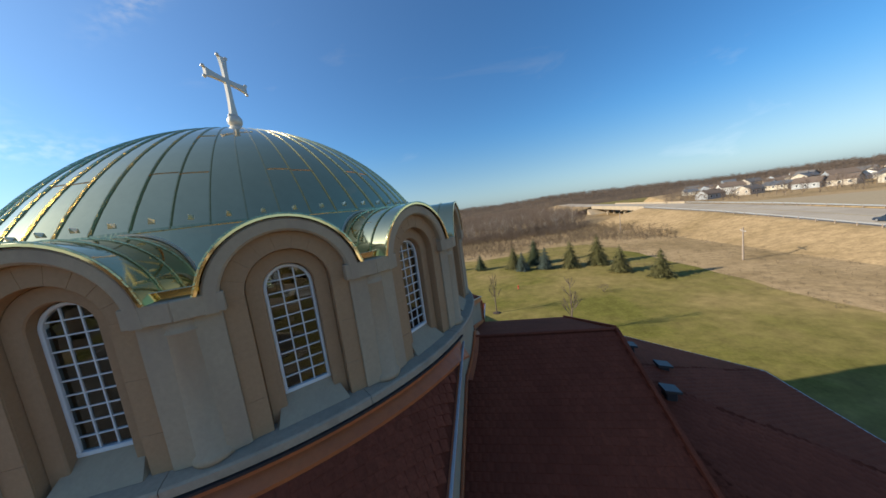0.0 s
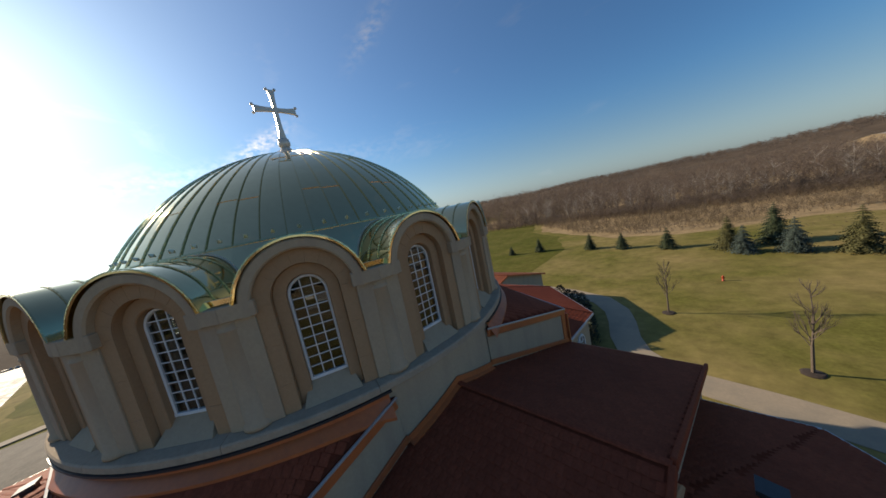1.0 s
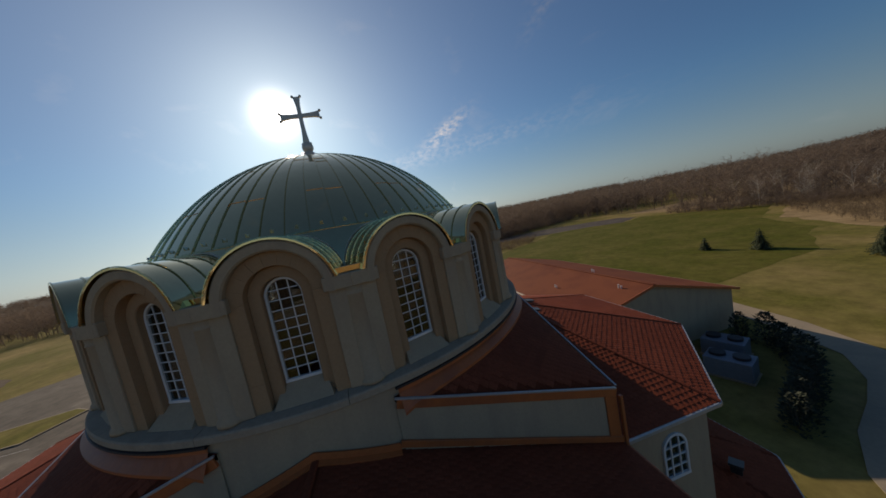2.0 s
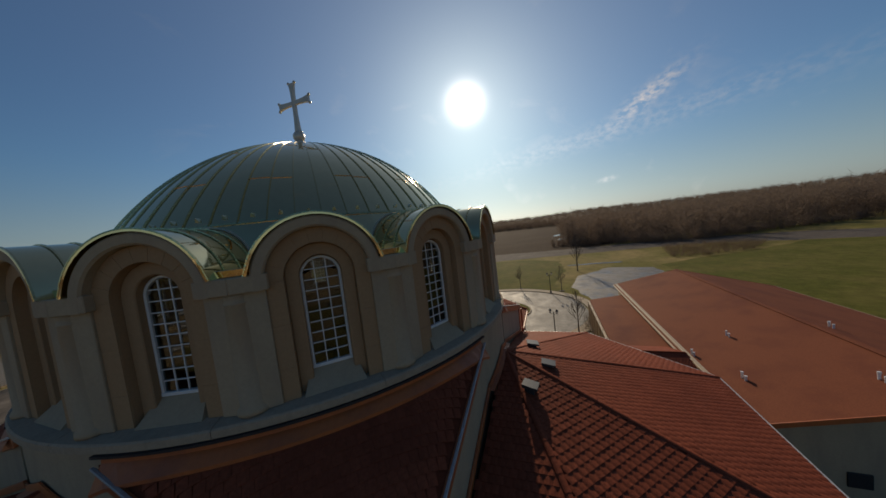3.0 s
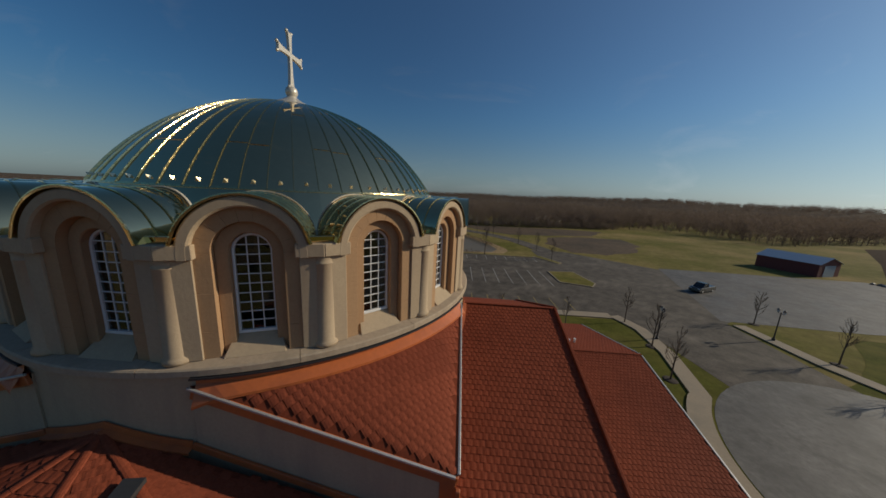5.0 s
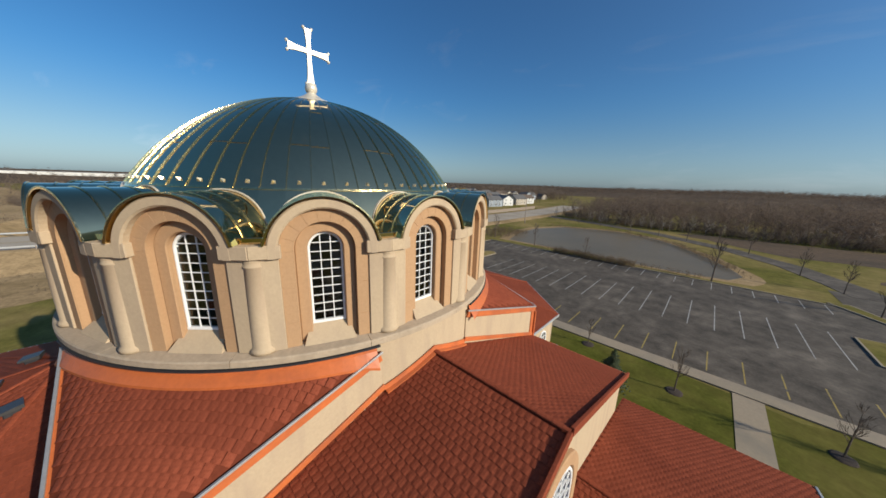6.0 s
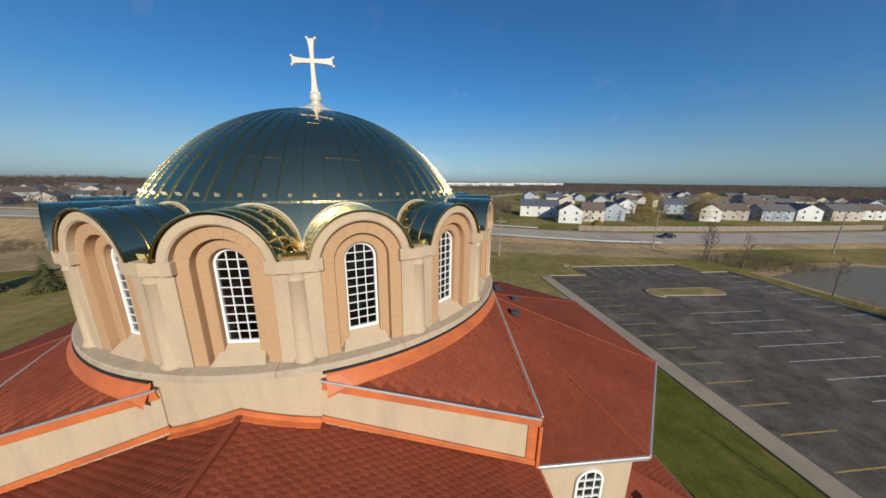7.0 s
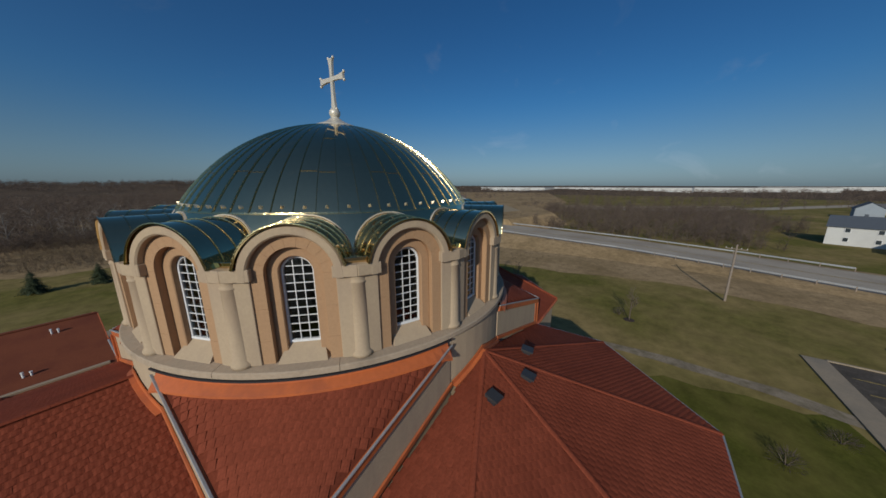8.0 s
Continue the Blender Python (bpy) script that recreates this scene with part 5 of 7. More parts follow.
for pts in ([(-85.5, 14), (-86.5, 14), (-88.2, 22), (-88.0, 29), (-86.6, 29), (-86.2, 21)], [(-168, 24), (-176, 24), (-179, 30), (-170, 30)], [(-190, 14), (-202, 15), (-204, 21), (-193, 20)], [(-230, 12), (-246, 14), (-248, 20), (-234, 19)]):
    sheet("puddle", pts, 0.04, PUDDLE, "shallow puddle of standing water", "puddle")

# ------------------------------------------------------------------ road to the east on its bank
NEAR = [(62, -240, 0.5), (57, -190, 0.5), (55.5, -150, 0.5), (55.5, -113, 0.5), (56.3, -90, 0.5), (57.2, -72, 0.5), (60.3, -57, 0.5), (66, -42, 0.5), (71, -27, 0.8), (75, -8, 1.4), (77, 20, 2.2), (78, 50, 2.9), (81, 75, 3.7), (83, 100, 4.5), (84, 130, 5.2), (84.5, 150, 5.6), (89.5, 240, 5.7), (93, 303, 5.8), (110, 460, 5.8)]
SPAN = 15           # index of the first point of the bridge
ROADW = 16.5


def road():
    P = [Vector(p) for p in NEAR]
    L, Rr = [], []
    for i, p in enumerate(P):
        d = (P[min(i + 1, len(P) - 1)] - P[max(i - 1, 0)]).xy.normalized()
        nn = Vector((d.y, -d.x))
        L.append(p)
        Rr.append(Vector((p.x + nn.x * ROADW, p.y + nn.y * ROADW, p.z)))
    n = len(P)
    vs = L + Rr
    fs = [(i, n + i, n + i + 1, i + 1) for i in range(n - 1)]
    tagged(obj("road", vs, fs, ROADMAT), "pale concrete highway on a low bank", "road", kind="structure")
    # banks
    for side, line, sg in (("near", L, -1), ("far", Rr, 1)):
        out = []
        for i, p in enumerate(line):
            d = (line[min(i + 1, n - 1)] - line[max(i - 1, 0)]).xy.normalized()
            nn = Vector((d.y, -d.x)) * sg
            out.append([Vector((p.x, p.y, p.z)), Vector((p.x + nn.x * 2.2, p.y + nn.y * 2.2, p.z - 0.15)), Vector((p.x + nn.x * (2.5 + p.z * 4.2), p.y + nn.y * (2.5 + p.z * 4.2), 0.0))])
        vs = [v for o in out for v in o]
        fs = []
        for i in range(n - 1):
            if i == SPAN:
                continue
            for k in range(2):
                q = (i * 3 + k, i * 3 + k + 1, (i + 1) * 3 + k + 1, (i + 1) * 3 + k)
                fs.append(q if sg == -1 else q[::-1])
        tagged(obj("bank_" + side, vs, fs, TAN), "dry grassy road bank", "bank", kind="structure")
    # dividing lines
    for off, w in ((ROADW * 0.5 - 0.25, 0.14), (ROADW * 0.5 + 0.25, 0.14), (0.7, 0.14), (ROADW - 0.7, 0.14)):
        vs, fs = [], []
        for i in range(n):
            d = (Rr[i] - L[i]).normalized()
            a, b = L[i] + d * off, L[i] + d * (off + w)
            vs += [a + Vector((0, 0, 0.02)), b + Vector((0, 0, 0.02))]
        fs = [(2 * i, 2 * i + 1, 2 * i + 3, 2 * i + 2) for i in range(n - 1)]
        tagged(obj("road_line", vs, fs, PAINT_Y if 5 < off < 12 else PAINT_W), "painted road line", "line", kind="structure")
    return L, Rr


ROAD_L, ROAD_R = road()
ring_strip("far_road", [(222, 30), (240, -20), (290, -80), (420, -190), (620, -330)], 15.0, 0.06, ROADMAT, "pale concrete road crossing the far plain", "road", thick=0.06)
sheet("dry_strip", ragged([(63, -18), (57, -41), (52, -57), (49.5, -71), (49, -82), (43, -76), (45, -58), (49, -40), (54, -20), (59, 2), (67, 2)], 0.8), 0.035, TAN, "strip of dry tan grass beside the highway", "grass")
STEEL = mat("galvanised_steel", (0.52, 0.53, 0.54), 0.4, metal=0.7, var=0.1, scale=1.0)
WOODPOLE = mat("weathered_pole_wood", (0.243, 0.194, 0.154), 0.9, var=0.2, scale=2.0)


def guard_rail(edge, side, first, last):
    g = thing("guard_rail", "galvanised steel guard rail along the highway", "guard rail", "guard rails of the highway")
    for a, b in zip(edge[first:last], edge[first + 1:last + 1]):
        d = b - a
        off = Vector((-d.y, d.x, 0)).normalized() * (0.9 * side)
        a, b = a + off, b + off
        bar("beam", a + Vector((0, 0, 0.45)), b + Vector((0, 0, 0.45)), 0.08, 0.32, STEEL, g)
        k = max(1, int((b - a).length / 3.8))
        for i in range(k):
            p = a + (b - a) * i / k
            bm = bmesh.new()
            box(bm, p.x - 0.07, p.x + 0.07, p.y - 0.07, p.y + 0.07, p.z - 0.3, p.z + 0.72, 0.0)
            part("post", bm, WOODPOLE, g)


guard_rail(ROAD_L, 1, 5, SPAN)
guard_rail(ROAD_R, -1, 7, SPAN)


def catch_basin(x, y):
    c = thing("catch_basin", "pale concrete catch basin ring set in the lawn", "catch basin", at=(x, y, 0))
    vs, fs = revolve([(0.62, -0.1), (0.62, 0.14), (0.58, 0.18), (0.44, 0.18), (0.42, 0.08)], 24)
    obj("ring", vs, fs, CONCRETE, c)
    bm = bmesh.new()
    for i in range(-4, 5):
        h = math.sqrt(0.43 ** 2 - (i * 0.09) ** 2)
        box(bm, i * 0.09 - 0.02, i * 0.09 + 0.02, -h, h, 0.06, 0.10)
    part("grate", bm, DARK, c, "dark iron grate")


catch_basin(40.6, -35.7)


def fence():
    f = thing("timber_fence", "weathered grey-brown board fence behind the houses", "fence")
    FW = mat("fence_wood", (0.211, 0.170, 0.134), 0.9, var=0.2, scale=0.6)
    for i in range(1, 6):
        a, b = ROAD_R[i], ROAD_R[i + 1]
        off = Vector(((b - a).y, -(b - a).x, 0)).normalized() * 6
        a, b = a + off, b + off
        n = max(1, int((b - a).length / 2.4))
        for k in range(n):
            p, q = a + (b - a) * (k + 0.02) / n, a + (b - a) * (k + 0.98) / n
            p.z = q.z = 0.1
            bar("panel", p, q, 0.06, 1.8 + 0.05 * ((k * 7) % 3), FW, f)


fence()


def bridge():
    """The highway's span over a lower road: deck, parapets, piers and sloped abutments."""
    a, b = Vector(NEAR[SPAN]), Vector(NEAR[SPAN + 1])
    d = b - a
    L = d.length
    br = thing("overpass", "pale concrete overpass bridge carrying the highway", "bridge", at=a, rz=math.degrees(math.atan2(d.y, d.x)))
    bm = bmesh.new()
    box(bm, -1, L + 1, -ROADW - 0.6, 0.6, -1.3, -0.06, 0.08)
    part("deck", bm, CONCRETE, br)
    for y in (0.55, -ROADW - 0.55):
        bm = bmesh.new()
        box(bm, -1, L + 1, y - 0.2, y + 0.2, -1.35, 0.95, 0.04)
        part("parapet", bm, CONCRETE, br, "pale concrete parapet")
    for x in (L * 0.34, L * 0.68):
        bm = bmesh.new()
        box(bm, x - 0.7, x + 0.7, -ROADW, 0, -2.2, -1.3, 0.05)
        part("pier_cap", bm, CONCRETE, br)
        for k in range(4):
            y = -ROADW * (k + 0.5) / 4
            bm = bmesh.new()
            box(bm, x - 0.6, x + 0.6, y - 0.6, y + 0.6, -5.9, -2.2, 0.08)
            part("pier", bm, CONCRETE, br)
    for x, s in ((0, 1), (L, -1)):
        vs = [(x - s * 2, -ROADW - 4, -0.9), (x - s * 2, 4, -0.9), (x + s * 10, 4, -5.7), (x + s * 10, -ROADW - 4, -5.7), (x - s * 2, -ROADW - 4, -5.8), (x - s * 2, 4, -5.8)]
        obj("abutment", vs, [(0, 1, 2, 3), (1, 5, 2), (0, 3, 4), (0, 4, 5, 1)], CONCRETE, br, False, "sloped pale concrete abutment")


bridge()

# ------------------------------------------------------------------ trees
BARK = mat("grey_bark", (0.113, 0.085, 0.065), 0.95, var=0.25, scale=2.0)
NEEDLE = mat("spruce_needles", (0.055, 0.073, 0.031), 0.8, var=0.3, scale=2.0, island=0.3, glow_through=0.25)
NEEDLE_O = mat("olive_spruce_needles", (0.104, 0.097, 0.031), 0.8, var=0.3, scale=2.0, island=0.3, glow_through=0.25)
NEEDLE_B = mat("blue_spruce_needles", (0.067, 0.091, 0.073), 0.8, var=0.3, scale=2.0, island=0.3, glow_through=0.25)
TWIG = mat("bare_twig_wood", (0.138, 0.105, 0.081), 0.95, var=0.3, scale=0.05, island=0.3, glow_through=0.45)
MULCH = mat("dark_mulch", (0.041, 0.028, 0.020), 0.95, var=0.3, scale=3.0)
WILLOW = mat("yellow_willow_twigs", (0.340, 0.235, 0.057), 0.9, var=0.3, scale=0.3, island=0.3, glow_through=0.45)


def stick(V, F, a, b, r0, r1, n=4):
    """A tapered stick added to plain lists."""
    d = (b - a).normalized()
    u = d.orthogonal().normalized()
    w = d.cross(u)
    k = len(V)
    for c, r in ((a, r0), (b, r1)):
        for i in range(n):
            t = 2 * math.pi * i / n
            V.append(c + u * (math.cos(t) * r) + w * (math.sin(t) * r))
    for i in range(n):
        F.append((k + i, k + (i + 1) % n, k + n + (i + 1) % n, k + n + i))


def branching(V, F, a, d, length, r, depth, rnd, spread=0.6, lift=0.25, kids=3, n=4):
    b = a + d * length
    stick(V, F, a, b, r, r * 0.62, n if depth > 1 else 3)
    if depth == 0:
        return
    for i in range(kids):
        t = rnd.uniform(0.45, 1.0)
        p = a + d * (length * t)
        q = d + Vector((rnd.uniform(-1, 1), rnd.uniform(-1, 1), rnd.uniform(-0.3, 0.8))) * spread
        q.z += lift
        branching(V, F, p, q.normalized(), length * rnd.uniform(0.5, 0.78), r * rnd.uniform(0.42, 0.6), depth - 1, rnd, spread, lift, kids, n)


def bare_tree_meshes(seed, h):
    rnd = random.Random(seed)
    V, F = [], []
    stick(V, F, Vector((0, 0, -0.1)), Vector((0, 0, h * 0.32)), h * 0.016, h * 0.013, 8)
    trunk = (V, F)
    V2, F2 = [], []
    top = Vector((0.02 * h, 0, h * 0.62))
    stick(V2, F2, Vector((0, 0, h * 0.32)), top, h * 0.013, h * 0.007, 6)
    stick(V2, F2, top, Vector((0, 0.01 * h, h * 0.98)), h * 0.007, h * 0.002, 5)
    for i in range(22):
        z = h * rnd.uniform(0.26, 0.9)
        ang = i * 2.4 + rnd.uniform(-0.4, 0.4)
        k = 1.0 - 0.62 * (z / h - 0.28) / 0.6
        d = Vector((math.cos(ang), math.sin(ang), rnd.uniform(0.9, 1.7))).normalized()
        branching(V2, F2, Vector((0, 0, z)), d, h * 0.17 * k + 0.1, h * 0.0045, 3, rnd, 0.42, 0.3, 3)
    return trunk, (V2, F2)


def bare_tree(x, y, h, seed, label="small leafless tree in a ring of dark mulch", group="leafless trees", mulch=True):
    t = thing("bare_tree", label, "tree", group, at=(x, y, 0), rz=seed * 37)
    a, b = bare_tree_meshes(seed, h)
    obj("trunk", *a, BARK, t)
    obj("crown", *b, BARK, t)
    if mulch:
        vs, fs = revolve([(0.0, 0.10), (0.25, 0.09), (0.5, 0.06), (0.65, 0.0)], 14)
        m = obj("mulch_ring", [(vx * random.Random(i).uniform(0.92, 1.08), vy, vz + 0.03) for i, (vx, vy, vz) in enumerate(vs)], fs, MULCH)
        m.matrix_basis = pose(x, y, 0)
        tagged(m, "ring of dark mulch round a tree", "mulch", "mulch rings")


def spruce(x, y, h, seed, material=None, label="dark green spruce standing on the lawn"):
    t = thing("spruce_tree", label, "tree", "spruces on the lawn", at=(x, y, 0), rz=seed * 53)
    V, F = [], []
    stick(V, F, Vector((0, 0, -0.1)), Vector((0, 0, h * 0.97)), h * 0.022, h * 0.004, 7)
    obj("trunk", V, F, BARK, t)
    rnd = random.Random(seed)
    V, F = [], []
    layers = int(10 + h * 1.6)
    for j in range(layers):
        f = j / (layers - 1)
        z = h * (0.07 + 0.9 * f) + rnd.uniform(-0.08, 0.08)
        reach = h * 0.43 * (1 - f) ** 0.8 * rnd.uniform(0.9, 1.06) + 0.14
        n = int(19 - 10 * f)
        for i in range(n):
            ang = 2 * math.pi * (i + rnd.random() * 0.7) / n + j
            L = reach * rnd.uniform(0.55, 1.15)
            d = Vector((math.cos(ang), math.sin(ang), 0))
            side = Vector((-d.y, d.x, 0))
            droop = L * rnd.uniform(0.12, 0.34)
            steps = 6
            # a limb with sprays of needle clumps on both sides
            for k in range(steps):
                s = (k + 0.6) / steps
                c = d * (L * s) + Vector((0, 0, z - droop * s * s + rnd.uniform(-0.04, 0.04)))
                w = L * 0.21 * (1.2 - s) + 0.05
                for sg in (-1, 1):
                    tip = c + side * (sg * w) + d * (w * 0.7) + Vector((0, 0, -w * rnd.uniform(0.1, 0.5)))
                    k0 = len(V)
                    up = Vector((0, 0, w * 0.42))
                    V += [c - d * (w * 0.5), c + d * (w * 0.55) + up * 0.2, tip, c + up * 0.8 + side * (sg * w * 0.35)]
                    F += [(k0, k0 + 1, k0 + 2), (k0, k0 + 3, k0 + 2), (k0 + 3, k0 + 1, k0 + 2)]
    obj("crown", V, F, material or NEEDLE, t)


for i, (x, y, h) in enumerate(((-31.1, 65.1, 3.0), (-24.0, 67.9, 4.4), (-11.0, 68.2, 4.6), (-4.0, 67.2, 4.4), (4.3, 65.7, 5.0), (12.9, 64.0, 6.6), (14.6, 60.5, 5.4), (18.5, 67.0, 8.0), (19.9, 60.2, 6.2), (25.5, 59.6, 7.4), (31.4, 59.8, 8.2), (32.8, 51.5, 6.4), (37.0, 45.5, 6.0))):
    blue = i in (6, 8)
    spruce(x, y, h * 0.87, i, NEEDLE_B if blue else NEEDLE_O if i in (5, 9, 10, 11, 12) else NEEDLE, "blue-grey spruce standing on the lawn" if blue else "olive-green bushy spruce standing on the lawn" if i in (5, 9, 10, 11, 12) else "dark green spruce standing on the lawn")
spruce(-9.3, -20.8, 3.2, 31, NEEDLE, "squat dark evergreen beside the church wall")

for i, (x, y, h) in enumerate(((16.7, 24.8, 6.8), (7.8, 33.3, 6.2), (-51.3, -28.6, 5.2), (-50.4, -18.4, 5.4), (-51.6, -12.9, 5.6), (-55.3, -6.2, 5.6), (-57.0, 2.3, 5.4), (-54.0, 11.0, 5.6), (-24.4, 4.8, 6.2), (-28.8, 12.0, 6.2),
                               (-31.4, -26.0, 5.2), (-31.0, -19.6, 5.4), (-28.6, -13.2, 5.4), (-13.6, -23.5, 4.2), (-5.9, -26.0, 3.0), (-22.4, -23.8, 4.0), (36, 4, 5.0), (33.5, -12.2, 4.5))):
    bare_tree(x, y, h, i + 1)
for i, (x, y, h) in enumerate(((-76, 16, 10.5), (21.5, -69.2, 6.5), (-15.5, -67.4, 8.5), (7.6, -68.0, 5), (-33.4, -64.5, 6), (-32.6, -77, 6), (-29.1, -88, 6.5), (-22.7, -108.7, 6.5), (44.5, -72, 9.0), (40.5, -68.5, 8.0), (-16.3, -115.6, 6.5), (-8.7, -120.4, 7), (-0.6, -122, 6.5), (9, -126.9, 6.5), (21, -131, 6.5), (31, -134, 6), (42, -134, 6.5), (35.9, -71.3, 7.5))):
    bare_tree(x, y, h, 40 + i, "tall leafless tree in the open grass", "larger leafless trees", False)


def tree_shape(seed, twigs, fine):
    """One leafless tree of height 1 as loose triangles: trunk, forked limbs and a haze of fine twigs."""
    rnd = random.Random(seed)
    T = []

    def blade(a, b, w):
        d = (b - a).normalized()
        s = d.cross(Vector((rnd.uniform(-1, 1), rnd.uniform(-1, 1), 0.1))).normalized() * w
        T.append((a - s, a + s, b))

    lean = Vector((rnd.uniform(-0.05, 0.05), rnd.uniform(-0.05, 0.05), 0.0))
    for k in range(3):
        ang = k * 2.09
        T.append((Vector((math.cos(ang), math.sin(ang), 0)) * 0.008, Vector((math.cos(ang + 2.09), math.sin(ang + 2.09), 0)) * 0.008, lean + Vector((0, 0, 0.8))))
    wide = rnd.uniform(0.24, 0.36)
    limbs = []
    for i in range(14):
        z = rnd.uniform(0.0, 0.66)
        ang = i * 2.4 + rnd.uniform(-0.5, 0.5)
        a = lean * z + Vector((0, 0, z))
        r = wide * rnd.uniform(0.55, 1.0) * math.sqrt(max(0.1, 1 - ((z - 0.42) / 0.55) ** 2))
        b = a + Vector((math.cos(ang) * r, math.sin(ang) * r, rnd.uniform(0.14, 0.32)))
        b.z = min(b.z, 0.97)
        limbs.append((a, b))
        blade(a, b, 0.006)
    limbs.append((lean * 0.5 + Vector((0, 0, 0.5)), lean + Vector((0, 0, 0.98))))
    for i in range(twigs):
        a, b = rnd.choice(limbs)
        p = a.lerp(b, rnd.uniform(0.1, 1.05))
        d = Vector((rnd.gauss(0, 1), rnd.gauss(0, 1), rnd.uniform(-0.35, 1.3))).normalized() * rnd.uniform(0.05, 0.15)
        q = p + d
        q.z = min(max(q.z, 0.02), 1.0)
        blade(p, q, fine * rnd.uniform(0.6, 1.2))
    return np.array([[tuple(v) for v in t] for t in T]).reshape(-1, 3)


def woods(name, label, places, seed, hlo, hhi, material, twigs=150, fine=0.0024, lift=None, squat=1.0):
    """Far leafless woodland of many trees, all one object."""
    rnd = random.Random(seed)
    shapes = [tree_shape(seed * 10 + k, twigs, fine) for k in range(7)]
    out = []
    for x, y in places:
        h = rnd.uniform(hlo, hhi) * rnd.uniform(0.75, 1.0)
        g = h * squat * rnd.uniform(0.85, 1.25)
        ang = rnd.uniform(0, 6.283)
        c, s = math.cos(ang) * g, math.sin(ang) * g
        m = np.array(((c, s, 0), (-s, c, 0), (0, 0, h)))
        out.append(shapes[rnd.randrange(7)] @ m + np.array((x, y, lift(x, y) if lift else 0.0)))
    V = np.concatenate(out).astype(np.float32)
    n = len(V)
    me = bpy.data.meshes.new(name)
    me.vertices.add(n)
    me.vertices.foreach_set("co", V.ravel())
    me.loops.add(n)
    me.loops.foreach_set("vertex_index", np.arange(n, dtype=np.int32))
    me.polygons.add(n // 3)
    me.polygons.foreach_set("loop_start", np.arange(0, n, 3, dtype=np.int32))
    me.materials.append(material)
    me.update()
    me.validate()
    return tagged(new(name, me), label, "woodland", kind="stuff")


def scatter(poly, n, seed):
    rnd = random.Random(seed)
    xs, ys = [p[0] for p in poly], [p[1] for p in poly]
    out = []
    while len(out) < n:
        p = (rnd.uniform(min(xs), max(xs)), rnd.uniform(min(ys), max(ys)))
        if inside(p, poly):
            out.append(p)
    return out


WOODS_DARK = mat("bare_woodland_dark", (0.174, 0.130, 0.099), 0.95, var=0.3, scale=0.02, island=0.35, glow_through=0.45)
WOODS_PALE = mat("bare_woodland_pale", (0.151, 0.117, 0.090), 0.95, var=0.3, scale=0.02, island=0.35, glow_through=0.45)
BIRCH = mat("pale_bark", (0.340, 0.300, 0.251), 0.9, var=0.2, scale=0.05, island=0.3, glow_through=0.45)
SCRUB = mat("dry_scrub", (0.179, 0.131, 0.083), 0.95, var=0.3, scale=0.05, island=0.35, glow_through=0.45)
# south beyond the pond
woods("woods_south", "dense leafless brown woods beyond the pond", scatter([(-100, -160), (-30, -146), (-8, -146), (16, -144), (48, -156), (49, -230), (56, -330), (-180, -330), (-150, -200)], 2000, 1), 1, 9, 15, WOODS_DARK, 170, 0.0036)
woods("woods_southwest", "dense leafless woods behind the farm shed", scatter([(-50, -172), (-108, -167), (-152, -161), (-260, -187), (-420, -232), (-430, -330), (-150, -330), (-60, -260)], 2200, 15), 15, 10, 17, WOODS_DARK, 100, 0.0045)
# west beyond the ploughed field
woods("woods_west", "long leafless tree line beyond the field", scatter([(-150, -120), (-420, -215), (-560, -120), (-560, 200), (-470, 190), (-480, -100), (-400, -185), (-140, -160)], 2600, 2), 2, 11, 17, WOODS_DARK, 60, 0.006)
woods("woods_northwest", "leafless woods on the north-west edge of the field", scatter([(-470, 150), (-300, 140), (-160, 130), (-70, 160), (-60, 330), (-470, 340)], 2000, 3), 3, 14, 23, WOODS_DARK, 80, 0.0045)
woods("woods_hillside", "tall dark leafless woods along the bare strip", scatter([(-149, 14), (-142, 36), (-133, 50), (-133, 64), (-150, 100), (-164, 136), (-150, 200), (-330, 190), (-330, 70), (-200, 18)], 2000, 14), 14, 10, 20, WOODS_DARK, 160, 0.0036)
woods("woods_north", "pale leafless woods beyond the meadow", scatter([(-90, 132), (0, 130), (25, 132), (50, 150), (74, 200), (76, 420), (-100, 400)], 2600, 4), 4, 7, 14, WOODS_DARK, 190, 0.0036)
woods("brush_north", "dense brown brush at the foot of the woods", scatter([(-90, 126), (0, 122), (25, 124), (44, 128), (60, 150), (40, 150), (0, 142), (-90, 142)], 1300, 34), 34, 2, 5, WOODS_DARK, 120, 0.005, squat=1.5)
woods("scrub_north", "belt of dry tan scrub along the meadow", scatter([(-46, 118), (-24, 94), (-8, 84), (8, 84), (22, 93), (42, 95), (60, 82), (78, 110), (78, 150), (-60, 138)], 3600, 5), 5, 1.2, 3.2, SCRUB, 70, 0.006, squat=1.6)
woods("scrub_west", "strip of dry reeds beside the field lane", scatter([(-91, 42), (-114, 47), (-114, 60), (-110, 74), (-96, 64), (-89, 50)], 900, 6), 6, 1.0, 2.4, SCRUB, 50, 0.008, squat=1.4)
woods("scrub_road", "leafless scrub beyond the highway", scatter([(108, 46), (101, -6), (98, -30), (102, -44), (128, -40), (150, -62), (240, -60), (225, 0), (205, 60), (170, 56), (150, 30), (125, 8)], 2000, 7), 7, 4, 8.5, WOODS_DARK, 110, 0.004, squat=1.2)
woods("woods_east", "far leafless trees among the houses", scatter([(300, -500), (240, 0), (180, 300), (160, 500), (700, 700), (900, 0), (700, -600)], 2000, 8), 8, 8, 14, WOODS_DARK, 40, 0.011)
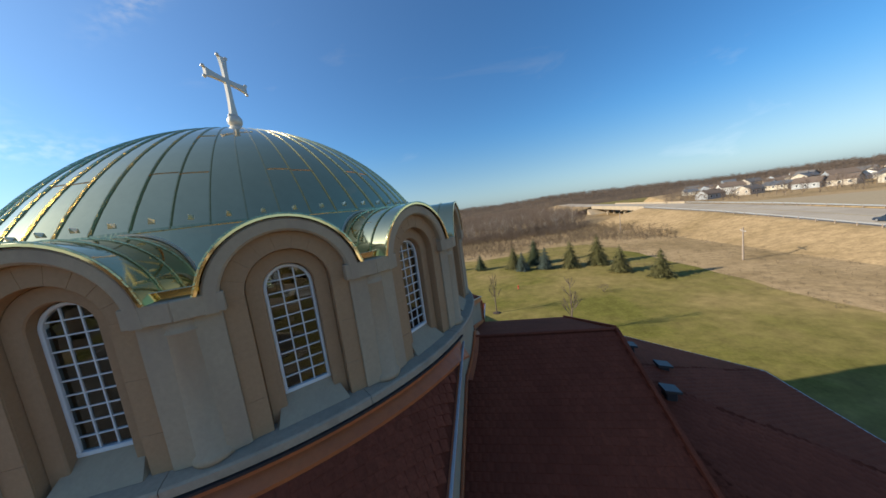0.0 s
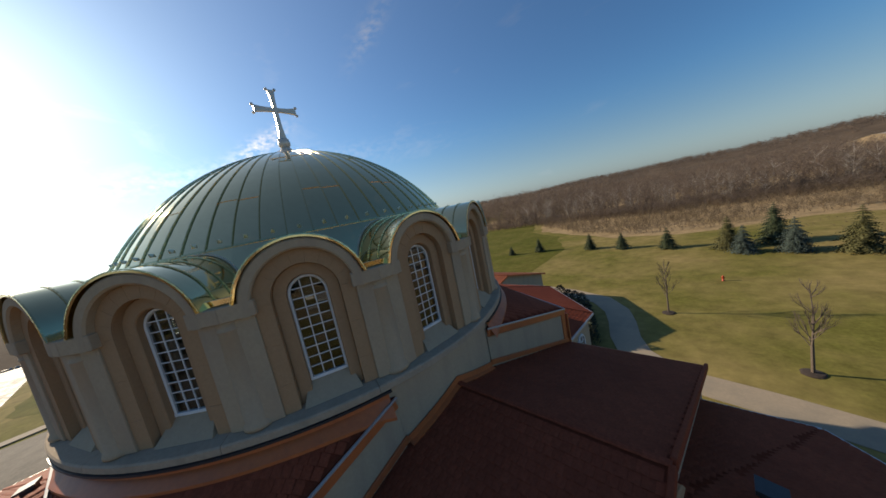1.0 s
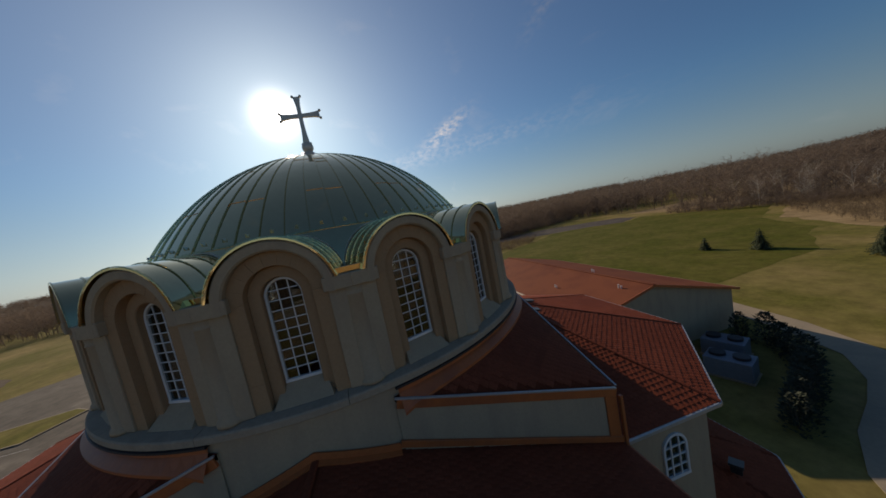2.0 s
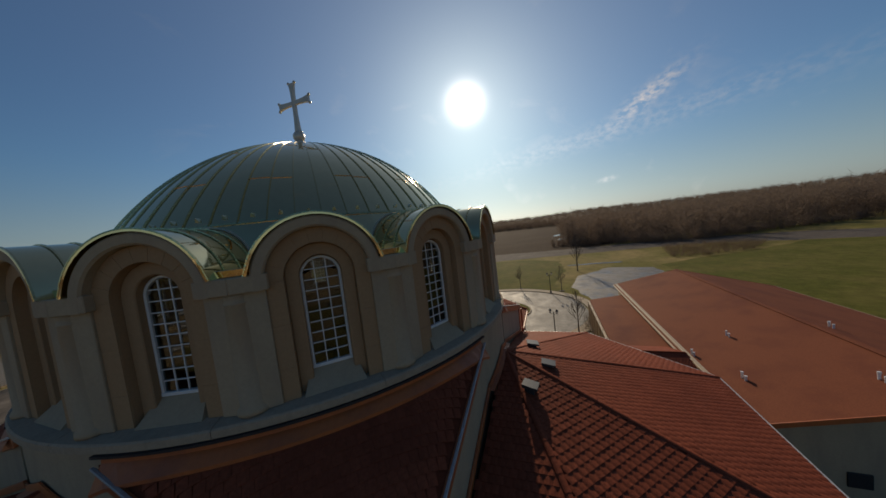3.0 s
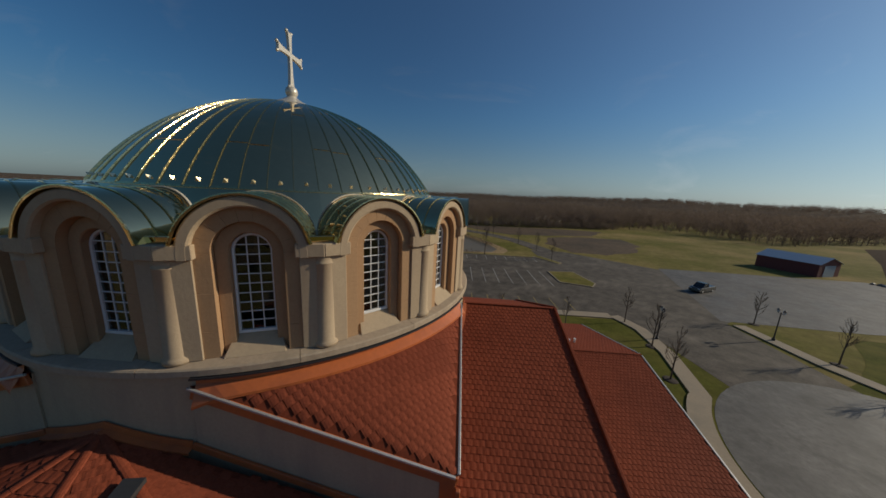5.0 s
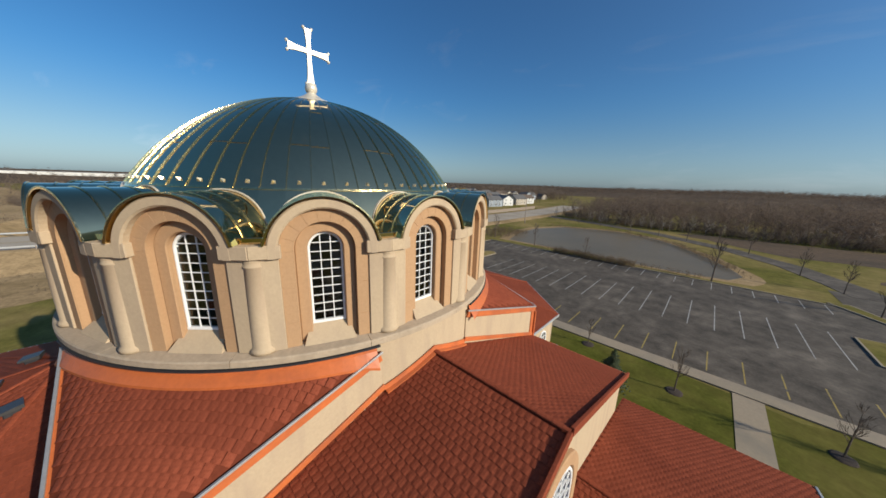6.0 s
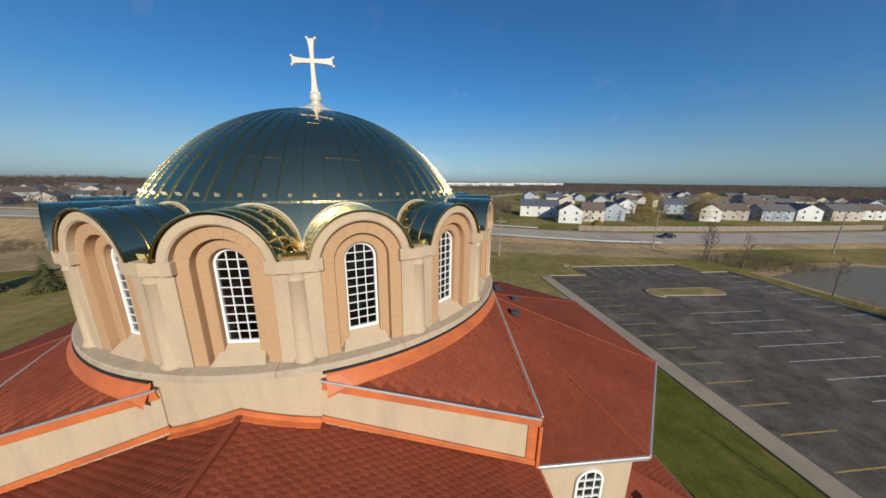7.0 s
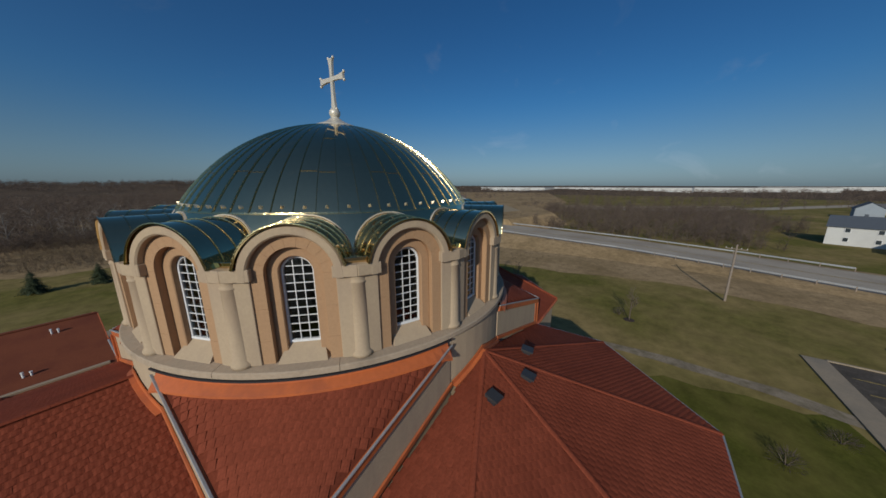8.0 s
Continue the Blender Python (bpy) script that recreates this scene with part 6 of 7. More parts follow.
woods("woods_southeast", "far leafless woods beyond the houses", scatter([(150, -260), (420, -560), (300, -620), (100, -330)], 1300, 9), 9, 9, 15, WOODS_DARK, 50, 0.008)
woods("pond_reeds", "dry reeds and shrubs on the pond's edge", [(x + rng.uniform(-0.8, 0.8), -68.3 + rng.uniform(-0.6, 0.6)) for x in np.linspace(-14, 20, 160)] + [(-20.5 + t * 13 + rng.uniform(-1, 1), -76 - t * 31 + rng.uniform(-1, 1)) for t in np.linspace(0, 1, 90)] + [(a + (c - a) * t + rng.uniform(-1.4, 1.4), b + (d - b) * t + rng.uniform(-1.4, 1.4)) for a, b, c, d in ((36, -113, 8, -119.5), (8, -119.5, -8, -105), (-8, -105, -19, -83)) for t in np.linspace(0, 1, 150)] + [(40 + rng.uniform(-4, 6), -76 + rng.uniform(-14, 8)) for i in range(160)], 10, 0.7, 1.6, SCRUB, 36, 0.009, squat=1.5)
woods("bank_reeds", "tall dry brown reeds along the lot's side of the pond", [(rng.uniform(-3, 15), -66.4 + rng.uniform(-1.0, 0.7)) for i in range(330)] + [(38 + rng.uniform(-6, 7), -79 + rng.uniform(-9, 8)) for i in range(260)], 45, 1.2, 2.3, SCRUB, 50, 0.008, squat=1.3)
woods("woods_plain", "scattered leafless brown trees on the far plain", scatter([(235, -30), (240, 70), (600, 220), (900, 0), (800, -450), (420, -280), (330, -120)], 1500, 44), 44, 4, 9, WOODS_DARK, 40, 0.011, squat=1.6)
woods("meadow_tufts", "tufts of dry grass on the meadow", scatter([(40, 50), (48, 10), (70, 0), (84, 40), (88, 90), (50, 96), (20, 84)], 900, 11), 11, 0.4, 0.9, SCRUB, 24, 0.012, squat=2.0)

HILLS = mat("far_hill_floor", (0.097, 0.073, 0.053), 0.95, var=0.25, scale=0.02, second=(0.138, 0.101, 0.069), second_scale=0.02, spec=0.02)


def hill_top(az):
    """Height of the far ridge by its bearing: low towards the east."""
    d = abs((math.degrees(az) + 20 + 180) % 360 - 180)
    k = min(1.0, max(0.0, (d - 40) / 50))
    return 4.0 + 13.0 * k + 2.2 * math.sin(az * 5.0 + 0.6) + 1.5 * math.sin(az * 11.0) + 1.0 * math.sin(az * 23.0 + 2.0)


HILL_RINGS = ((520, 0.0), (640, 0.55), (760, 0.95), (900, 1.0), (1500, 1.0), (4000, 0.4))


def hill_height(x, y):
    r, k = math.hypot(x, y), hill_top(math.atan2(y, x))
    for (r0, f0), (r1, f1) in zip(HILL_RINGS[:-1], HILL_RINGS[1:]):
        if r0 <= r <= r1:
            return k * (f0 + (f1 - f0) * (r - r0) / (r1 - r0)) + 0.02
    return 0.0


def hills():
    n = 240
    vs, fs = [], []
    for r, f in HILL_RINGS:
        for i in range(n):
            a = 2 * math.pi * i / n
            vs.append((r * math.cos(a), r * math.sin(a), hill_top(a) * f + (0.02 if f else -0.3)))
    for k in range(len(HILL_RINGS) - 1):
        for i in range(n):
            j = (i + 1) % n
            fs.append((k * n + i, (k + 1) * n + i, (k + 1) * n + j, k * n + j))
    tagged(obj("backdrop_hills", vs, fs, HILLS), "low brown wooded hills along the horizon", "hills", kind="structure")


hills()
ring_rnd = random.Random(77)
ring_places = []
while len(ring_places) < 10000:
    az, r = ring_rnd.uniform(-math.pi, math.pi), 600 + 380 * ring_rnd.random() ** 0.6
    east = abs((math.degrees(az) + 20 + 180) % 360 - 180) < 45
    if east and ring_rnd.random() < 0.6:
        continue
    ring_places.append((r * math.cos(az), r * math.sin(az)))
woods("woods_horizon", "hazy leafless woods on the far hills", ring_places, 21, 7, 15, WOODS_DARK, 60, 0.014, lambda x, y: hill_height(x, y) - 2.5, 2.0)


def willow(x, y, h, seed):
    t = thing("willow_tree", "yellow-twigged leafless willow behind the highway", "tree", "willows", at=(x, y, 0))
    rnd = random.Random(seed)
    V, F = [], []
    stick(V, F, Vector((0, 0, -0.1)), Vector((0, 0, h * 0.4)), h * 0.04, h * 0.03, 7)
    obj("trunk", V, F, BARK, t)
    V, F = [], []
    for i in range(2600):
        a = rnd.uniform(0, 6.283)
        u = rnd.random() ** 0.6
        z = h * rnd.uniform(0.18, 1.0)
        k = h * 0.62 * u * math.sqrt(max(0.02, 1 - ((z / h - 0.5) / 0.55) ** 2))
        c = Vector((math.cos(a) * k, math.sin(a) * k, z))
        d = Vector((math.cos(a) * 0.35, math.sin(a) * 0.35, -1)) * rnd.uniform(0.6, 1.5)
        w = Vector((-math.sin(a), math.cos(a), 0)) * 0.045
        k0 = len(V)
        V += [c - w, c + w, c + d]
        F.append((k0, k0 + 1, k0 + 2))
    obj("crown", V, F, WILLOW, t)


woods("birches_north", "scattered pale-barked leafless trees in the woods", scatter([(-70, 132), (0, 128), (25, 130), (50, 146), (60, 170), (-80, 170)], 90, 31), 31, 10, 16, BIRCH, 90, 0.002)
woods("trees_by_houses", "leafless garden trees between the houses", scatter([(97, -66), (104, -64), (140, -70), (150, -260), (100, -262), (99, -150)], 170, 41), 41, 4, 9, WOODS_PALE, 110, 0.0036, squat=1.2)
woods("brush_hillside", "dark brush at the foot of the hillside woods", scatter([(-146, 10), (-139, 36), (-130, 50), (-130, 66), (-146, 100), (-160, 136), (-168, 134), (-154, 98), (-140, 64), (-152, 30), (-156, 12)], 900, 42), 42, 2, 6, WOODS_DARK, 130, 0.0045, squat=1.4)
woods("brush_south", "low brown brush along the edge of the woods", scatter([(-100, -156), (-30, -142), (-8, -143), (14, -142), (47, -154), (47, -164), (14, -151), (-30, -152), (-100, -168)], 900, 43), 43, 2, 5.5, WOODS_PALE, 130, 0.0045, squat=1.4)
woods("birches_south", "pale-barked leafless trees along the edge of the woods", [(x + rng.uniform(-2, 2), -141 - 0.012 * (x - 10) ** 2 * 0.3 + rng.uniform(-3, 2)) for x in np.linspace(-70, 34, 38)], 37, 6, 11, BIRCH, 110, 0.0024, squat=0.8)
woods("trees_plateau", "leafless trees among the far houses", [(8.6 + d * math.cos(a), -9.3 + d * math.sin(a)) for a, d in [(radians(rng.uniform(33, 62)), rng.uniform(185, 460)) for i in range(900)]], 33, 5, 10, WOODS_DARK, 60, 0.006, lambda x, y: 4.2)
willow(104, -108, 13, 1)
willow(104, -134, 13.5, 2)
willow(150, -190, 11, 3)
willow(85, -72, 3.5, 4)

# ------------------------------------------------------------------ evergreens and machines behind the church
SHRUB = mat("dark_evergreen_shrub", (0.024, 0.032, 0.015), 0.85, var=0.3, scale=3.0, island=0.35)


def shrub(x, y, w, h, seed, material=None, label="dense dark evergreen shrub", group="evergreen shrubs", bare=False):
    s = thing("shrub", label, "shrub", group, at=(x, y, 0))
    rnd = random.Random(seed)
    V, F = [], []
    n = 520 if not bare else 240
    for i in range(n):
        a, u = rnd.uniform(0, 6.283), rnd.random() ** 0.4
        z = h * rnd.random()
        k = w * 0.5 * u * (1 - (z / h) ** 2.2) ** 0.5 * rnd.uniform(0.8, 1.12)
        c = Vector((math.cos(a) * k, math.sin(a) * k, z))
        d = Vector((math.cos(a), math.sin(a), rnd.uniform(-0.2, 1.0))) * rnd.uniform(0.10, 0.24) * (1.8 if bare else 1)
        q = Vector((-math.sin(a), math.cos(a), rnd.uniform(-0.6, 0.6))) * (0.015 if bare else 0.10)
        k0 = len(V)
        V += [c - q, c + q, c + d]
        F.append((k0, k0 + 1, k0 + 2))
    obj("foliage", V, F, material or SHRUB, s)
    V, F = [], []
    for i in range(5):
        a = i * 1.257
        stick(V, F, Vector((0, 0, -0.05)), Vector((math.cos(a) * w * 0.25, math.sin(a) * w * 0.25, h * 0.7)), 0.03, 0.012, 4)
    obj("stems", V, F, BARK, s)


for i, (x, y, w, h) in enumerate(((-5.6, 32.4, 1.6, 2.6), (-4.2, 33.2, 1.8, 2.8), (-2.9, 32.6, 1.7, 2.4), (-1.6, 31.6, 1.9, 2.6), (-0.5, 30.6, 1.9, 2.8), (0.3, 29.2, 1.9, 2.5), (0.9, 27.8, 1.8, 2.7), (1.4, 26.4, 1.9, 2.5), (1.9, 25.0, 1.8, 2.4), (2.5, 23.6, 1.7, 2.3))):
    shrub(x, y, w, h, i)
for i, (x, y, w, h) in enumerate(((-24.0, 1.8, 1.2, 1.3), (-21.4, 6.2, 1.4, 0.8), (-22.6, 8.4, 1.3, 0.8), (-23.6, 10.6, 1.3, 0.7))):
    shrub(x, y, w, h, 60 + i, label="low dark shrub in a planting bed")
for i, (x, y, w, h) in enumerate(((15.8, -21.3, 1.8, 0.9), (20.2, -25.0, 1.6, 0.8), (12.0, -25.0, 1.5, 0.8), (25.4, 39.6, 2.4, 1.2), (-30.4, 13.2, 1.6, 1.4), (-32.6, 13.4, 1.6, 1.5), (-34.6, 13.8, 1.6, 1.6), (-28.8, 14.0, 1.4, 1.2), (-23.2, -17.5, 1.8, 0.9), (34.5, -11.0, 1.6, 1.0))):
    shrub(x, y, w, h, 80 + i, TWIG, "leafless brown shrub on the grass", "leafless shrubs", True)

GREYBLUE = mat("grey_blue_machine_paint", (0.162, 0.194, 0.235), 0.5, var=0.1, scale=1.0)


def air_unit(x, y, rz):
    u = thing("air_conditioner", "grey-blue rooftop-size air conditioning unit on the ground", "air conditioner", "air conditioning units", at=(x, y, 0), rz=rz)
    bm = bmesh.new()
    box(bm, -1.4, 1.4, -0.9, 0.9, 0.1, 1.5, 0.04)
    part("casing", bm, GREYBLUE, u)
    for dx in (-0.7, 0.7):
        bm = bmesh.new()
        tube(bm, (dx, 0, 1.5), (dx, 0, 1.72), 0.5, 0.5, 20)
        part("fan_guard", bm, DARK, u)
    bm = bmesh.new()
    box(bm, -1.5, 1.5, -1.0, 1.0, 0.0, 0.1)
    part("pad", bm, CONCRETE, u)


air_unit(-4.6, 29.0, 20)
air_unit(-2.6, 26.4, 20)

# ------------------------------------------------------------------ street furniture
LAMPGLASS = mat("lamp_glass", (0.6, 0.6, 0.58), 0.2, var=0.02)


def street_lamp(x, y, rz):
    """A black post with two lanterns on a short arm."""
    l = thing("street_lamp", "black metal lamp post with two lanterns", "street lamp", "lamp posts round the turning circle", at=(x, y, 0), rz=rz)
    bm = bmesh.new()
    vs, fs = revolve([(0.0, 0.0), (0.18, 0.0), (0.18, 0.35), (0.10, 0.45), (0.075, 0.6), (0.055, 3.9), (0.08, 3.95), (0.0, 4.0)], 12)
    obj("post", vs, fs, DARK, l)
    bar("arm", (-0.45, 0, 3.75), (0.45, 0, 3.75), 0.05, 0.05, DARK, l)
    for dx in (-0.45, 0.45):
        vs, fs = revolve([(0.0, 3.78), (0.09, 3.8), (0.16, 4.15), (0.0, 4.15)], 8)
        lant = obj("lantern", [(vx + dx, vy, vz) for vx, vy, vz in vs], fs, LAMPGLASS, l)
        vs, fs = revolve([(0.2, 4.15), (0.12, 4.27), (0.03, 4.36), (0.0, 4.45)], 8)
        obj("cap", [(vx + dx, vy, vz) for vx, vy, vz in vs], fs, DARK, lant)


for x, y, rz in ((-48.6, -23.4, 80), (-52.6, 8.8, 120), (-27.4, 9.2, 60), (-32.8, -21.5, 70)):
    street_lamp(x, y, rz)


def bench(x, y, rz):
    b = thing("bench", "white slatted garden bench on the lawn", "bench", at=(x, y, 0), rz=rz)
    for i in range(4):
        bm = bmesh.new()
        box(bm, -0.8, 0.8, -0.25 + i * 0.13, -0.15 + i * 0.13, 0.43, 0.46, 0.006)
        part("seat_slat", bm, WHITE, b)
    for i in range(3):
        bm = bmesh.new()
        box(bm, -0.8, 0.8, 0.26 + i * 0.02, 0.285 + i * 0.02, 0.55 + i * 0.14, 0.65 + i * 0.14, 0.006)
        part("back_slat", bm, WHITE, b)
    for x2 in (-0.68, 0.68):
        bm = bmesh.new()
        box(bm, x2 - 0.03, x2 + 0.03, -0.25, -0.19, 0.0, 0.43, 0.005)
        part("leg", bm, DARK, b)
        bm = bmesh.new()
        box(bm, x2 - 0.03, x2 + 0.03, 0.24, 0.32, 0.0, 0.95, 0.005)
        part("leg", bm, DARK, b)


bench(-25.0, 7.4, 100)


def utility_pole(x, y, h, rz):
    p = thing("utility_pole", "weathered timber utility pole with a crossarm", "utility pole", "utility poles along the highway", at=(x, y, 0), rz=rz)
    bm = bmesh.new()
    tube(bm, (0, 0, -0.2), (0, 0, h), 0.17, 0.11, 10)
    part("pole", bm, WOODPOLE, p)
    bm = bmesh.new()
    box(bm, -1.2, 1.2, -0.06, 0.06, h - 0.75, h - 0.63, 0.01)
    part("crossarm", bm, WOODPOLE, p)
    for dx in (-1.1, -0.5, 0.5, 1.1):
        bm = bmesh.new()
        tube(bm, (dx, 0, h - 0.63), (dx, 0, h - 0.45), 0.045, 0.03, 8)
        part("insulator", bm, LAMPGLASS, p)


for x, y, ph in ((49.2, -23.8, 8.8), (54.2, 51.9, 6.2), (54.2, -67.4, 10.5), (46, -110, 10.5), (55.6, 107, 8.0), (108, 66, 13.0)):
    utility_pole(x, y, ph, 70)


def hydrant():
    h = thing("fire_hydrant", "red fire hydrant in a bare patch of lawn", "hydrant", at=(12.2, 45.4, 0))
    vs, fs = revolve([(0.0, 0.0), (0.16, 0.0), (0.16, 0.08), (0.11, 0.12), (0.11, 0.55), (0.14, 0.58), (0.1, 0.7), (0.0, 0.76)], 12)
    RED = mat("red_hydrant_paint", (0.405, 0.049, 0.016), 0.5)
    obj("barrel", vs, fs, RED, h, True)
    bm = bmesh.new()
    tube(bm, (-0.2, 0, 0.42), (0.2, 0, 0.42), 0.06, 0.06, 10)
    part("outlet", bm, RED, h)


hydrant()

# ------------------------------------------------------------------ cars
TYRE = mat("tyre_rubber", (0.016, 0.016, 0.016), 0.8)
CARGLASS = mat("dark_car_glass", (0.02, 0.025, 0.03), 0.08, spec=0.8)
RIMMAT = mat("alloy_rim", (0.5, 0.5, 0.52), 0.3, metal=0.8)
LIGHTMAT = mat("headlight_glass", (0.7, 0.7, 0.7), 0.1)
TAILMAT = mat("tail_light_red", (0.324, 0.016, 0.016), 0.2)


def car(x, y, z, rz, paint, label, kind="sedan"):
    c = thing(kind, label, "car" if kind != "pickup_truck" else "truck", at=(x, y, z), rz=rz)
    L, W = (4.7, 1.8) if kind == "sedan" else (5.4, 1.95)
    H = 1.45 if kind == "sedan" else 1.8
    bh = 0.92 if kind == "sedan" else 1.12
    side = [(-L / 2, 0.35), (-L / 2 + 0.05, bh - 0.12), (-L / 2 + 0.3, bh), (L / 2 - 0.5, bh - 0.08), (L / 2 - 0.08, bh - 0.22), (L / 2, 0.4), (L / 2 - 0.15, 0.25), (-L / 2 + 0.15, 0.25)]
    n = len(side)
    vs, fs = [], []
    for yy, k in ((-W / 2, 0.94), (-W / 2 + 0.08, 1.0), (W / 2 - 0.08, 1.0), (W / 2, 0.94)):
        vs += [(px * (1 if k == 1.0 else 0.985), yy, 0.25 + (pz - 0.25) * k) for px, pz in side]
    for r in range(3):
        for i in range(n):
            fs.append((r * n + i, r * n + (i + 1) % n, (r + 1) * n + (i + 1) % n, (r + 1) * n + i))
    fs += [tuple(range(n - 1, -1, -1)), tuple(range(3 * n, 4 * n))]
    obj("body", vs, fs, paint, c)
    if kind == "sedan":
        cab = [(-1.75, bh - 0.03), (-1.05, H - 0.04), (0.25, H), (1.15, bh - 0.06)]
    else:
        cab = [(-0.35, bh - 0.03), (-0.25, H - 0.03), (0.75, H), (1.45, bh - 0.05)]
    vs = []
    for yy, inset in ((-1, 0), (1, 0)):
        for i, (px, pz) in enumerate(cab):
            w = W / 2 - (0.08 if i in (0, 3) else 0.24)
            vs.append((px, yy * w, pz))
    obj("cabin", vs, [(0, 1, 2, 3), (7, 6, 5, 4), (0, 4, 5, 1), (2, 6, 7, 3)], CARGLASS, c)
    m = 0.02
    t = [cab[1], cab[2]]
    w = W / 2 - 0.23
    vs = [(t[0][0] - 0.05, -w, t[0][1] + m), (t[1][0] + 0.05, -w, t[1][1] + m), (t[1][0] + 0.05, w, t[1][1] + m), (t[0][0] - 0.05, w, t[0][1] + m)]
    vs += [(a, b, q - 0.05) for a, b, q in vs]
    obj("roof", vs, [(0, 1, 2, 3), (7, 6, 5, 4), (0, 4, 5, 1), (1, 5, 6, 2), (2, 6, 7, 3), (3, 7, 4, 0)], paint, c)
    for px in (-L * 0.29, L * 0.31):
        for sg in (-1, 1):
            bm = bmesh.new()
            tube(bm, (px, sg * (W / 2 - 0.2), 0.33), (px, sg * (W / 2 + 0.01), 0.33), 0.33, 0.33, 18)
            wheel = part("wheel", bm, TYRE, c)
            bm = bmesh.new()
            tube(bm, (px, sg * (W / 2 - 0.05), 0.33), (px, sg * (W / 2 + 0.02), 0.33), 0.2, 0.2, 14)
            part("rim", bm, RIMMAT, wheel)
    for sg in (-1, 1):
        bm = bmesh.new()
        box(bm, L / 2 - 0.12, L / 2 + 0.01, sg * W * 0.36 - 0.2, sg * W * 0.36 + 0.2, bh - 0.36, bh - 0.22, 0.02)
        part("headlight", bm, LIGHTMAT, c)
        bm = bmesh.new()
        box(bm, -L / 2 - 0.01, -L / 2 + 0.1, sg * W * 0.38 - 0.16, sg * W * 0.38 + 0.16, bh - 0.32, bh - 0.18, 0.02)
        part("tail_light", bm, TAILMAT, c)


NAVY = mat("dark_blue_car_paint", (0.024, 0.041, 0.073), 0.25, metal=0.3, var=0.03)
BLACKCAR = mat("black_car_paint", (0.016, 0.018, 0.020), 0.25, var=0.03)
car(83.5, 58.5, 3.2, 82, NAVY, "dark blue car on the highway")
car(65.8, -82.5, 0.53, 91, BLACKCAR, "dark car on the highway")
car(-56.3, -43.9, 0.03, 25, BLACKCAR, "dark pickup truck parked on the pale lot", "pickup_truck")

# ------------------------------------------------------------------ red shed and rocks
SHEDWALL = mat("red_metal_siding", (0.162, 0.036, 0.028), 0.7, var=0.12, scale=1.0)
SHEDROOF = mat("pale_blue_metal_roof", (0.340, 0.405, 0.470), 0.45, metal=0.3, var=0.06, scale=0.5)


def shed():
    s = thing("farm_shed", "red metal farm shed with a pale blue metal roof", "shed", at=(-102.2, -69.9, 0), rz=107)
    w, d, e, r = 6.2, 4.3, 3.4, 4.9
    vs = [(-w, -d, 0), (w, -d, 0), (w, d, 0), (-w, d, 0), (-w, -d, e), (w, -d, e), (w, d, e), (-w, d, e), (-w, 0, r), (w, 0, r)]
    obj("wall", vs, [(0, 1, 5, 4), (1, 2, 6, 9, 5), (2, 3, 7, 6), (3, 0, 4, 8, 7)], SHEDWALL, s)
    for sg in (-1, 1):
        P = [Vector((-w - 0.3, sg * (d + 0.4), e - 0.1)), Vector((w + 0.3, sg * (d + 0.4), e - 0.1)), Vector((w + 0.3, 0, r + 0.06)), Vector((-w - 0.3, 0, r + 0.06))]
        vs = P + [p + Vector((0, 0, 0.08)) for p in P]
        obj("roof", vs, [(3, 2, 1, 0), (4, 5, 6, 7), (0, 1, 5, 4), (1, 2, 6, 5), (2, 3, 7, 6), (3, 0, 4, 7)], SHEDROOF, s)
    bm = bmesh.new()
    box(bm, w, w + 0.06, -2.2, 2.2, 0, 3.0, 0.01)
    part("door", bm, SHEDROOF, s, "pale blue sliding door")


shed()
ROCK = mat("pale_boulders", (0.243, 0.219, 0.194), 0.55, var=0.2, scale=1.0, rand=0.25)
for i in range(34):
    t = i / 33
    bm = bmesh.new()
    bmesh.ops.create_icosphere(bm, subdivisions=1, radius=rng.uniform(0.35, 0.65))
    for v in bm.verts:
        v.co *= rng.uniform(0.75, 1.2)
        v.co.z *= 0.65
    b = part("boulder", bm, ROCK, None)
    b.matrix_basis = pose(-108 - 4.0 * t + rng.uniform(-0.3, 0.3), -58.5 + 29 * t, 0.15, 0, 0, rng.uniform(0, 360))
    tagged(b, "pale boulder at the edge of the gravel lot", "boulder", "row of boulders")

ring_rng = random.Random(9)
planter = thing("stone_ring", "ring of pale stones round a leafless tree", "stone ring", at=(-28.8, 12.0, 0))
for i in range(20):
    a_ = 2 * math.pi * i / 20
    bm = bmesh.new()
    bmesh.ops.create_icosphere(bm, subdivisions=1, radius=ring_rng.uniform(0.2, 0.27))
    for v in bm.verts:
        v.co *= ring_rng.uniform(0.8, 1.15)
        v.co.z *= 0.7
    st = part("stone", bm, ROCK, planter)
    st.matrix_basis = pose(1.15 * math.cos(a_), 1.15 * math.sin(a_), 0.1, 0, 0, ring_rng.uniform(0, 360))

# ------------------------------------------------------------------ houses to the east
SIDINGS = [mat("siding_" + n, c, 0.75, var=0.05, scale=0.5, second=tuple(v * 0.9 for v in c), second_scale=0.2) for n, c in (("white", (0.583, 0.575, 0.551)), ("cream", (0.486, 0.437, 0.348)), ("grey", (0.292, 0.300, 0.308)), ("blue", (0.290, 0.325, 0.365)), ("beige", (0.389, 0.340, 0.275)))]
SHINGLES = [mat("shingle_" + n, c, 0.9, var=0.15, scale=1.0) for n, c in (("grey", (0.105, 0.101, 0.101)), ("brown", (0.121, 0.089, 0.069)), ("slate", (0.081, 0.093, 0.113)))]
HOUSEGLASS = mat("house_window_glass", (0.04, 0.05, 0.06), 0.1, spec=0.8)


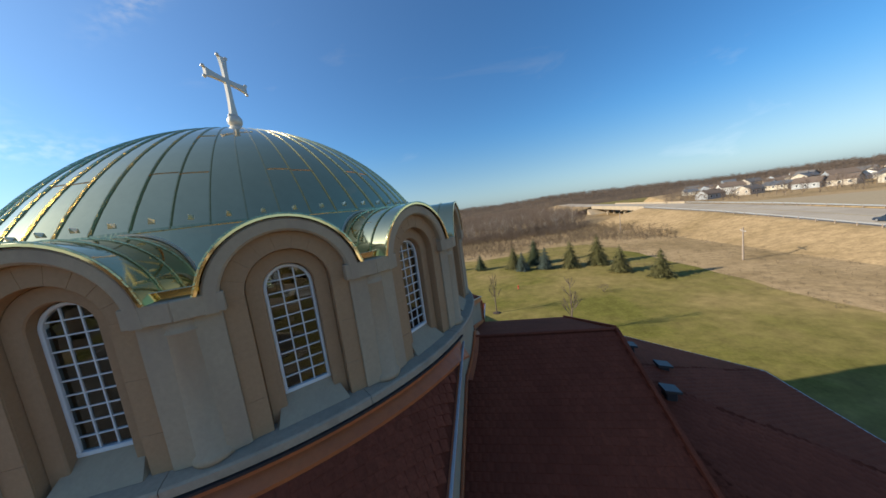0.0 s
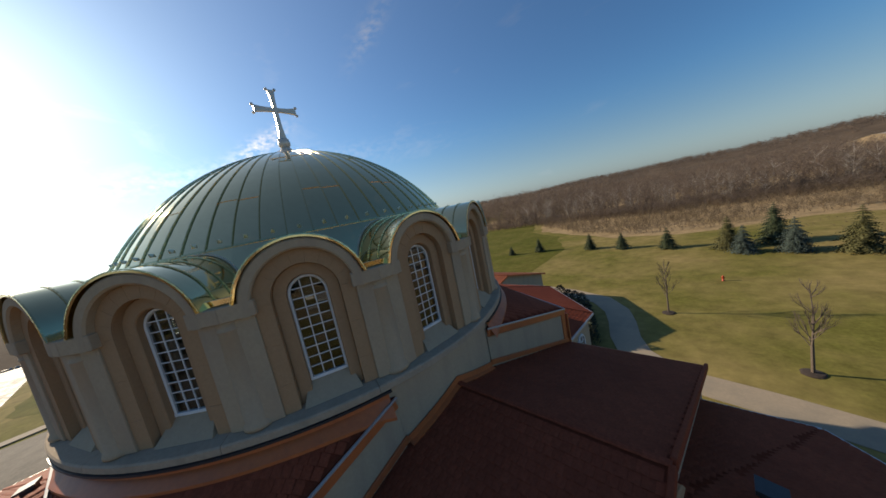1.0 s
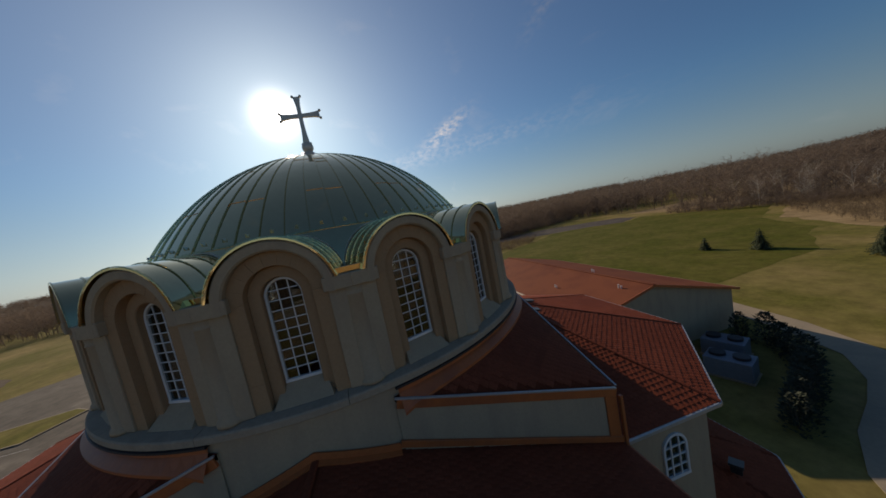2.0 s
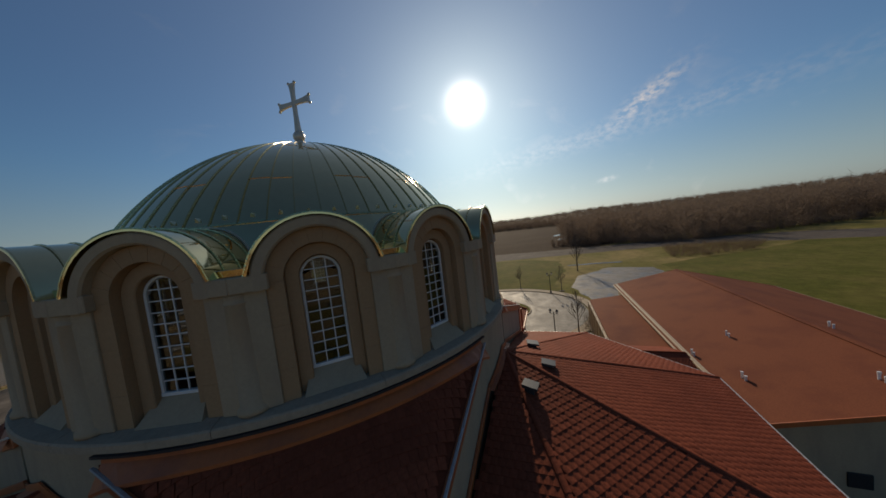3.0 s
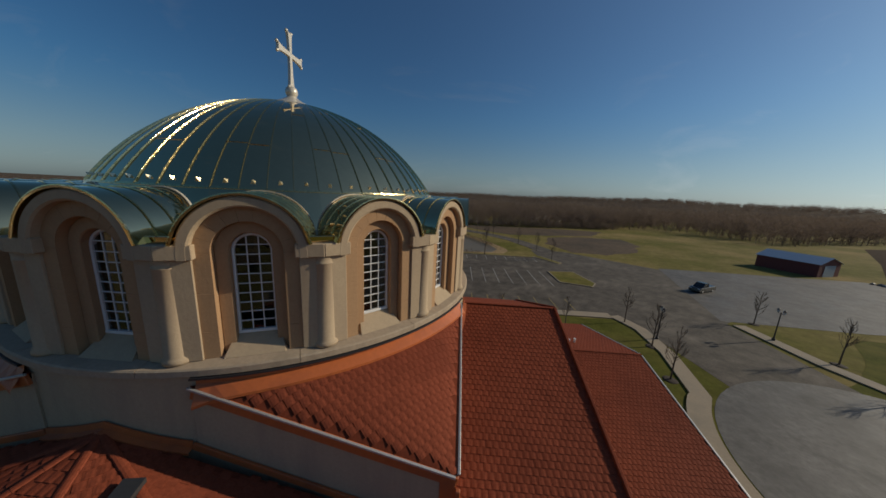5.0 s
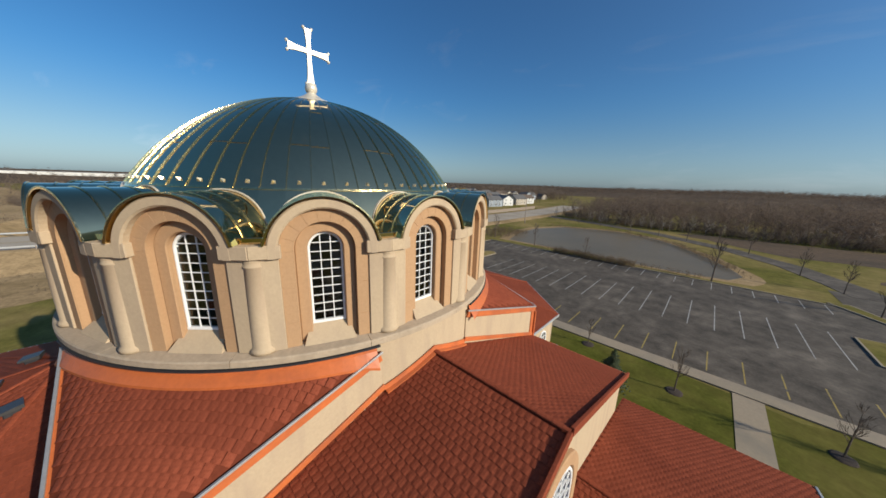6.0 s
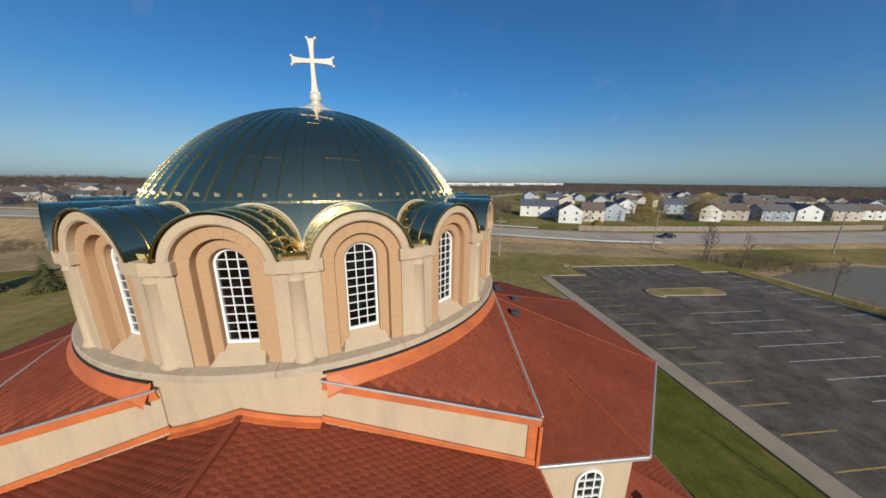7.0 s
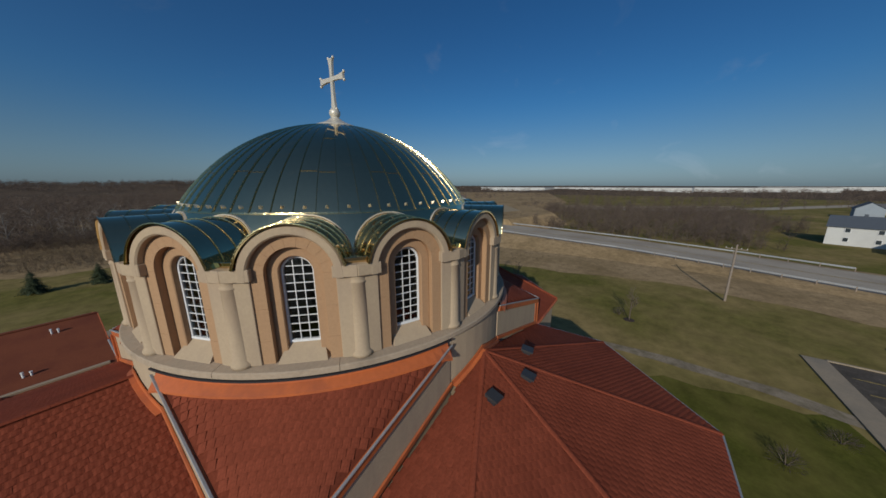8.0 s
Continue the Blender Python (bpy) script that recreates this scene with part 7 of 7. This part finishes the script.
def house(x, y, rz, w, d, e, r, wall, roof, near, label, base=0.0):
    h = thing("house", label, "house", "houses beyond the highway", at=(x, y, base), rz=rz)
    vs = [(-w, -d, 0), (w, -d, 0), (w, d, 0), (-w, d, 0), (-w, -d, e), (w, -d, e), (w, d, e), (-w, d, e), (-w, 0, r), (w, 0, r)]
    obj("wall", vs, [(0, 1, 5, 4), (1, 2, 6, 9, 5), (2, 3, 7, 6), (3, 0, 4, 8, 7)], wall, h)
    for sg in (-1, 1):
        P = [Vector((-w - 0.35, sg * (d + 0.45), e - 0.2)), Vector((w + 0.35, sg * (d + 0.45), e - 0.2)), Vector((w + 0.35, 0, r + 0.05)), Vector((-w - 0.35, 0, r + 0.05))]
        vs = P + [p + Vector((0, 0, 0.16)) for p in P]
        obj("roof", vs, [(3, 2, 1, 0), (4, 5, 6, 7), (0, 1, 5, 4), (1, 2, 6, 5), (2, 3, 7, 6), (3, 0, 4, 7)], roof, h)
    if near:
        # windows facing the highway side and on both gables
        def win(cx, cy, cz, ww, hh, ax):
            bm = bmesh.new()
            if ax == "x":
                box(bm, cx - 0.06, cx + 0.06, cy - ww / 2, cy + ww / 2, cz - hh / 2, cz + hh / 2)
            else:
                box(bm, cx - ww / 2, cx + ww / 2, cy - 0.06, cy + 0.06, cz - hh / 2, cz + hh / 2)
            f = part("window", bm, WHITE, h)
            bm = bmesh.new()
            if ax == "x":
                box(bm, cx - 0.08, cx + 0.08, cy - ww / 2 + 0.1, cy + ww / 2 - 0.1, cz - hh / 2 + 0.1, cz + hh / 2 - 0.1)
            else:
                box(bm, cx - ww / 2 + 0.1, cx + ww / 2 - 0.1, cy - 0.08, cy + 0.08, cz - hh / 2 + 0.1, cz + hh / 2 - 0.1)
            part("pane", bm, HOUSEGLASS, f)
        for zz in (1.7, 4.4):
            if zz > e - 0.6:
                continue
            for px in (-w * 0.62, 0.0, w * 0.6):
                for sg in (-1, 1):
                    win(px, sg * (d + 0.02), zz, 1.1, 1.3, "y")
            for py in (-d * 0.5, d * 0.5):
                for sg in (-1, 1):
                    win(sg * (w + 0.02), py, zz, 1.0, 1.3, "x")
        bm = bmesh.new()
        box(bm, w * 0.3, w * 0.3 + 0.7, -0.4, 0.4, r - 1.0, r + 0.8, 0.02)
        part("chimney", bm, roof, h)


hr = random.Random(12)
front = [(128, -68, 70, 9, 6, 5.4, 8.0, 0, 2), (106, -72, 160, 6.2, 4.6, 5.4, 8.2, 0, 1), (108, -84, 70, 4.5, 4, 5.2, 8.2, 1, 1), (112, -96, 165, 5.5, 4.5, 5.2, 8.0, 3, 2), (110, -142, 160, 6, 4.6, 5, 7.8, 0, 1),
         (112, -158, 70, 6, 4.6, 5, 7.6, 4, 1), (108, -176, 75, 6.5, 4.6, 5, 7.6, 3, 0), (110, -195, 160, 6.5, 4.8, 5, 7.8, 0, 2), (108, -214, 75, 6, 4.8, 5, 7.8, 4, 0), (112, -236, 70, 6, 4.6, 5, 7.6, 0, 1)]
for x, y, rz, w, d, e, r, a, b in front:
    house(x, y, rz, w, d, e, r, SIDINGS[a], SHINGLES[b], True, ("white", "cream", "grey", "blue-grey", "beige")[a] + "-sided two-storey house with a dark shingle roof")
for i in range(95):
    row = i // 19
    x = 140 + row * 34 + hr.uniform(-8, 8)
    y = -330 + (i % 19) * 22 + hr.uniform(-7, 7)
    a, b = hr.choice((0, 0, 1, 2, 3, 4)), hr.randrange(3)
    e = hr.choice((3.2, 5.2, 5.4))
    if x < 340 and y > -105:
        continue
    house(x, y, hr.choice((70, 75, 160, 165)) + hr.uniform(-6, 6), hr.uniform(5, 7), hr.uniform(4, 5), e, e + hr.uniform(2.4, 3.1), SIDINGS[a], SHINGLES[b], row < 1, ("white", "cream", "grey", "blue-grey", "beige")[a] + "-sided suburban house with a dark shingle roof")
for i in range(46):
    az, d = radians(34 + (i * 7.3) % 25 + hr.uniform(-1, 1)), 232 + (i // 8) * 40 + hr.uniform(-14, 14)
    x, y = 8.6 + d * math.cos(az), -9.3 + d * math.sin(az)
    a, b = hr.choice((0, 0, 1, 2, 3, 4)), hr.randrange(3)
    e = hr.choice((2.8, 3.0, 4.8))
    house(x, y, hr.choice((20, 65, 110, 155)) + hr.uniform(-9, 9), hr.uniform(4.5, 6.5), hr.uniform(3.5, 4.6), e, e + hr.uniform(1.8, 2.6), SIDINGS[a], SHINGLES[b], i < 24, ("white", "cream", "grey", "blue-grey", "beige")[a] + "-sided suburban house with a dark shingle roof", 4.25)
for x, y, w in ((760, 60, 150), (820, -180, 110), (700, 260, 90), (1100, -420, 160)):
    wh = thing("warehouse", "long white flat-roofed warehouse on the horizon", "warehouse", "warehouses on the horizon", at=(x, y, 0), rz=80)
    bm = bmesh.new()
    box(bm, -w, w, -25, 25, 0, 11, 0.2)
    part("wall", bm, SIDINGS[0], wh)
    bm = bmesh.new()
    box(bm, -w - 0.3, w + 0.3, -25.3, 25.3, 11, 11.6, 0.05)
    part("parapet", bm, SHINGLES[0], wh)
